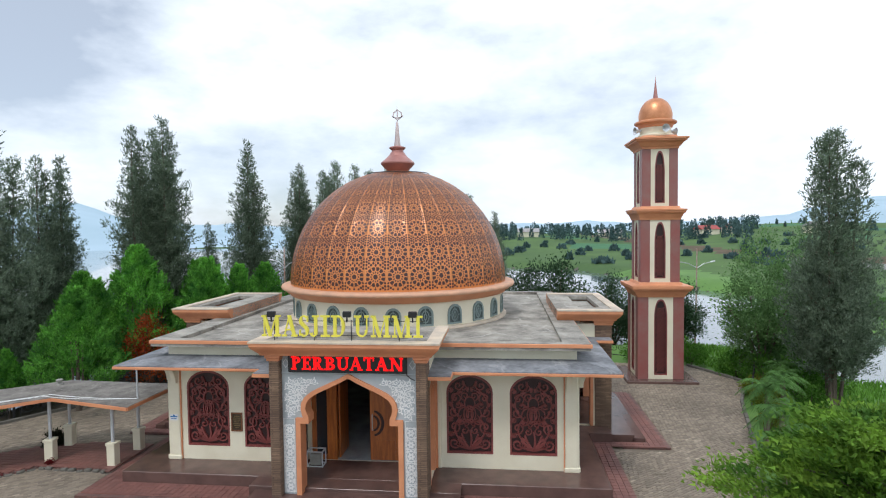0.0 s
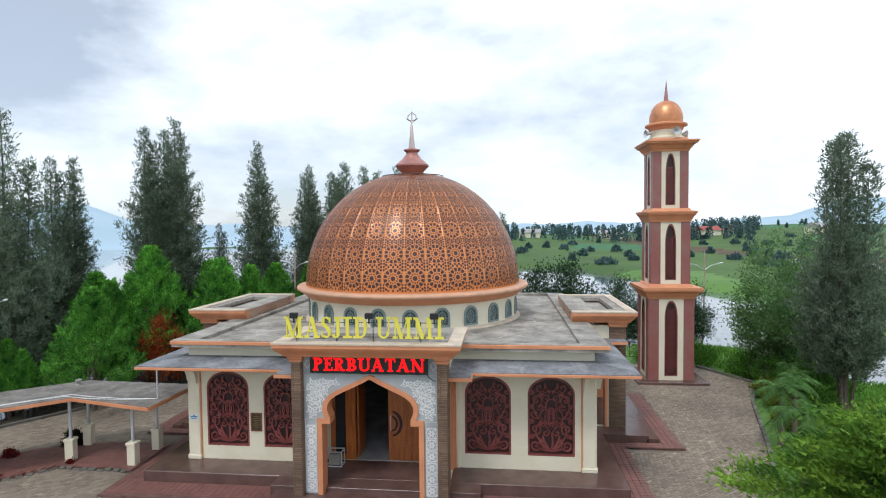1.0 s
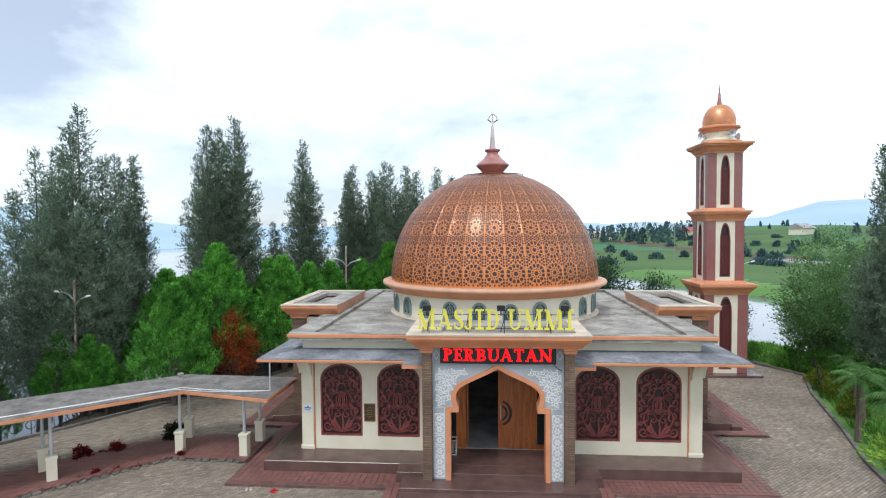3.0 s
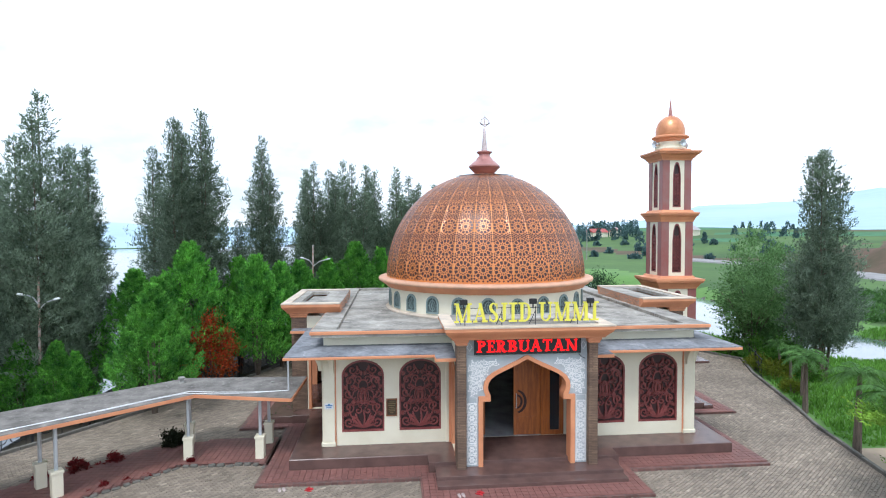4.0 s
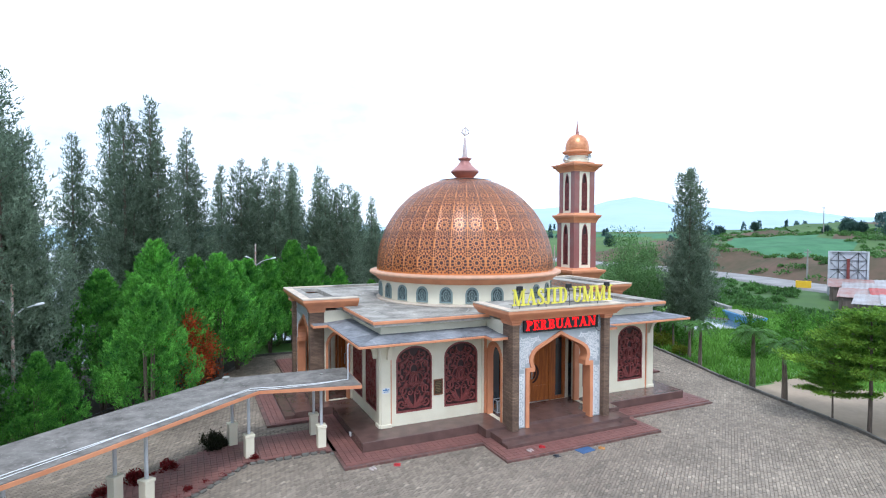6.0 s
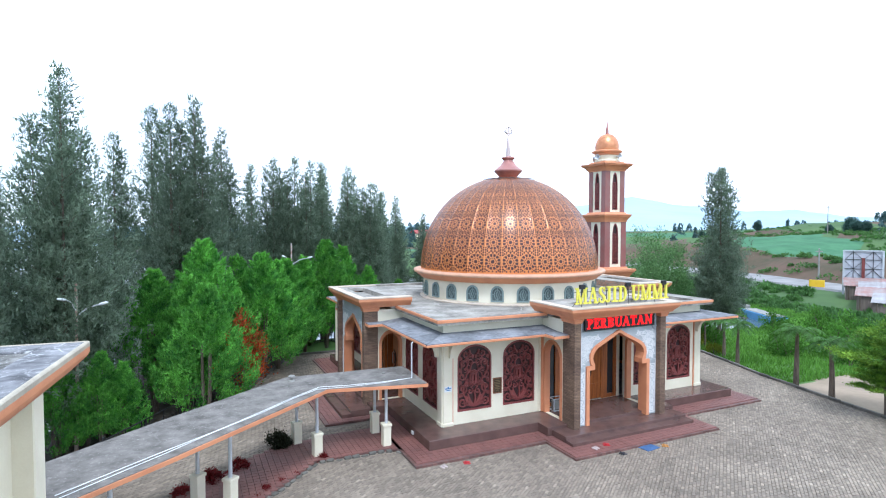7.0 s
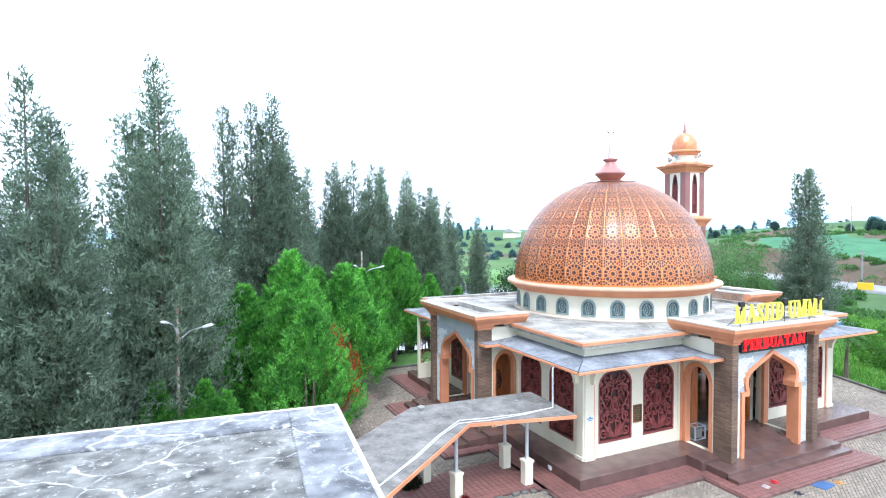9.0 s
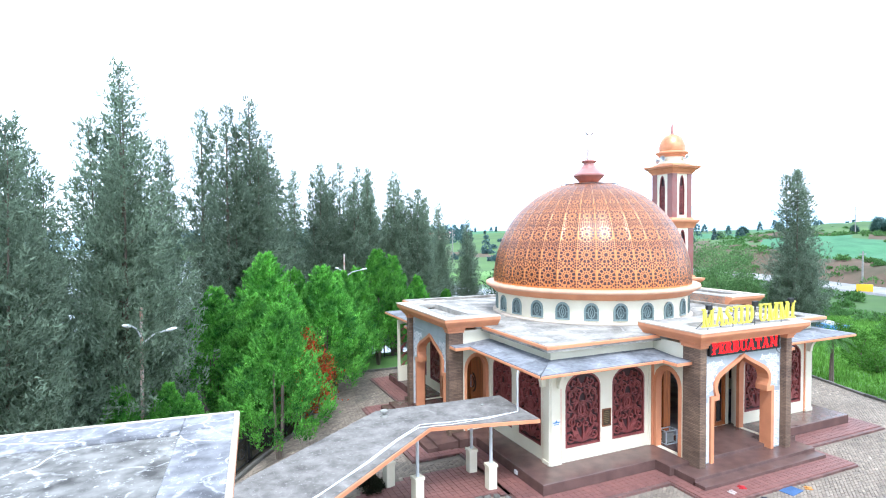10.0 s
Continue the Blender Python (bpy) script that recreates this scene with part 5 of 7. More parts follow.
# ---- fixtures and small things ----
for x in (-2.15, 0.1, 2.0):
    fl = thing("floodlight", "small black floodlight on the sign frame", "floodlight", "sign floodlights", at=(x, -2.3, 5.74))
    part("housing", bevelled(boxes((-0.12, 0.12, -0.05, 0.06, 0.0, 0.17)), 0.015), BLACK, fl)
    part("glass", boxes((-0.095, 0.095, 0.06, 0.066, 0.025, 0.145)), LENS, fl)
    part("bracket", boxes((-0.02, 0.02, -0.02, 0.02, -0.14, 0.02)), BLACK, fl)
plq = thing("wall_plaque", "dark plaque in a brown wooden frame on the wall", "plaque")
part("plaque_frame", plate([(-4.66, 1.45), (-4.27, 1.45), (-4.27, 2.08), (-4.66, 2.08)], [[(-4.62, 1.49), (-4.31, 1.49), (-4.31, 2.04), (-4.62, 2.04)]], -0.01, 0.035), mat("brown_wood", (0.25, 0.10, 0.04), rough=0.5), plq)
part("plaque_face", boxes((-4.625, -4.305, 0.01, 0.034, 1.485, 2.045)), mat("dark_bronze", (0.10, 0.07, 0.045), (0.06, 0.045, 0.03), rough=0.4, metal=0.4, scale=6), plq)
for i in range(7):
    w = (0.2, 0.26, 0.24, 0.18, 0.25, 0.22, 0.12)[i]
    part("text_bar", boxes((-4.465 - w / 2, -4.465 + w / 2, 0.006, 0.011, 1.95 - 0.065 * i, 1.972 - 0.065 * i)), mat("brass_bar", (0.3, 0.22, 0.1), rough=0.4, metal=0.5) if i == 0 else bpy.data.materials["brass_bar"], plq)
sg = thing("notice_sign", "small white and blue notice on the corner pilaster", "sign")
part("board", bevelled(boxes((-6.83, -6.52, -0.07, -0.052, 1.79, 2.0)), 0.005), WHITE, sg)
BLUE = mat("blue_print", (0.05, 0.22, 0.5), rough=0.5, bump=0)
part("text_bar", boxes((-6.80, -6.55, -0.074, -0.069, 1.90, 1.94)), BLUE, sg)
part("text_bar", boxes((-6.77, -6.58, -0.074, -0.069, 1.84, 1.865)), BLUE, sg)
part("emblem", lathe([(0.0, 0), (0.03, 0), (0.03, 0.004), (0, 0.004)], 12), BLUE, sg).matrix_basis = pose(-6.675, -0.069, 1.965, 90)
tagged(part("outlet_box", bevelled(boxes((-7.94, -7.895, 0.42, 0.60, 0.16, 0.30)), 0.01), WHITE), "small white outlet box on the platform's side", "outlet box")
ac = thing("wire_cage", "white steel cage box beside the doorway", "cage", at=(-1.66, -0.12, FLOOR))
for x in (-0.26, 0.26):
    for y in (-0.17, 0.17):
        part("post", boxes((x - 0.018, x + 0.018, y - 0.018, y + 0.018, 0.0, 0.52)), STEEL, ac)
for z in (0.02, 0.5):
    for y in (-0.17, 0.17):
        part("bar", boxes((-0.242, 0.242, y - 0.016, y + 0.016, z - 0.016, z + 0.016)), STEEL, ac)
    for x in (-0.26, 0.26):
        part("bar", boxes((x - 0.016, x + 0.016, -0.152, 0.152, z - 0.016, z + 0.016)), STEEL, ac)
part("machine", bevelled(boxes((-0.19, 0.19, -0.11, 0.13, 0.03, 0.4)), 0.02), CONCRETE, ac)

# footwear and a mat by the steps
def shoe_pair(x, y, z, turn, material, label):
    root = thing("sandals", label, "sandals", "sandals by the steps")
    for sx in (-0.065, 0.065):
        pts = [(sx + 0.045 * (math.cos(a) + 0.12 * math.cos(2 * a)), 0.125 * math.sin(a)) for a in [2 * math.pi * i / 14 for i in range(14)]]
        part("sole", prism(bmesh.new(), pts, 0.0, 0.022), material, root)
        part("strap", tube([(sx - 0.045, 0.02, 0.02), (sx - 0.02, 0.045, 0.055), (sx + 0.02, 0.045, 0.055), (sx + 0.045, 0.02, 0.02)], 0.012, 5), material, root)
    root.matrix_basis = pose(x, y, z, 0, 0, turn)


RED_P, PALE_P, DARK_P, TAN_P = mat("red_rubber", (0.55, 0.02, 0.03), rough=0.5), mat("pale_rubber", (0.6, 0.5, 0.47), rough=0.5), mat("dark_rubber", (0.03, 0.035, 0.05), rough=0.5), mat("orange_rubber", (0.62, 0.28, 0.06), rough=0.5)
shoe_pair(-7.05, -2.35, 0.0, 70, RED_P, "pair of bright red rubber sandals on the paving")
shoe_pair(-7.9, -2.3, 0.0, 20, PALE_P, "pair of pale rubber sandals on the paving")
shoe_pair(-2.37, -3.4, 0.1, 15, PALE_P, "pair of pale sandals on the red tiles")
shoe_pair(-1.79, -3.3, 0.1, 60, RED_P, "pair of dark red sandals on the red tiles")
shoe_pair(-1.65, -4.0, 0.0, 80, DARK_P, "pair of black sandals on the paving")
shoe_pair(0.28, -4.1, 0.0, 50, TAN_P, "pair of orange sandals on the paving")
tagged(part("doormat", bevelled(boxes((-0.33, 0.33, -0.22, 0.22, 0.0, 0.018)), 0.006), mat("blue_mat", (0.06, 0.13, 0.28), (0.04, 0.09, 0.2), rough=0.9, fine=60, bump=0.4)), "faded blue doormat on the paving", "doormat").matrix_basis = pose(-0.38, -3.98, 0.0, 0, 0, 8)

# rear lattice screen
rs = thing("lattice_screen", "cream framed lattice screen at the rear corner", "screen")
part("screen_frame", plate([(-7.95, FLOOR), (-6.98, FLOOR), (-6.98, 3.7), (-7.95, 3.7)], [[(-7.83, 1.25), (-7.06, 1.25), (-7.06, 3.5), (-7.83, 3.5)]], 12.25, 12.4), CREAM, rs)
rsk = []
for j in range(5):
    z = 0.95 + 0.5 * j
    z = 1.2 + 0.48 * j
    rsk += [([(-7.83, z), (-7.45, z + 0.3), (-7.06, z + 0.05)], 0.05), ([(-7.7, z - 0.05), (-7.55, z + 0.2), (-7.8, z + 0.42)], 0.04), ([(-7.15, z - 0.05), (-7.22, z + 0.2), (-7.08, z + 0.42)], 0.04)]
part("lattice", ribbon(rsk, 12.29, 12.35), CARVED, rs)


# ---- lamp posts and poles ----
def lamp_post(x, y, z0, top, heads, label):
    root = thing("street_lamp", label, "street lamp", "lamp posts")
    part("pole", tube([(x - 0.12, y, z0), (x - 0.03, y, (z0 + top) / 2), (x, y, top)], 0.07, 8, 0.045), RUSTY, root)
    for hx, hy, hz in heads:
        part("arm", tube([(x - 0.02, y, hz - 0.45), ((x + hx) / 2, (y + hy) / 2, hz - 0.12), (hx, hy, hz)], 0.028, 6), STEEL, root)
        d = Vector((hx - x, hy - y, 0.0)).normalized()
        bm = lathe([(0.0, -0.05), (0.11, -0.02), (0.13, 0.04), (0.09, 0.10), (0.0, 0.12)], 12)
        bm.transform(Matrix.LocRotScale((hx + d.x * 0.2, hy + d.y * 0.2, hz + 0.02), Euler((0, radians(-14), math.atan2(d.y, d.x))), (1.55, 0.75, 0.7)))
        part("lamp_head", bm, LENS, root, "grey-white lamp head", True)


lamp_post(-19.35, 5.1, -0.6, 6.0, [(-18.65, 4.85, 5.22), (-19.6, 4.75, 5.45)], "rusty steel street lamp with two heads among trees")
lamp_post(-9.6, 17.05, -0.4, 7.1, [(-10.05, 16.55, 6.25), (-8.75, 16.5, 6.15)], "tall street lamp with two heads behind the forecourt")
lamp_post(18.5, 24.0, -1.2, 6.5, [(17.2, 23.8, 5.55), (19.4, 24.0, 5.5)], "tall street lamp with two heads near the minaret")


# ---- iron fence along the shore ----
def fence(pts):
    root = thing("iron_fence", "dark iron fence with scroll panels along the shore", "fence")
    panel = None
    for (ax, ay), (bx, by) in zip(pts, pts[1:]):
        le = math.hypot(bx - ax, by - ay)
        n = max(1, round(le / 1.9))
        turn = math.degrees(math.atan2(by - ay, bx - ax))
        for i in range(n):
            x, y = ax + (bx - ax) * i / n, ay + (by - ay) * i / n
            m = pose(x, y, -0.25, 0, 0, turn) @ Matrix.Diagonal((le / n / 1.9, 1, 1, 1))
            if panel is None:
                panel = part("fence_panel", join(boxes((0.05, 1.85, -0.02, 0.02, 1.06, 1.1), (0.05, 1.85, -0.02, 0.02, 0.12, 0.16)), ribbon([(spiral(0.5, 0.62, 0.3, 90, 1.5, 0.05, 20), 0.03), (spiral(1.4, 0.62, 0.3, 90, -1.5, 0.05, 20), 0.03), ([(0.95, 0.16), (0.95, 1.06)], 0.03), (spiral(0.95, 0.62, 0.18, 0, 1.0, 0.17, 14), 0.03), ([(0.2, 0.16), (0.2, 1.06)], 0.02), ([(1.7, 0.16), (1.7, 1.06)], 0.02)], -0.012, 0.012)), IRON, root)
                part("post", boxes((-0.035, 0.035, -0.035, 0.035, 0.0, 1.2)), IRON, panel)
                panel.matrix_basis = m
            else:
                o = copy_thing(panel, pose(x, y, -0.25, 0, 0, turn))
                o.scale = (le / n / 1.9, 1, 1)


fence([(-27.3, -8.6), (-21.8, -2.2), (-18.3, 2.7), (-16.0, 6.3), (-14.3, 8.7), (-11.2, 17.2), (-10.0, 20.6), (8.0, 20.8), (14.5, 17.4)])
fence([(17.5, 12.4), (15.9, 8.9)])


# ---- across the pond: road, sheds, billboard, poles ----
def gz(x, y):
    return float(height(np.array(float(x)), np.array(float(y))))


def road_strip():
    V, F = [], []
    ys = np.linspace(-60, 120, 90)
    for y in ys:
        xc = float(np.interp(y, ROAD_Y, ROAD_X))
        z = gz(xc, y) + 0.25
        V += [(xc - 4.0, y, z), (xc + 3.6, y, z), (xc - 5.2, y, z - 1.0), (xc + 4.6, y, z - 1.0)]
    for i in range(len(ys) - 1):
        a, b = 4 * i, 4 * i + 4
        F += [(a, a + 1, b + 1, b), (a + 2, a, b, b + 2), (a + 1, a + 3, b + 3, b + 1)]
    return tagged(raw("road", V, F, mat("worn_asphalt", (0.30, 0.29, 0.28), (0.2, 0.195, 0.19), rough=0.9, scale=0.3, fine=3)), "pale worn asphalt road below the hillside", "road", kind="structure")


road_strip()


def shed(x, y, w, d, h, turn, roof_mat):
    root = thing("shed", "low wooden stall with a rusty sheet metal roof", "shed", "roadside sheds")
    part("wall", boxes((-w / 2 + 0.2, w / 2 - 0.2, -d / 2 + 0.2, d / 2 - 0.2, -0.5, h - 0.05)), mat("grey_boards", (0.25, 0.2, 0.17), (0.15, 0.12, 0.1), rough=0.9, stretch=(6, 6, 0.5)) if "grey_boards" not in bpy.data.materials else bpy.data.materials["grey_boards"], root)
    V, F = [], []
    n = int(w / 0.25)
    for i in range(n + 1):
        zz = 0.04 * (i % 2)
        X = -w / 2 + w * i / n
        V += [(X, -d / 2, h + zz), (X, d / 2, h + 0.7 + zz), (X, -d / 2, h + zz - 0.05), (X, d / 2, h + 0.65 + zz)]
    for i in range(n):
        a, b = 4 * i, 4 * i + 4
        F += [(a, b, b + 1, a + 1), (a + 2, a + 3, b + 3, b + 2), (a, a + 2, b + 2, b), (a + 1, b + 1, b + 3, a + 3)]
    raw("roof", V, F, roof_mat, root)
    for i in range(3):
        X = -w / 2 + 0.5 + (w - 1) * i / 2
        part("post", boxes((X - 0.06, X + 0.06, -d / 2 - 0.02, -d / 2 + 0.1, -0.5, h)), BARK, root)
    root.matrix_basis = pose(x, y, gz(x, y), 0, 0, turn)


RUST_ROOF = mat("rusty_sheet", (0.30, 0.13, 0.11), (0.34, 0.30, 0.28), rough=0.6, scale=0.8, amount=0.7)
ZINC_ROOF = mat("zinc_sheet", (0.42, 0.42, 0.44), (0.26, 0.22, 0.2), rough=0.5, scale=0.7, amount=0.8, metal=0.2)
RED_ROOF = mat("red_sheet", (0.42, 0.06, 0.05), (0.26, 0.06, 0.05), rough=0.5, scale=0.7)
for x, y, w, d, t, rm in ((58.5, 19.0, 6, 4, -60, RUST_ROOF), (56, 16.0, 6, 4.5, -62, ZINC_ROOF), (54, 12.6, 5, 4, -58, RED_ROOF), (52.6, 15.6, 4, 3.5, -64, RUST_ROOF), (51.0, 9.5, 6, 4, -60, ZINC_ROOF), (60.5, 15.5, 5, 4, -60, ZINC_ROOF), (49.6, 12.4, 4, 3.4, -66, ZINC_ROOF)):
    shed(x, y, w, d, 1.5, t, rm)
bb = thing("billboard", "back of a steel-framed billboard beside the road", "billboard")
part("panel", boxes((-1.75, 1.75, 0.12, 0.2, 0.9, 5.5)), mat("grey_white_sheet", (0.55, 0.56, 0.60), (0.45, 0.46, 0.5), rough=0.5, scale=0.8), bb)
part("post", boxes((-0.14, 0.14, -0.25, 0.03, -0.8, 4.6)), mat("red_oxide_steel", (0.22, 0.05, 0.04), rough=0.6), bb, "red oxide central post")
for x in (-1.78, 1.78):
    part("post", boxes((x - 0.09, x + 0.09, -0.09, 0.12, -0.8, 5.55)), STEEL, bb)
part("rail", boxes((-1.69, 1.69, -0.06, 0.12, 5.42, 5.56)), STEEL, bb)
for i in range(4):
    part("crossbar", boxes((-1.69, 1.69, 0.03, 0.12, 0.9 + 1.15 * i, 0.96 + 1.15 * i)), IRON, bb)
for x in (-0.9, 0.9):
    part("upright", boxes((x - 0.03, x + 0.03, 0.03, 0.12, 0.9, 5.5)), IRON, bb)
for i in range(4):
    for a, b in ((-1.7, -0.9), (-0.9, 0.0), (0.0, 0.9), (0.9, 1.7)):
        p, q = (a, b) if (i + round(a)) % 2 else (b, a)
        part("brace", tube([(p, 0.06, 0.95 + 1.13 * i), (q, 0.06, 2.0 + 1.13 * i)], 0.03, 4), IRON, bb)
bb.matrix_basis = pose(60.3, 21.2, gz(60.3, 21.2), 0, 0, -58) @ Matrix.Diagonal((1.1, 1, 1, 1))
tagged(part("barrier", bevelled(boxes((-0.9, 0.9, -0.1, 0.1, 0.0, 1.2)), 0.03), mat("yellow_board", (0.85, 0.55, 0.02), (0.7, 0.42, 0.02), rough=0.6, scale=0.5)), "yellow roadside board near the sheds", "barrier").matrix_basis = pose(62.8, 28.2, gz(62.8, 28.2), 0, 0, -62)
for x, y, h in ((72.2, 33.6, 5.0), (150, 78, 8.5), (45, 118, 9)):
    up_ = thing("utility_pole", "grey utility pole beside the fields", "utility pole", "utility poles")
    part("pole", tube([(x, y, gz(x, y) - 0.5), (x, y, gz(x, y) + h)], 0.14, 8, 0.1), CONCRETE, up_)
    part("crossarm", boxes((x - 0.8, x + 0.8, y - 0.06, y + 0.06, gz(x, y) + h - 0.5, gz(x, y) + h - 0.38)), CONCRETE, up_)
for x, y, w, turn, tone in ((114, 294, 11, 20, RED_ROOF), (70, 330, 14, -10, ZINC_ROOF), (146, 250, 10, 35, ZINC_ROOF), (20, 318, 12, 5, ZINC_ROOF), (128, 300, 9, 60, RUST_ROOF)):
    hs = thing("far_house", "small pale house with a pitched sheet roof among fields", "house", "far houses")
    part("wall", boxes((-w / 2, w / 2, -3.2, 3.2, -1.0, 3.2)), CREAM, hs)
    bm = bmesh.new()
    v = [bm.verts.new(p) for p in ((-w / 2 - 0.5, -3.8, 3.0), (w / 2 + 0.5, -3.8, 3.0), (w / 2 + 0.5, 3.8, 3.0), (-w / 2 - 0.5, 3.8, 3.0), (-w / 2 - 0.5, 0, 5.2), (w / 2 + 0.5, 0, 5.2))]
    for f in ((0, 1, 5, 4), (2, 3, 4, 5), (0, 4, 3), (1, 2, 5), (3, 2, 1, 0)):
        bm.faces.new([v[i] for i in f])
    part("roof", bm, tone, hs)
    hs.matrix_basis = pose(x, y, gz(x, y), 0, 0, turn)
weir = thing("pond_wall", "low concrete pond wall with a blue painted channel", "wall")
part("wall", bevelled(boxes((-4.5, 0.5, -0.25, 0.25, -1.5, 0.5)), 0.04), CONCRETE, weir)
part("channel", bevelled(boxes((0.6, 6.5, -0.9, 0.9, -1.5, 0.15)), 0.04), mat("blue_painted_cement", (0.10, 0.27, 0.48), (0.07, 0.2, 0.36), rough=0.7, scale=0.8), weir)
part("channel_floor", boxes((0.8, 6.3, -0.72, 0.72, 0.15, 0.2)), CONCRETE, weir)
weir.matrix_basis = pose(40.6, 22.4, -0.9, 0, 0, -117)


# ---- parked car ----
def make_car(x, y, turn):
    root = thing("car", "silver-grey hatchback parked on the dirt beside the paving", "car")
    side = [(-1.9, 0.35), (-1.95, 0.75), (-1.75, 0.95), (-1.0, 1.02), (-0.45, 1.42), (0.7, 1.48), (1.5, 1.35), (1.85, 0.95), (1.92, 0.5), (1.85, 0.3)]
    bm = bmesh.new()
    rows = []
    for yy, k in ((-0.82, 0.94), (-0.76, 1.0), (0.76, 1.0), (0.82, 0.94)):
        rows.append([bm.verts.new((px, yy * (1 - 0.16 * max(0, pz - 0.95) / 0.5), 0.3 + (pz - 0.3) * k)) for px, pz in side])
    for a, b in zip(rows, rows[1:]):
        for i in range(len(side)):
            j = (i + 1) % len(side)
            bm.faces.new((a[i], a[j], b[j], b[i]))
    bm.faces.new(rows[0])
    bm.faces.new(rows[-1][::-1])
    bmesh.ops.recalc_face_normals(bm, faces=bm.faces[:])
    part("body", bm, mat("silver_car_paint", (0.32, 0.34, 0.37), (0.28, 0.3, 0.33), rough=0.25, metal=0.6, coat=0.6, bump=0), root)
    for sy in (-1, 1):
        part("side_window", boxes((-0.4, 1.35, *sorted((sy * 0.70, sy * 0.775)), 1.03, 1.36)), GLASS, root)
        for px in (-1.2, 1.2):
            wh = part("wheel", lathe([(0.0, -0.1), (0.31, -0.1), (0.31, 0.1), (0.0, 0.1)], 20), BLACK, root)
            wh.matrix_basis = pose(px, sy * 0.74, 0.31, 90)
            part("rim", lathe([(0.0, -0.11), (0.19, -0.11), (0.19, 0.11), (0.0, 0.11)], 14), STEEL, wh)
        part("headlight", bevelled(boxes((-1.955, -1.80, *sorted((sy * 0.45, sy * 0.74)), 0.66, 0.80)), 0.02), LENS, root)
    ws = boxes((-0.95, -0.45, -0.66, 0.66, 1.05, 1.06))
    for v in ws.verts:
        v.co.z = 1.045 + (v.co.x + 0.95) * 0.76 + (0.012 if v.co.z > 1.055 else 0)
    part("windscreen", ws, GLASS, root)
    root.matrix_basis = pose(x, y, gz(x, y), 0, 0, turn)


make_car(14.1, -8.9, 155)

# ---- trees and plants ----
def leaf_cloud(rng, centres, dirs, length, width, spread=0.5):
    """Narrow leaves, one triangle each: at centres, along dirs, with some scatter."""
    n = len(centres)
    d = dirs + rng.normal(0, spread, (n, 3))
    d /= np.linalg.norm(d, axis=1)[:, None]
    s = np.cross(d, rng.normal(0, 1, (n, 3)))
    s /= np.linalg.norm(s, axis=1)[:, None] + 1e-9
    le = length * rng.uniform(0.6, 1.3, (n, 1))
    wd = width * rng.uniform(0.7, 1.3, (n, 1))
    a, b, c = centres - s * wd / 2, centres + s * wd / 2, centres + d * le
    V = np.stack([a, b, c], 1).reshape(-1, 3)
    F = np.arange(3 * n).reshape(-1, 3)
    return V, F


def np_mesh(name, V, F, material, parent=None, label=""):
    me = bpy.data.meshes.new(name)
    me.from_pydata(V.tolist(), [], F.tolist())
    me.materials.append(material)
    ob = new(name, me)
    ob.parent = parent
    return tagged(ob, label)


def plumes(rng, base, tip, n, fat, C, D):
    """Needles in a feathery plume from base to tip."""
    t = rng.uniform(0.0, 1.0, n)[:, None]
    axis = tip - base
    le = np.linalg.norm(axis) + 1e-6
    C.append(base + t * axis + rng.normal(0, 1, (n, 3)) * fat * (1.1 - 0.6 * t))
    D.append(np.tile(axis / le, (n, 1)) * 0.9 + np.array([0, 0, 0.35]))


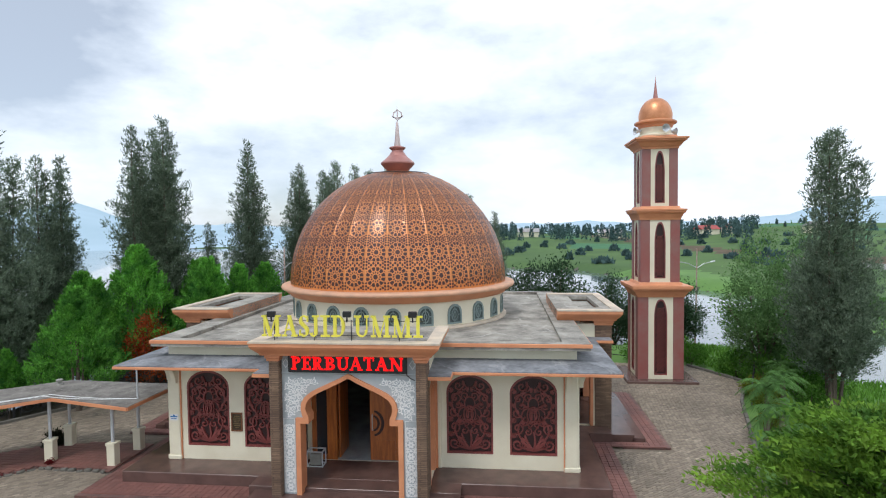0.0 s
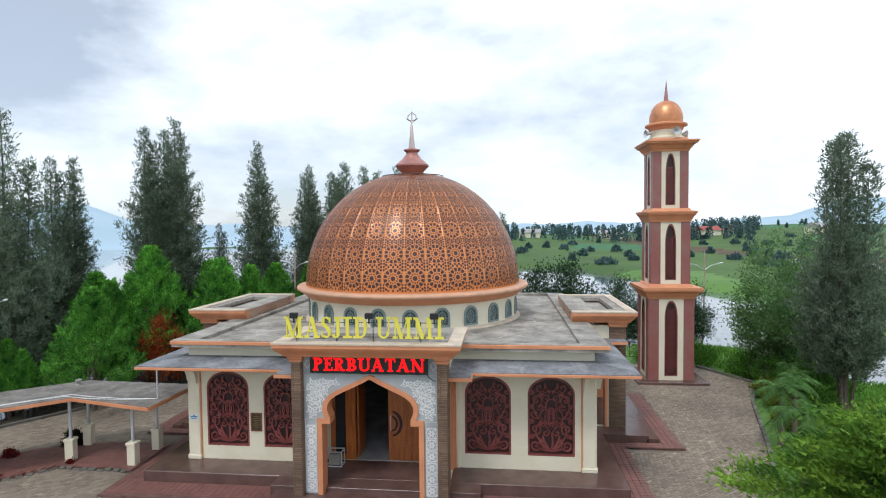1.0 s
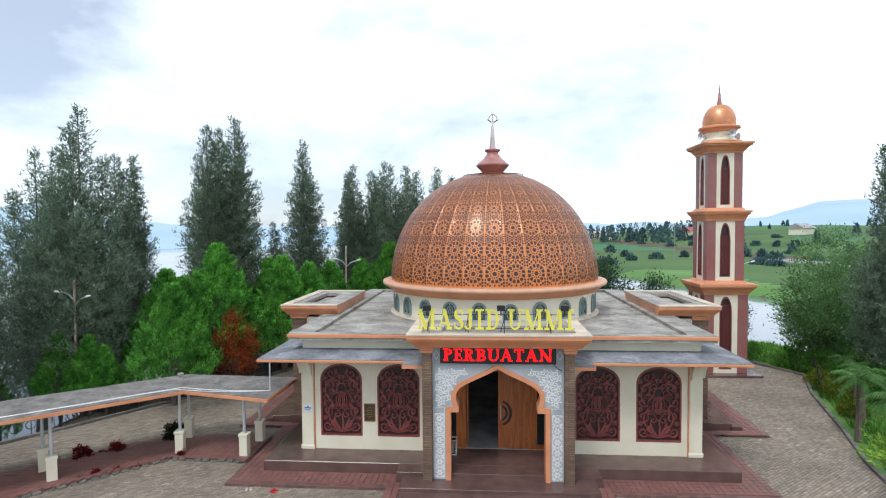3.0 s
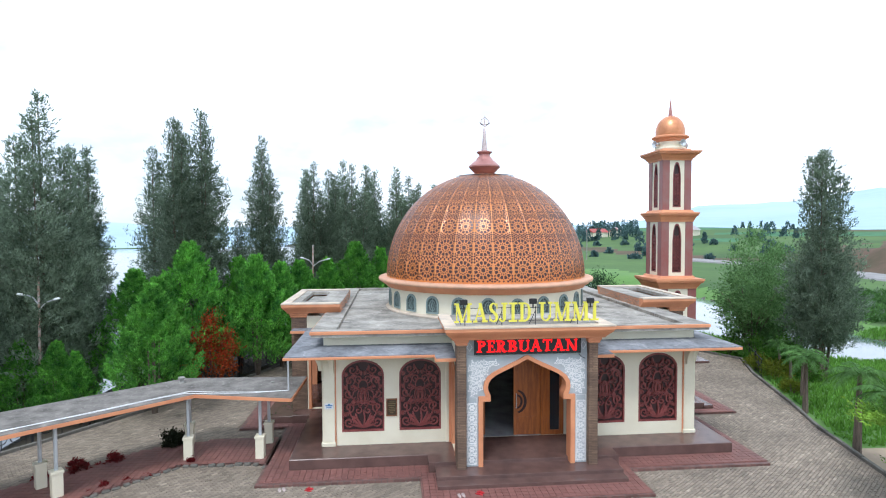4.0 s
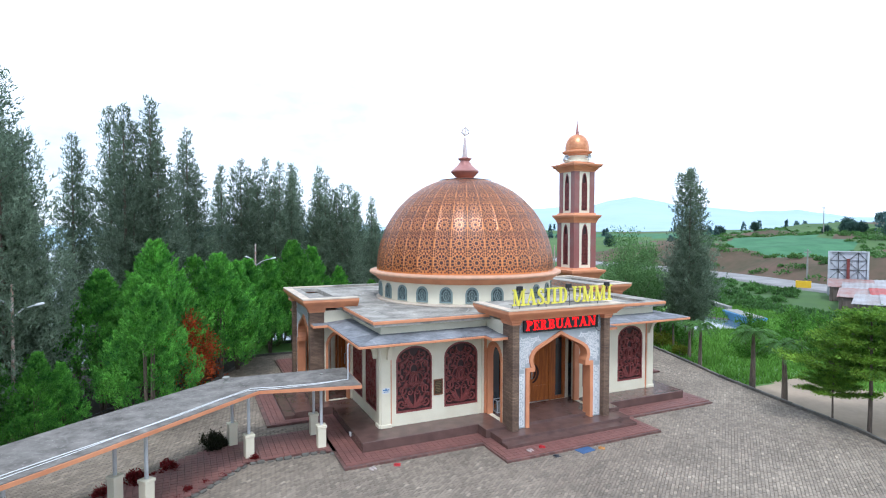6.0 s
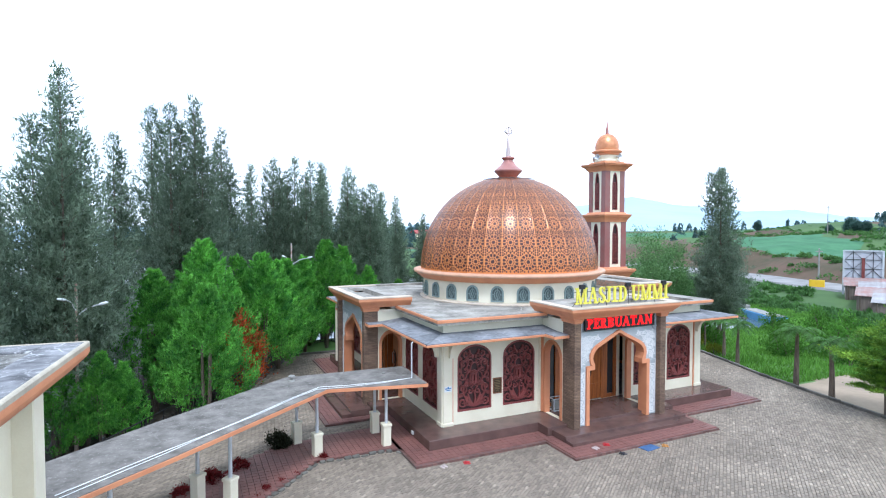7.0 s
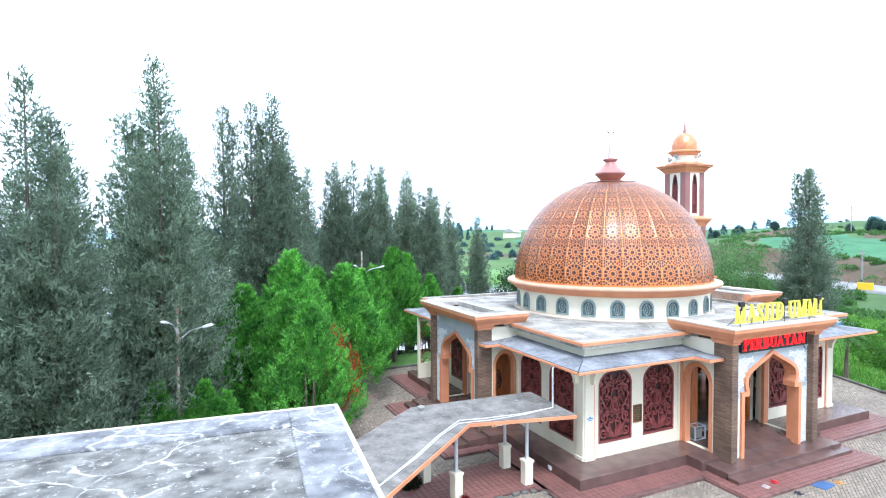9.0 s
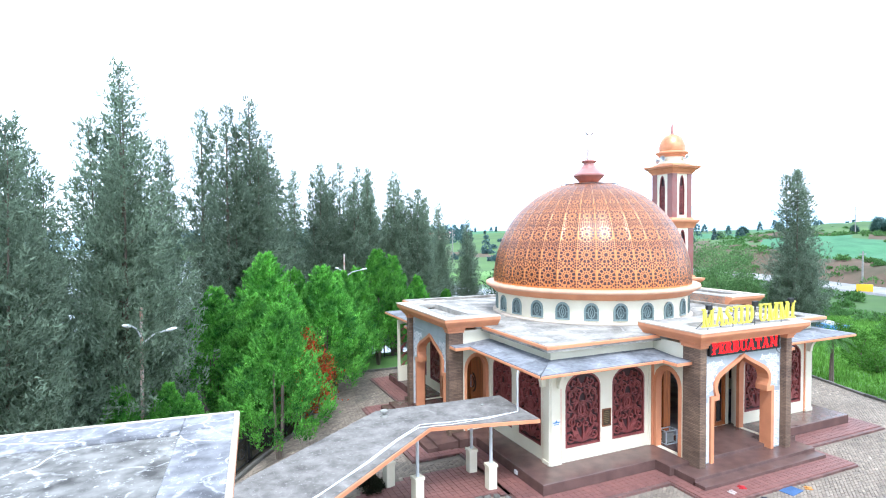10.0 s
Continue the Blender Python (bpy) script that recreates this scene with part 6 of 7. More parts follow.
def make_casuarina(seed, tall, wide, stems=4, sprays=150, bare=0.06, dense=0.70):
    """A tall feathery she-oak: upright stems close together, thick with fine sprays below and airy towards the tips."""
    rng = np.random.default_rng(seed)
    root = thing("casuarina", "tall dark feathery casuarina tree by the lake", "tree", "lakeside casuarinas")
    C, D = [], []
    for k in range(stems):
        turn = seed * 1.3 + k * 2.39996
        away = 0.0 if k == 0 else wide * rng.uniform(0.20, 0.34)
        top = tall * (1.0 if k == 0 else rng.uniform(0.84, 0.99))
        foot = np.array([away * 0.25 * math.cos(turn), away * 0.25 * math.sin(turn), -0.3])
        tip = np.array([away * math.cos(turn), away * math.sin(turn), top])
        mid = np.array([away * 0.8 * math.cos(turn), away * 0.8 * math.sin(turn), top * 0.42])
        part("trunk", tube([tuple(foot * (1 - u) ** 2 + mid * 2 * u * (1 - u) + tip * u * u) for u in np.linspace(0, 1, 9)], 0.17 if k == 0 else 0.09, 6, 0.012), BARK, root)
        reach = wide * (0.86 if k == 0 else 0.74)
        for i in range(sprays):
            h = bare + (0.995 - bare) * ((i + rng.uniform(0, 1)) / sprays) ** 0.92
            u = (h * top + 0.3) / (top + 0.3)
            p = foot * (1 - u) ** 2 + mid * 2 * u * (1 - u) + tip * u * u
            thick = 1 - float(sstep(dense - 0.12, dense + 0.28, h))
            r = reach * min(1.0, 0.62 + 2.4 * (h - bare)) * (1.0 - h) ** 0.66 + 0.10
            r *= (0.74 + 0.26 * thick) * (1 + 0.12 * math.sin(17 * h + turn))
            a = i * 2.39996 + rng.uniform(-0.5, 0.5)
            rise = rng.uniform(0.35, 0.85)
            le = r * (rng.uniform(0.6, 1.0) if i % 6 else rng.uniform(1.0, 1.22))
            out = np.array([math.cos(a), math.sin(a), rise])
            end = p + out * le
            if i % 24 == 5:
                part("limb", tube([tuple(p), tuple(p + out * le * 0.5 - np.array([0, 0, 0.06 * le])), tuple(end)], 0.022, 4, 0.005), BARK, root)
            for q in np.linspace(0.25, 1.0, 3 + int(2.6 * le)):
                c = p + out * le * q - np.array([0, 0, 0.10 * le * math.sin(math.pi * q)]) + rng.normal(0, 0.09 * le, 3)
                d = out * 0.8 + rng.normal(0, 0.55, 3) + np.array([0, 0, 0.4])
                size = rng.uniform(0.28, 0.6) * (0.55 + 0.45 * thick)
                plumes(rng, c, c + d / np.linalg.norm(d) * size, int(8 + 12 * thick), 0.07 + 0.055 * thick, C, D)
    C, D = np.concatenate(C), np.concatenate(D)
    V, F = leaf_cloud(rng, C, D, 0.175, 0.056, 0.55)
    np_mesh("crown", V, F, PINE, root)
    return root


def make_cypress(seed, tall, wide):
    """A dense bright conifer: a pointed cone of upswept sprays with dark gaps between them, on a few bare stems."""
    rng = np.random.default_rng(seed)
    root = thing("conifer", "dense bright green conifer with upswept sprays", "tree", "green conifers")
    for a in (0.4, 2.1, 3.9, 5.3):
        part("stem", tube([(0, 0, -0.3), (0.2 * math.cos(a), 0.2 * math.sin(a), tall * 0.22), (0.25 * math.cos(a), 0.25 * math.sin(a), tall * 0.55)], 0.075, 6, 0.03), BARK, root)
    C, D = [], []
    count = 250
    for i in range(count):
        h = 0.20 + 0.78 * ((i + 0.5) / count) ** 0.9
        prof = min(1.0, 0.62 + 2.6 * (h - 0.20)) * max(0.0, (1.0 - h) / 0.72) ** 0.95
        a = i * 2.39996 + rng.uniform(-0.35, 0.35)
        r = wide * prof * (rng.uniform(0.86, 1.1) if i % 4 else rng.uniform(0.35, 0.7))
        out = np.array([math.cos(a), math.sin(a), 0.0])
        le = (0.5 + 0.5 * prof) * rng.uniform(0.75, 1.2)
        axis = out * rng.uniform(0.35, 0.7) + np.array([0, 0, 1.0]) + rng.normal(0, 0.12, 3)
        axis /= np.linalg.norm(axis)
        c = out * r + np.array([0, 0, tall * h * 0.93]) - axis * le * 0.4
        m = 105
        t = rng.uniform(0, 1, m) ** 0.8
        fat = 0.30 * le * np.sin(np.pi * (0.16 + 0.80 * t))[:, None]
        side = np.cross(axis, out)
        off = rng.normal(0, 0.42, (m, 1)) * side + rng.normal(0, 0.20, (m, 1)) * out + rng.normal(0, 0.15, (m, 3))
        C.append(c + t[:, None] * axis * le + off * fat * 1.5)
        D.append(np.tile(axis * 1.3, (m, 1)) + off * 0.8)
    C, D = np.concatenate(C), np.concatenate(D)
    V, F = leaf_cloud(rng, C, D, 0.125, 0.06, 0.4)
    np_mesh("crown", V, F, CYPRESS, root)
    return root


def make_bush(name, seed, tall, wide, material, label, count=26, per=70, leaf=(0.14, 0.07), stem=0.05, puff=0.16, group="", category="shrub", ragged=0.0):
    """A loose round bush or small crown of leafy clumps."""
    rng = np.random.default_rng(seed)
    root = thing(name, label, category, group)
    C, D, st = [], [], []
    for i in range(count):
        d = rng.normal(0, 1, 3)
        d[2] = abs(d[2]) * 0.9
        d /= np.linalg.norm(d)
        c = np.array([d[0] * wide, d[1] * wide, tall * 0.35 + d[2] * tall * 0.6]) * rng.uniform(0.6 - ragged, 1.0 + 0.6 * ragged)
        if i % 4 == 0:
            st.append(tube([(0, 0, -0.15), tuple(c * np.array([0.4, 0.4, 0.6])), tuple(c)], stem, 5, stem * 0.3))
        m = per
        C.append(c + rng.normal(0, puff, (m, 3)) * (wide + tall) * 0.5)
        D.append(np.tile(d, (m, 1)) + np.array([0, 0, 0.3]))
    C, D = np.concatenate(C), np.concatenate(D)
    C[:, 2] = np.maximum(C[:, 2], 0.02)
    V, F = leaf_cloud(rng, C, D, leaf[0], leaf[1], 0.7)
    for bm in st:
        part("stem", bm, BARK, root)
    np_mesh("crown", V, F, material, root)
    return root


def make_umbrella(seed, tall, wide):
    """A small tree with flat leafy tiers on level boughs."""
    rng = np.random.default_rng(seed)
    root = thing("umbrella_tree", "small tree with flat tiers of fresh green leaves", "tree", "forecourt trees")
    parts = [tube([(0, 0, -0.3), (0.06, 0.02, tall * 0.5), (0.0, 0.05, tall)], 0.10, 8, 0.03)]
    C, D = [], []
    for k, h in enumerate((0.50, 0.62, 0.74, 0.86, 0.97)):
        n = 9 - k
        for i in range(n):
            a = 2 * math.pi * i / n + k * 0.7 + rng.uniform(-0.3, 0.3)
            le = wide * (1.05 - 0.16 * k) * rng.uniform(0.55, 1.05)
            end = (math.cos(a) * le, math.sin(a) * le, tall * h + 0.22 * le)
            parts.append(tube([(0, 0, tall * h - 0.1), (end[0] * 0.5, end[1] * 0.5, tall * h + 0.16 * le), end], 0.035, 5, 0.01))
            for t in (0.35, 0.6, 0.85, 1.0):
                m = 210
                c = np.array([end[0] * t, end[1] * t, tall * h + 0.24 * le * t])
                C.append(c + rng.normal(0, 1, (m, 3)) * np.array([0.25, 0.25, 0.055]) * wide * 0.42)
                D.append(np.tile(np.array([math.cos(a), math.sin(a), 0.5]), (m, 1)))
    C, D = np.concatenate(C), np.concatenate(D)
    V, F = leaf_cloud(rng, C, D, 0.13, 0.075, 0.6)
    for i, bm in enumerate(parts):
        part("bough" if i else "trunk", bm, BARK, root)
    np_mesh("crown", V, F, LIGHT_LEAF, root)
    return root


def make_palm(seed, tall, size):
    """A young palm: ringed trunk and arching fronds with leaflets."""
    rng = np.random.default_rng(seed)
    root = thing("palm", "young palm with arching fronds beside the paving", "palm", "young palms")
    part("trunk", tube([(0, 0, -0.3), (0.03, 0, tall * 0.5), (0.1, 0.05, tall)], 0.16, 8, 0.07), BARK, root)
    for i in range(13):
        a = i * 2.4
        up = 0.3 + 0.8 * (i / 13)
        rib, V, F = [], [], []
        for k in range(9):
            t = k / 8
            rib.append(Vector((math.cos(a) * size * t, math.sin(a) * size * t, size * (up * t - 0.95 * t * t))))
        side = Vector((-math.sin(a), math.cos(a), 0))
        for k in range(1, 33):
            t = k / 33 * 8
            p = rib[int(t)].lerp(rib[min(8, int(t) + 1)], t - int(t))
            d = (rib[min(8, int(t) + 1)] - rib[int(t)]).normalized()
            for sg in (-1, 1):
                le = size * 0.34 * math.sin(math.pi * (0.12 + 0.86 * k / 33))
                tip = p + side * sg * le * 0.85 + d * le * 0.5 + Vector((0, 0, -le * rng.uniform(0.25, 0.6)))
                q = len(V)
                V += [p - d * 0.025, p + d * 0.025, tip]
                F.append((q, q + 1, q + 2))
        bm = tube(rib, 0.02, 4, 0.006)
        me = bpy.data.meshes.new("f")
        me.from_pydata([tuple(v) for v in V], [], F)
        bm.from_mesh(me)
        bpy.data.meshes.remove(me)
        part("frond", bm, PALM, root).location = (0.1, 0.05, tall)
    return root


def plant(kind, rows):
    """Set copies of one plant: (x, y, size, turn)."""
    for i, (x, y, s, turn) in enumerate(rows):
        z = float(height(np.array(x), np.array(y))) - 0.03
        m = pose(x, y, max(z, -1.3), 0, 0, turn) @ Matrix.Diagonal((s, s, s, 1))
        if i == 0:
            kind.matrix_basis = m
        else:
            o = copy_thing(kind, pose(x, y, max(z, -1.3), 0, 0, turn))
            o.scale = (s, s, s)


c1, c2, c3 = make_casuarina(1, 14.8, 3.2, 4, 165), make_casuarina(2, 14.8, 2.7, 3, 175), make_casuarina(3, 14.8, 2.0, 2, 185)
plant(c1, [(-19.95, 6.45, 1.0, 70), (-22.7, 2.4, 0.92, 200), (-8.2, 23.7, 0.94, 0), (-3.1, 25.7, 0.92, 130), (-23.2, 7.6, 0.92, 222), (-7.4, 21.8, 0.88, 15)])
c4 = make_casuarina(4, 12.7, 2.85, 4, 200, 0.15, 0.42)
plant(c4, [(19.4, 8.9, 1.0, 140)])
plant(c2, [(-15.2, 13.0, 1.01, 20), (-13.5, 20.3, 0.99, 50), (-10.1, 21.3, 0.88, 90), (-5.8, 24.8, 0.94, 180), (-0.9, 26.8, 0.88, 260), (-4.1, 23.8, 0.93, 30), (-2.4, 23.4, 0.84, 75), (1.8, 29.0, 0.82, 15), (3.9, 27.6, 0.72, 5)])
plant(c3, [(-19.2, 16.2, 0.92, 40), (-17.3, 15.2, 1.0, 0), (-16.3, 11.8, 0.97, 10), (-20.7, 10.1, 0.90, 60), (-20.8, 11.9, 0.92, 300), (-11.2, 24.8, 0.94, 120), (0.3, 28.4, 0.84, 200), (-9.4, 24.4, 0.92, 20), (-14.0, 15.6, 0.60, 33), (-19.6, 9.0, 0.55, 80), (-22.3, 8.6, 0.62, 200), (-6.4, 22.9, 0.9, 80)])
g1, g2 = make_cypress(11, 6.8, 2.2), make_cypress(12, 6.8, 1.85)
plant(g1, [(-15.0, 5.7, 0.93, 0), (-14.9, 10.0, 1.2, 80), (-12.0, 11.9, 1.08, 160), (-7.0, 18.8, 1.16, 40), (-10.2, 15.4, 1.0, 300), (-17.0, 8.6, 1.0, 250), (-22.6, 2.4, 0.5, 20)])
plant(g2, [(-15.6, 7.8, 0.95, 20), (-8.7, 17.6, 1.0, 90), (-5.3, 20.9, 1.08, 150), (0.1, 23.8, 0.8, 200), (-18.6, 4.9, 0.58, 260), (-20.0, 4.8, 0.66, 310), (-13.2, 12.9, 1.05, 40), (-3.0, 22.0, 0.85, 75), (-17.9, 5.0, 0.5, 140), (-23.6, 0.6, 0.55, 30), (-21.6, 3.2, 0.5, 100), (-11.0, 13.6, 1.0, 220), (-19.2, 5.9, 0.55, 15)])
u1 = make_umbrella(21, 5.1, 2.75)
plant(u1, [(11.3, -7.1, 0.95, 0), (11.3, -5.7, 0.5, 140), (14.4, -8.6, 0.93, 60)])
p1 = make_palm(31, 3.0, 1.25)
plant(p1, [(12.6, -1.05, 1.0, 0), (12.0, -3.15, 0.95, 80), (14.1, 3.4, 0.85, 200), (15.6, 5.5, 0.75, 30), (16.9, 8.0, 0.62, 150), (17.6, 9.8, 0.6, 100)])
o1 = make_bush("orange_shrub", 41, 4.9, 1.15, ORANGE_LEAF, "tall shrub with orange-red leaves among green conifers", 44, 110, (0.14, 0.08), puff=0.085)
plant(o1, [(-13.45, 8.6, 0.9, 0)])
b1 = make_bush("shrub", 42, 1.3, 0.8, BROAD, "green leafy shrub beside the paving", 22, 70, group="garden shrubs")
plant(b1, [(18.2, 8.4, 0.9, 0), (18.6, 10.2, 1.4, 90), (18.0, 12.4, 1.2, 150), (17.4, 14.2, 1.3, 300), (15.6, 16.6, 1.1, 60), (12.6, 17.3, 0.9, 110), (9.6, 18.0, 1.2, 160), (20.4, 12.0, 1.6, 210), (19.5, 4.0, 1.1, 30), (21.5, 5.8, 1.3, 80), (22.8, 2.0, 1.2, 140), (25.5, 4.5, 1.7, 200), (27.0, 9.0, 1.3, 250), (30.0, 6.0, 1.8, 20), (33.0, 10.0, 1.6, 75), (24.0, -1.0, 1.5, 120), (28.0, -0.5, 1.8, 190), (35.0, 3.0, 2.0, 310), (31.5, 13.0, 1.2, 44)])
b2 = make_bush("shrub", 43, 1.1, 0.7, YELLOW_LEAF, "yellow-green leafy shrub beside the kerb", 22, 70, group="garden shrubs")
plant(b2, [(16.5, 8.6, 1.0, 0), (16.9, 10.6, 0.9, 100), (15.6, 6.2, 0.7, 200)])
b3 = make_bush("red_shrub", 44, 0.5, 0.34, RED_LEAF, "small dark red leafy shrub along the walkway", 14, 60, (0.1, 0.06), 0.015, group="red border shrubs")
plant(b3, [(-11.5, 0.0, 0.75, 0), (-10.37, -0.12, 0.45, 40), (-12.52, -0.95, 0.55, 80), (-13.0, -1.25, 0.6, 130), (-13.5, -1.6, 0.7, 160), (-13.85, -1.9, 0.55, 300), (-14.13, 0.42, 1.0, 240), (-15.1, -0.2, 1.1, 280), (-15.9, -0.9, 0.9, 60), (-14.6, 0.1, 0.6, 320)])
rb = make_bush("round_shrub", 48, 0.75, 0.42, leaf_mat("dark_olive_leaf", (0.045, 0.05, 0.028), (0.02, 0.024, 0.014)), "clipped round dark shrub beside the walkway path", 30, 110, (0.07, 0.045), 0.02, 0.11)
plant(rb, [(-12.7, 1.75, 1.1, 0)])
# The leaf green is paled and greyed to stand for haze.
b4 = make_bush("broad_tree", 45, 8.8, 2.0, leaf_mat("haze_greyed_leaf", (0.17, 0.30, 0.11), (0.085, 0.17, 0.06)), "loose light green tree by the pond", 90, 170, (0.19, 0.10), 0.09, 0.075, category="tree", ragged=0.3)
plant(b4, [(18.3, 13.3, 0.88, 0), (25.5, 21.8, 1.0, 60), (20.8, 15.0, 0.8, 200)])
b5 = make_bush("dark_tree", 46, 6.4, 2.4, leaf_mat("dark_broad_leaf", (0.055, 0.105, 0.05), (0.028, 0.058, 0.028)), "dark broad-leaved tree behind the mosque", 100, 130, (0.20, 0.12), 0.1, 0.10, category="tree", ragged=0.2)
plant(b5, [(8.6, 24.5, 1.0, 0), (12.8, 25.5, 0.8, 100), (16.6, 22.0, 0.66, 200), (6.2, 25.6, 0.9, 33)])


# Ridge trees: leaves tinted blue-green to imitate haze at that range.
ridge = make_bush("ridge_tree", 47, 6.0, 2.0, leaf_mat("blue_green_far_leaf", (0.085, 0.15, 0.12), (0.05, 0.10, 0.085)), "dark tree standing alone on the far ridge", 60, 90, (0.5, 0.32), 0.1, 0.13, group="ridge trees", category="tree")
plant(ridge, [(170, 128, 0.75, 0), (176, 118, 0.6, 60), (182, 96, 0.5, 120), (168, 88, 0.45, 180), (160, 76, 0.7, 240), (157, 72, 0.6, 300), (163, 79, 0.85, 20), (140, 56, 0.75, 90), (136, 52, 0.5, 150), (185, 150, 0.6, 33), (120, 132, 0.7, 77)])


def sword_plant(x, y):
    """A rosette of long stiff pale leaves."""
    root = thing("sword_leaf_plant", "pale green rosette plant with long stiff leaves on the lawn", "plant")
    rng = np.random.default_rng(51)
    for i in range(26):
        a, up = i * 2.4, rng.uniform(0.5, 1.4)
        le = rng.uniform(0.8, 1.2)
        d = Vector((math.cos(a), math.sin(a), up)).normalized()
        side = Vector((-math.sin(a), math.cos(a), 0)) * 0.05
        mid, tip = d * le * 0.55, d * le + Vector((0, 0, -0.25 * le))
        raw("leaf", [tuple(side * -1), tuple(side), tuple(mid + side * 1.2), tuple(mid - side * 1.2), tuple(tip)], [(0, 1, 2, 3), (3, 2, 4)], PALE_LEAF, root)
    root.matrix_basis = pose(x, y, gz(x, y))


sword_plant(-7.9, 20.0)


def far_woods():
    """Distant tree lines on the fields."""
    rng = np.random.default_rng(5)
    C, D = [], []
    for k in range(900):
        az = rng.uniform(-9, 75)
        r = rng.uniform(150, 520) if az > 25 else rng.uniform(260, 560)
        low = k % 18 == 0
        if low:
            az, r = rng.uniform(2, 40), (128, 150, 178, 215, 265)[k // 18 % 5] + rng.normal(0, 2.5)
            r += 14 * math.sin(az * 0.35)
        x, y = r * math.sin(radians(az)), r * math.cos(radians(az))
        if land(np.array(x), np.array(y)) < 2 or (not low and az > 25 and rng.uniform() > 0.10):
            continue
        z = float(height(np.array(x), np.array(y)))
        h = rng.uniform(3.5, 9) * (1.0 if az < 25 else 0.7)
        w = h * rng.uniform(0.16, 0.42)
        if low:
            h, w = rng.uniform(0.6, 1.8), rng.uniform(0.8, 2.2)
        m = 110
        t = rng.uniform(0, 1, m)
        rad = w * (1 - 0.75 * t)
        a = rng.uniform(0, 6.283, m)
        C.append(np.stack([x + rad * np.cos(a), y + rad * np.sin(a), z + h * t], 1))
        D.append(np.tile(np.array([0, 0, 1.0]), (m, 1)))
    C, D = np.concatenate(C), np.concatenate(D)
    V, F = leaf_cloud(rng, C, D, 1.1, 0.8, 0.6)
    # Distance haze is put into the leaf colour as a bluish, paler tint.
    return tagged(np_mesh("far_woods", V, F, leaf_mat("haze_tinted_tree_leaf", (0.11, 0.18, 0.17), (0.075, 0.135, 0.135))), "distant belts of trees across the fields", "woods", kind="stuff")


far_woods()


def grass_blades():
    """Long grass on the bank beside the forecourt."""
    rng = np.random.default_rng(6)
    n = 60000
    x, y = rng.uniform(12, 46, n), rng.uniform(-4, 26, n)
    edge = np.interp(y, [-4, 1, 4, 9, 12.4, 16, 26], [12.2, 13.2, 14.3, 15.9, 17.3, 16.5, 12])
    keepers = (x > edge + 0.2) & (land(x, y) > 0.4) & ~((y < -0.5) & (x < 18))
    x, y = x[keepers], y[keepers]
    z = height(x, y)
    C = np.stack([x, y, z], 1)
    clump = 0.5 + 0.9 * (0.5 + 0.5 * np.sin(x * 1.3) * np.sin(y * 1.7 + 1))
    V, F = leaf_cloud(rng, C, np.tile(np.array([0, 0, 1.0]), (len(C), 1)), 0.34, 0.10, 0.35)
    V = V.reshape(-1, 3, 3)
    V[:, 2, 2] = V[:, 0, 2] + (V[:, 2, 2] - V[:, 0, 2]) * clump
    return tagged(np_mesh("grass", V.reshape(-1, 3), F, leaf_mat("long_grass", (0.19, 0.38, 0.07), (0.10, 0.23, 0.035), 0.15)), "long fresh green grass on the bank", "grass", kind="stuff")


grass_blades()


def hill_bushes():
    """Rough scrub on the far bank and the hillside."""
    rng = np.random.default_rng(15)
    C, D = [], []
    for k in range(2600):
        if k < 1100:
            x, y = rng.uniform(36, 72), rng.uniform(-18, 44)
        else:
            x, y = rng.uniform(68, 150 if k % 2 else 210), rng.uniform(-30, 130)
        if (k >= 1100 and (y > 0.8 * x or 51.5 < math.degrees(math.atan2(x + 11.7, y + 20)) < 60.5 and 17 < x - float(np.interp(y, ROAD_Y, ROAD_X)) < 58)) or land(np.array(x), np.array(y)) < 1.5 or -7.5 < x - float(np.interp(y, ROAD_Y, ROAD_X)) < 5 or (48.5 < x < 63 and 7 < y < 24) or (35 < x < 43 and 14 < y < 27):
            continue
        z = gz(x, y)
        s = rng.uniform(0.25, 0.95) * (1.0 if x < 72 else 1.35)
        m = 84
        d = rng.normal(0, 1, (m, 3))
        d[:, 2] = np.abs(d[:, 2])
        d /= np.linalg.norm(d, axis=1)[:, None]
        C.append(np.array([x, y, z]) + d * np.array([1.3, 1.3, 0.8]) * s * rng.uniform(0.6, 1, (m, 1)))
        D.append(d + np.array([0, 0, 0.4]))
    C, D = np.concatenate(C), np.concatenate(D)
    V, F = leaf_cloud(rng, C, D, 0.38, 0.27, 0.6)
    return tagged(np_mesh("scrub", V, F, leaf_mat("scrub_leaf", (0.115, 0.235, 0.065), (0.06, 0.13, 0.042))), "rough green scrub over the far bank and hillside", "scrub", kind="stuff")


hill_bushes()

# ---- paving blocks and tiles ----
def inside(poly, x, y):
    """Which points lie in the outline."""
    res = np.zeros(x.shape, bool)
    px, py = np.array(poly).T
    j = len(poly) - 1
    for i in range(len(poly)):
        c = ((py[i] > y) != (py[j] > y)) & (x < (px[j] - px[i]) * (y - py[i]) / (py[j] - py[i] + 1e-12) + px[i])
        res ^= c
        j = i
    return res


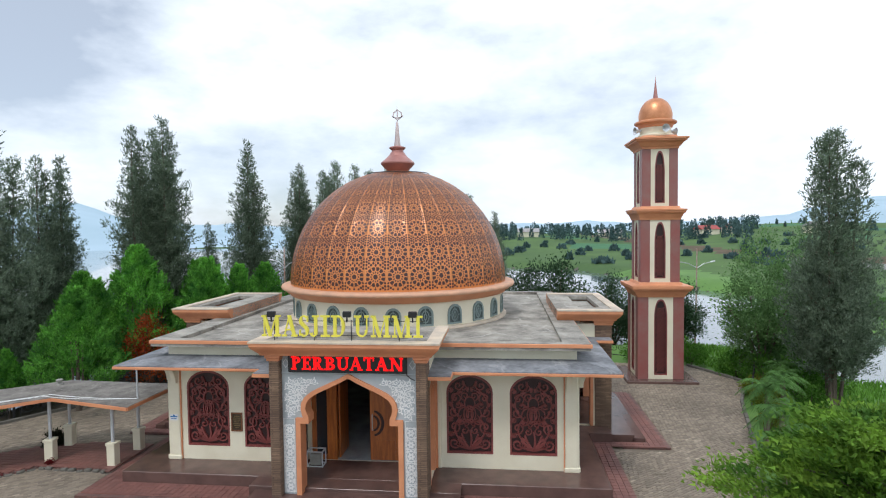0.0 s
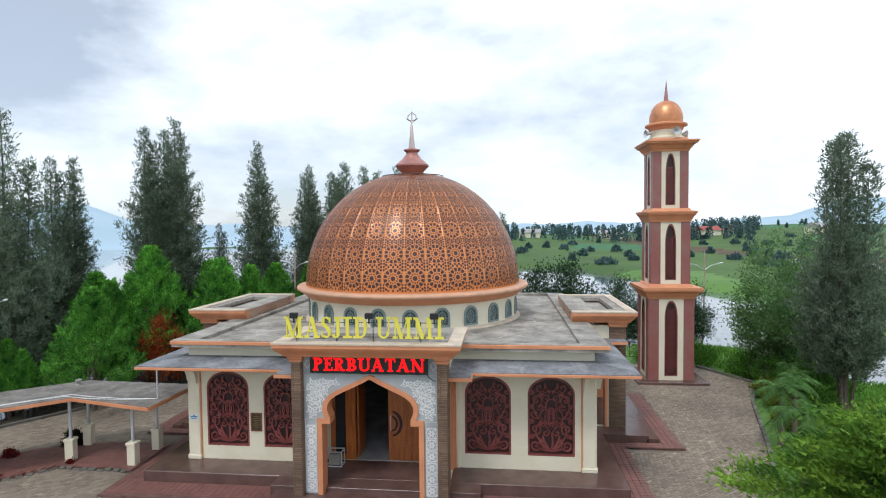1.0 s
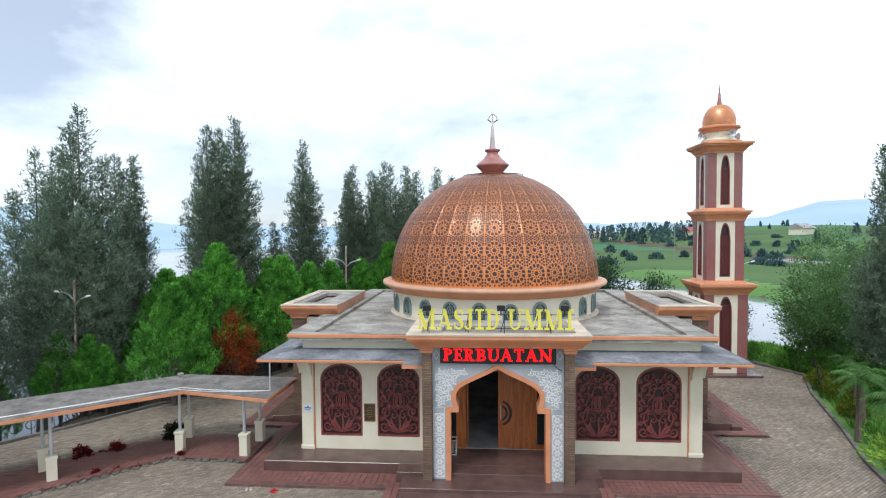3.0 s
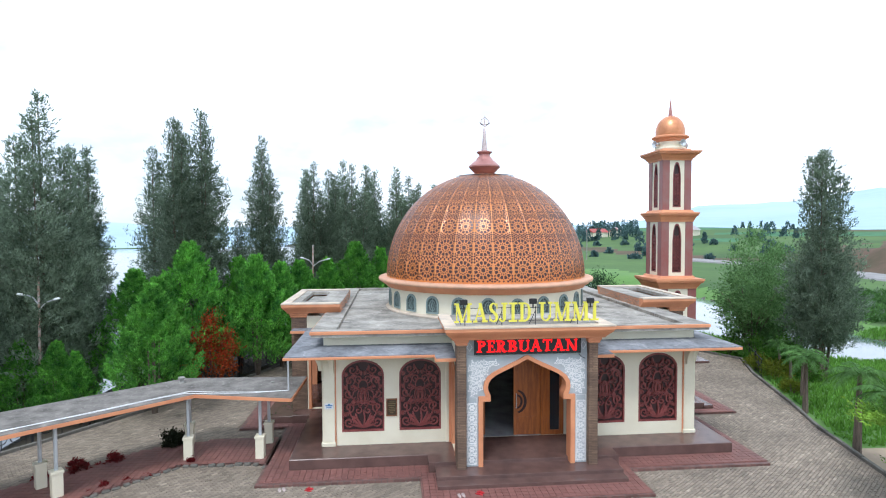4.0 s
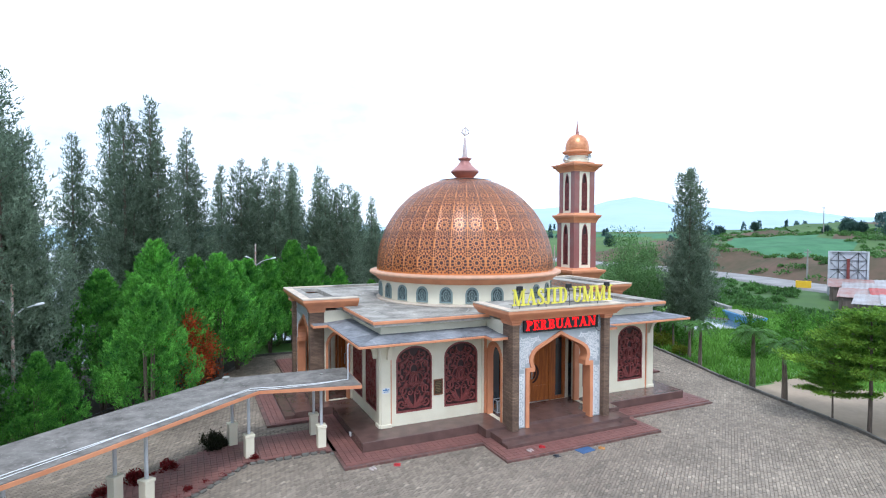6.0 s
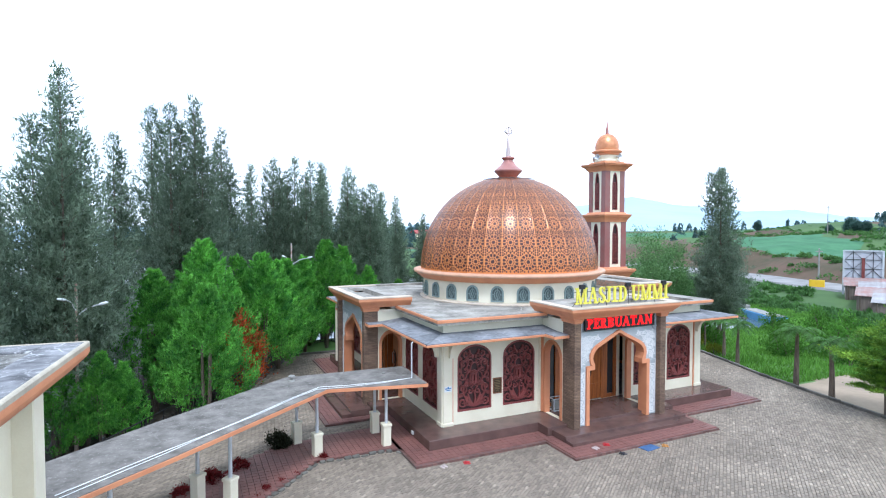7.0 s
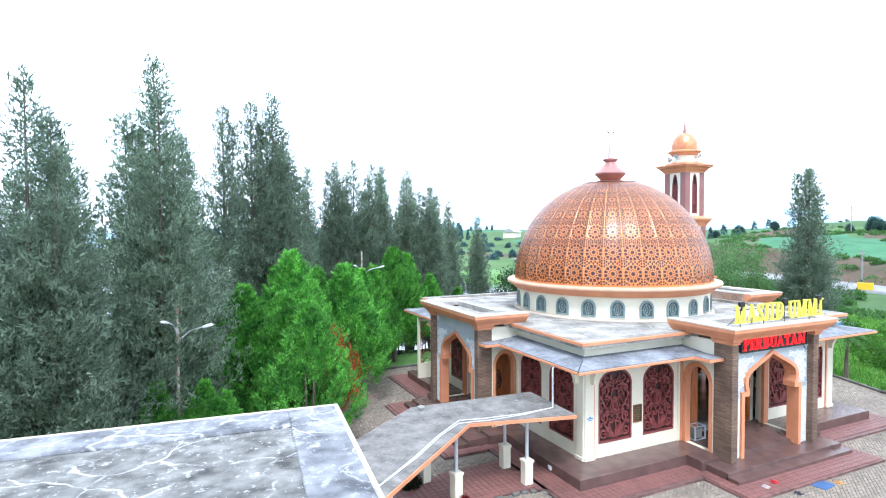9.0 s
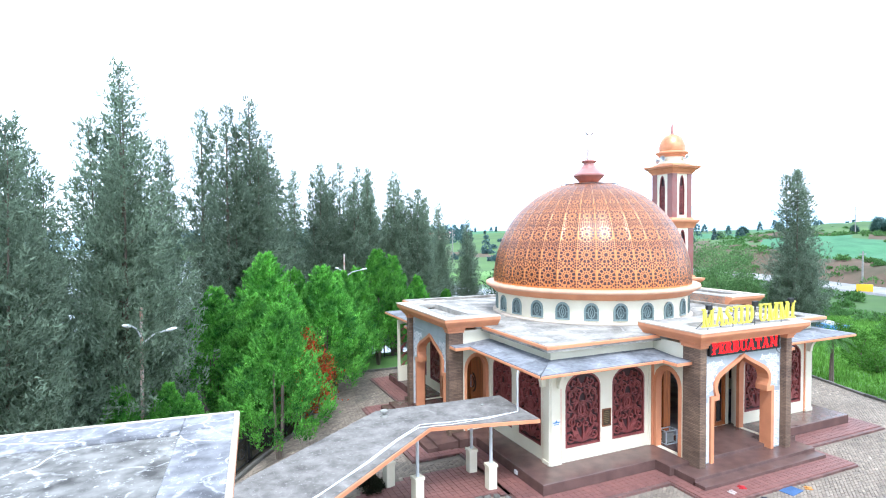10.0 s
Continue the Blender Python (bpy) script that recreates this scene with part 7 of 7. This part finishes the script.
def block_mesh(cx, cy, cz, ang, lx, ly, h, chamfer):
    """Many blocks as one mesh: flat tops with sloped edges."""
    n = len(cx)
    rng = np.random.default_rng(9)
    ca, sa = np.cos(ang), np.sin(ang)
    V = np.zeros((n, 8, 3))
    for k, (sx, sy) in enumerate(((-1, -1), (1, -1), (1, 1), (-1, 1))):
        for lvl, (ins, dz) in enumerate(((0.0, -h), (chamfer, 0.0))):
            ox, oy = sx * (lx / 2 - ins), sy * (ly / 2 - ins)
            V[:, k + 4 * lvl, 0] = cx + ox * ca - oy * sa
            V[:, k + 4 * lvl, 1] = cy + ox * sa + oy * ca
            V[:, k + 4 * lvl, 2] = cz + dz + (rng.normal(0, 0.0012, n) if lvl else 0)
    base = np.array([[4, 5, 6, 7], [0, 1, 5, 4], [1, 2, 6, 5], [2, 3, 7, 6], [3, 0, 4, 7]])
    F = (base[None] + 8 * np.arange(n)[:, None, None]).reshape(-1, 4)
    return V.reshape(-1, 3), F


def lay(parent, name, poly_test, bounds, lx, ly, turn, top, material, stretch, bond=0.5, gap=0.006, jitter=0.003):
    """Rows of pieces over an area: those within stretch as single parts, the rest joined."""
    rng = np.random.default_rng(8)
    x0, x1, y0, y1 = bounds
    R = math.hypot(x1 - x0, y1 - y0) / 2 + 1
    i, j = np.meshgrid(np.arange(-int(R / lx), int(R / lx) + 1), np.arange(-int(R / ly), int(R / ly) + 1))
    u, v = (i + bond * (j % 2)) * lx, j * ly
    a = radians(turn)
    mx, my = (x0 + x1) / 2, (y0 + y1) / 2
    X, Y = (mx + u * math.cos(a) - v * math.sin(a)).ravel(), (my + u * math.sin(a) + v * math.cos(a)).ravel()
    ok = (X > x0) & (X < x1) & (Y > y0) & (Y < y1)
    X, Y = X[ok], Y[ok]
    ok = poly_test(X, Y)
    X, Y = X[ok], Y[ok]
    Z = top + rng.normal(0, jitter, len(X))
    A = a + rng.normal(0, 0.012, len(X))
    sx0, sx1, sy0, sy1 = stretch
    near_ = np.where((X > sx0) & (X < sx1) & (Y > sy0) & (Y < sy1))[0][:300]
    rest = np.ones(len(X), bool)
    rest[near_] = False
    V, F = block_mesh(X[rest], Y[rest], Z[rest], A[rest], lx - gap, ly - gap, 0.035, 0.006)
    me = bpy.data.meshes.new(name)
    me.from_pydata(V.tolist(), [], F.tolist())
    me.materials.append(material)
    ob = new(name + "_field", me)
    ob.parent = parent
    tagged(ob, kind="stuff")
    V, F = block_mesh(np.zeros(1), np.zeros(1), np.zeros(1), np.zeros(1), lx - gap, ly - gap, 0.035, 0.006)
    me = bpy.data.meshes.new(name)
    me.from_pydata(V.tolist(), [], F.tolist())
    me.materials.append(material)
    for k in near_:
        ob = new(name, me)
        ob.parent = parent
        ob.location, ob.rotation_euler = (X[k], Y[k], Z[k]), (0, 0, A[k])


def on_apron(x, y, grow=0.0):
    """The red tile apron: round the platform and in front of each porch."""
    g = grow
    body = (x > -8.8 - g) & (x < 8.5 + g) & (y > -2.05 - g) & (y < 14.7 + g)
    f = (np.abs(x) < 3.55 + g) & (y > -3.78 - g) & (y < 0)
    s = (np.abs(y - CY) < 3.55 + g) & (np.abs(x) < HALF + 3.78 + g)
    return body | f | s


def on_platform(x, y):
    p = (x > -7.88) & (x < 7.72) & (y > -1.06) & (y < 14.0)
    f = (np.abs(x) < 3.0) & (y > -2.95) & (y < 0)
    s = (np.abs(y - CY) < 3.0) & (np.abs(x) < HALF + 2.95)
    return p | f | s


PATH_POLY = (PATH_F + PATH_B[::-1])[::-1]


def paver_area(x, y):
    slab = (np.abs(x - MX) < 1.75) & (np.abs(y - MY) < 1.6)
    return inside(PAVED, x, y) & ~on_apron(x, y, 0.08) & ~slab & ~inside(PATH_POLY, x, y)


lay(paving, "paving_block", paver_area, (-24, 17.5, -15, 16.8), 0.21, 0.105, 38, 0.0, PAVER, (-3.3, 3.3, -4.9, -4.0))
lay(apron, "tile", lambda x, y: on_apron(x, y, -0.08) & ~on_platform(x, y), (-11, 11, -4, 15.6), 0.2, 0.2, 0, 0.1, REDCLAY, (-3.5, 3.5, -3.75, -3.0), bond=0.0, gap=0.004, jitter=0.0008)
path_root = bpy.data.objects["garden_path"]
lay(path_root, "tile", lambda x, y: inside(PATH_POLY, x, y) & ~on_apron(x, y, 0.08), (-19, -8.5, -6, 2.2), 0.2, 0.2, 0, 0.1, REDCLAY, (-11.5, -9.4, 0.2, 1.9), bond=0.0, gap=0.004, jitter=0.0008)
# rough edging stones along the path
edge = thing("path_edging", "rough grey edging stones beside the tiled path", "edging stones")
rs_ = random.Random(3)
for (ax, ay), (bx, by) in zip(PATH_F, PATH_F[1:]):
    le = math.hypot(bx - ax, by - ay)
    n = int(le / 0.28)
    for i in range(n):
        t = (i + 0.5) / n
        st = bevelled(boxes((-0.12, 0.12, -0.07, 0.07, -0.05, 0.13)), 0.03) if i == 0 else None
        if st is not None:
            first_stone = part("edging_stone", st, KERB, edge)
            o = first_stone
        else:
            o = new("edging_stone", first_stone.data)
            o.parent = edge
        o.location = (ax + (bx - ax) * t + rs_.uniform(-0.02, 0.02), ay + (by - ay) * t - 0.1 + rs_.uniform(-0.03, 0.03), rs_.uniform(-0.09, -0.05))
        o.rotation_euler = (rs_.uniform(-0.1, 0.1), rs_.uniform(-0.1, 0.1), math.atan2(by - ay, bx - ax) + rs_.uniform(-0.2, 0.2))
        o.scale = (rs_.uniform(0.8, 1.15), rs_.uniform(0.8, 1.2), rs_.uniform(0.8, 1.2))
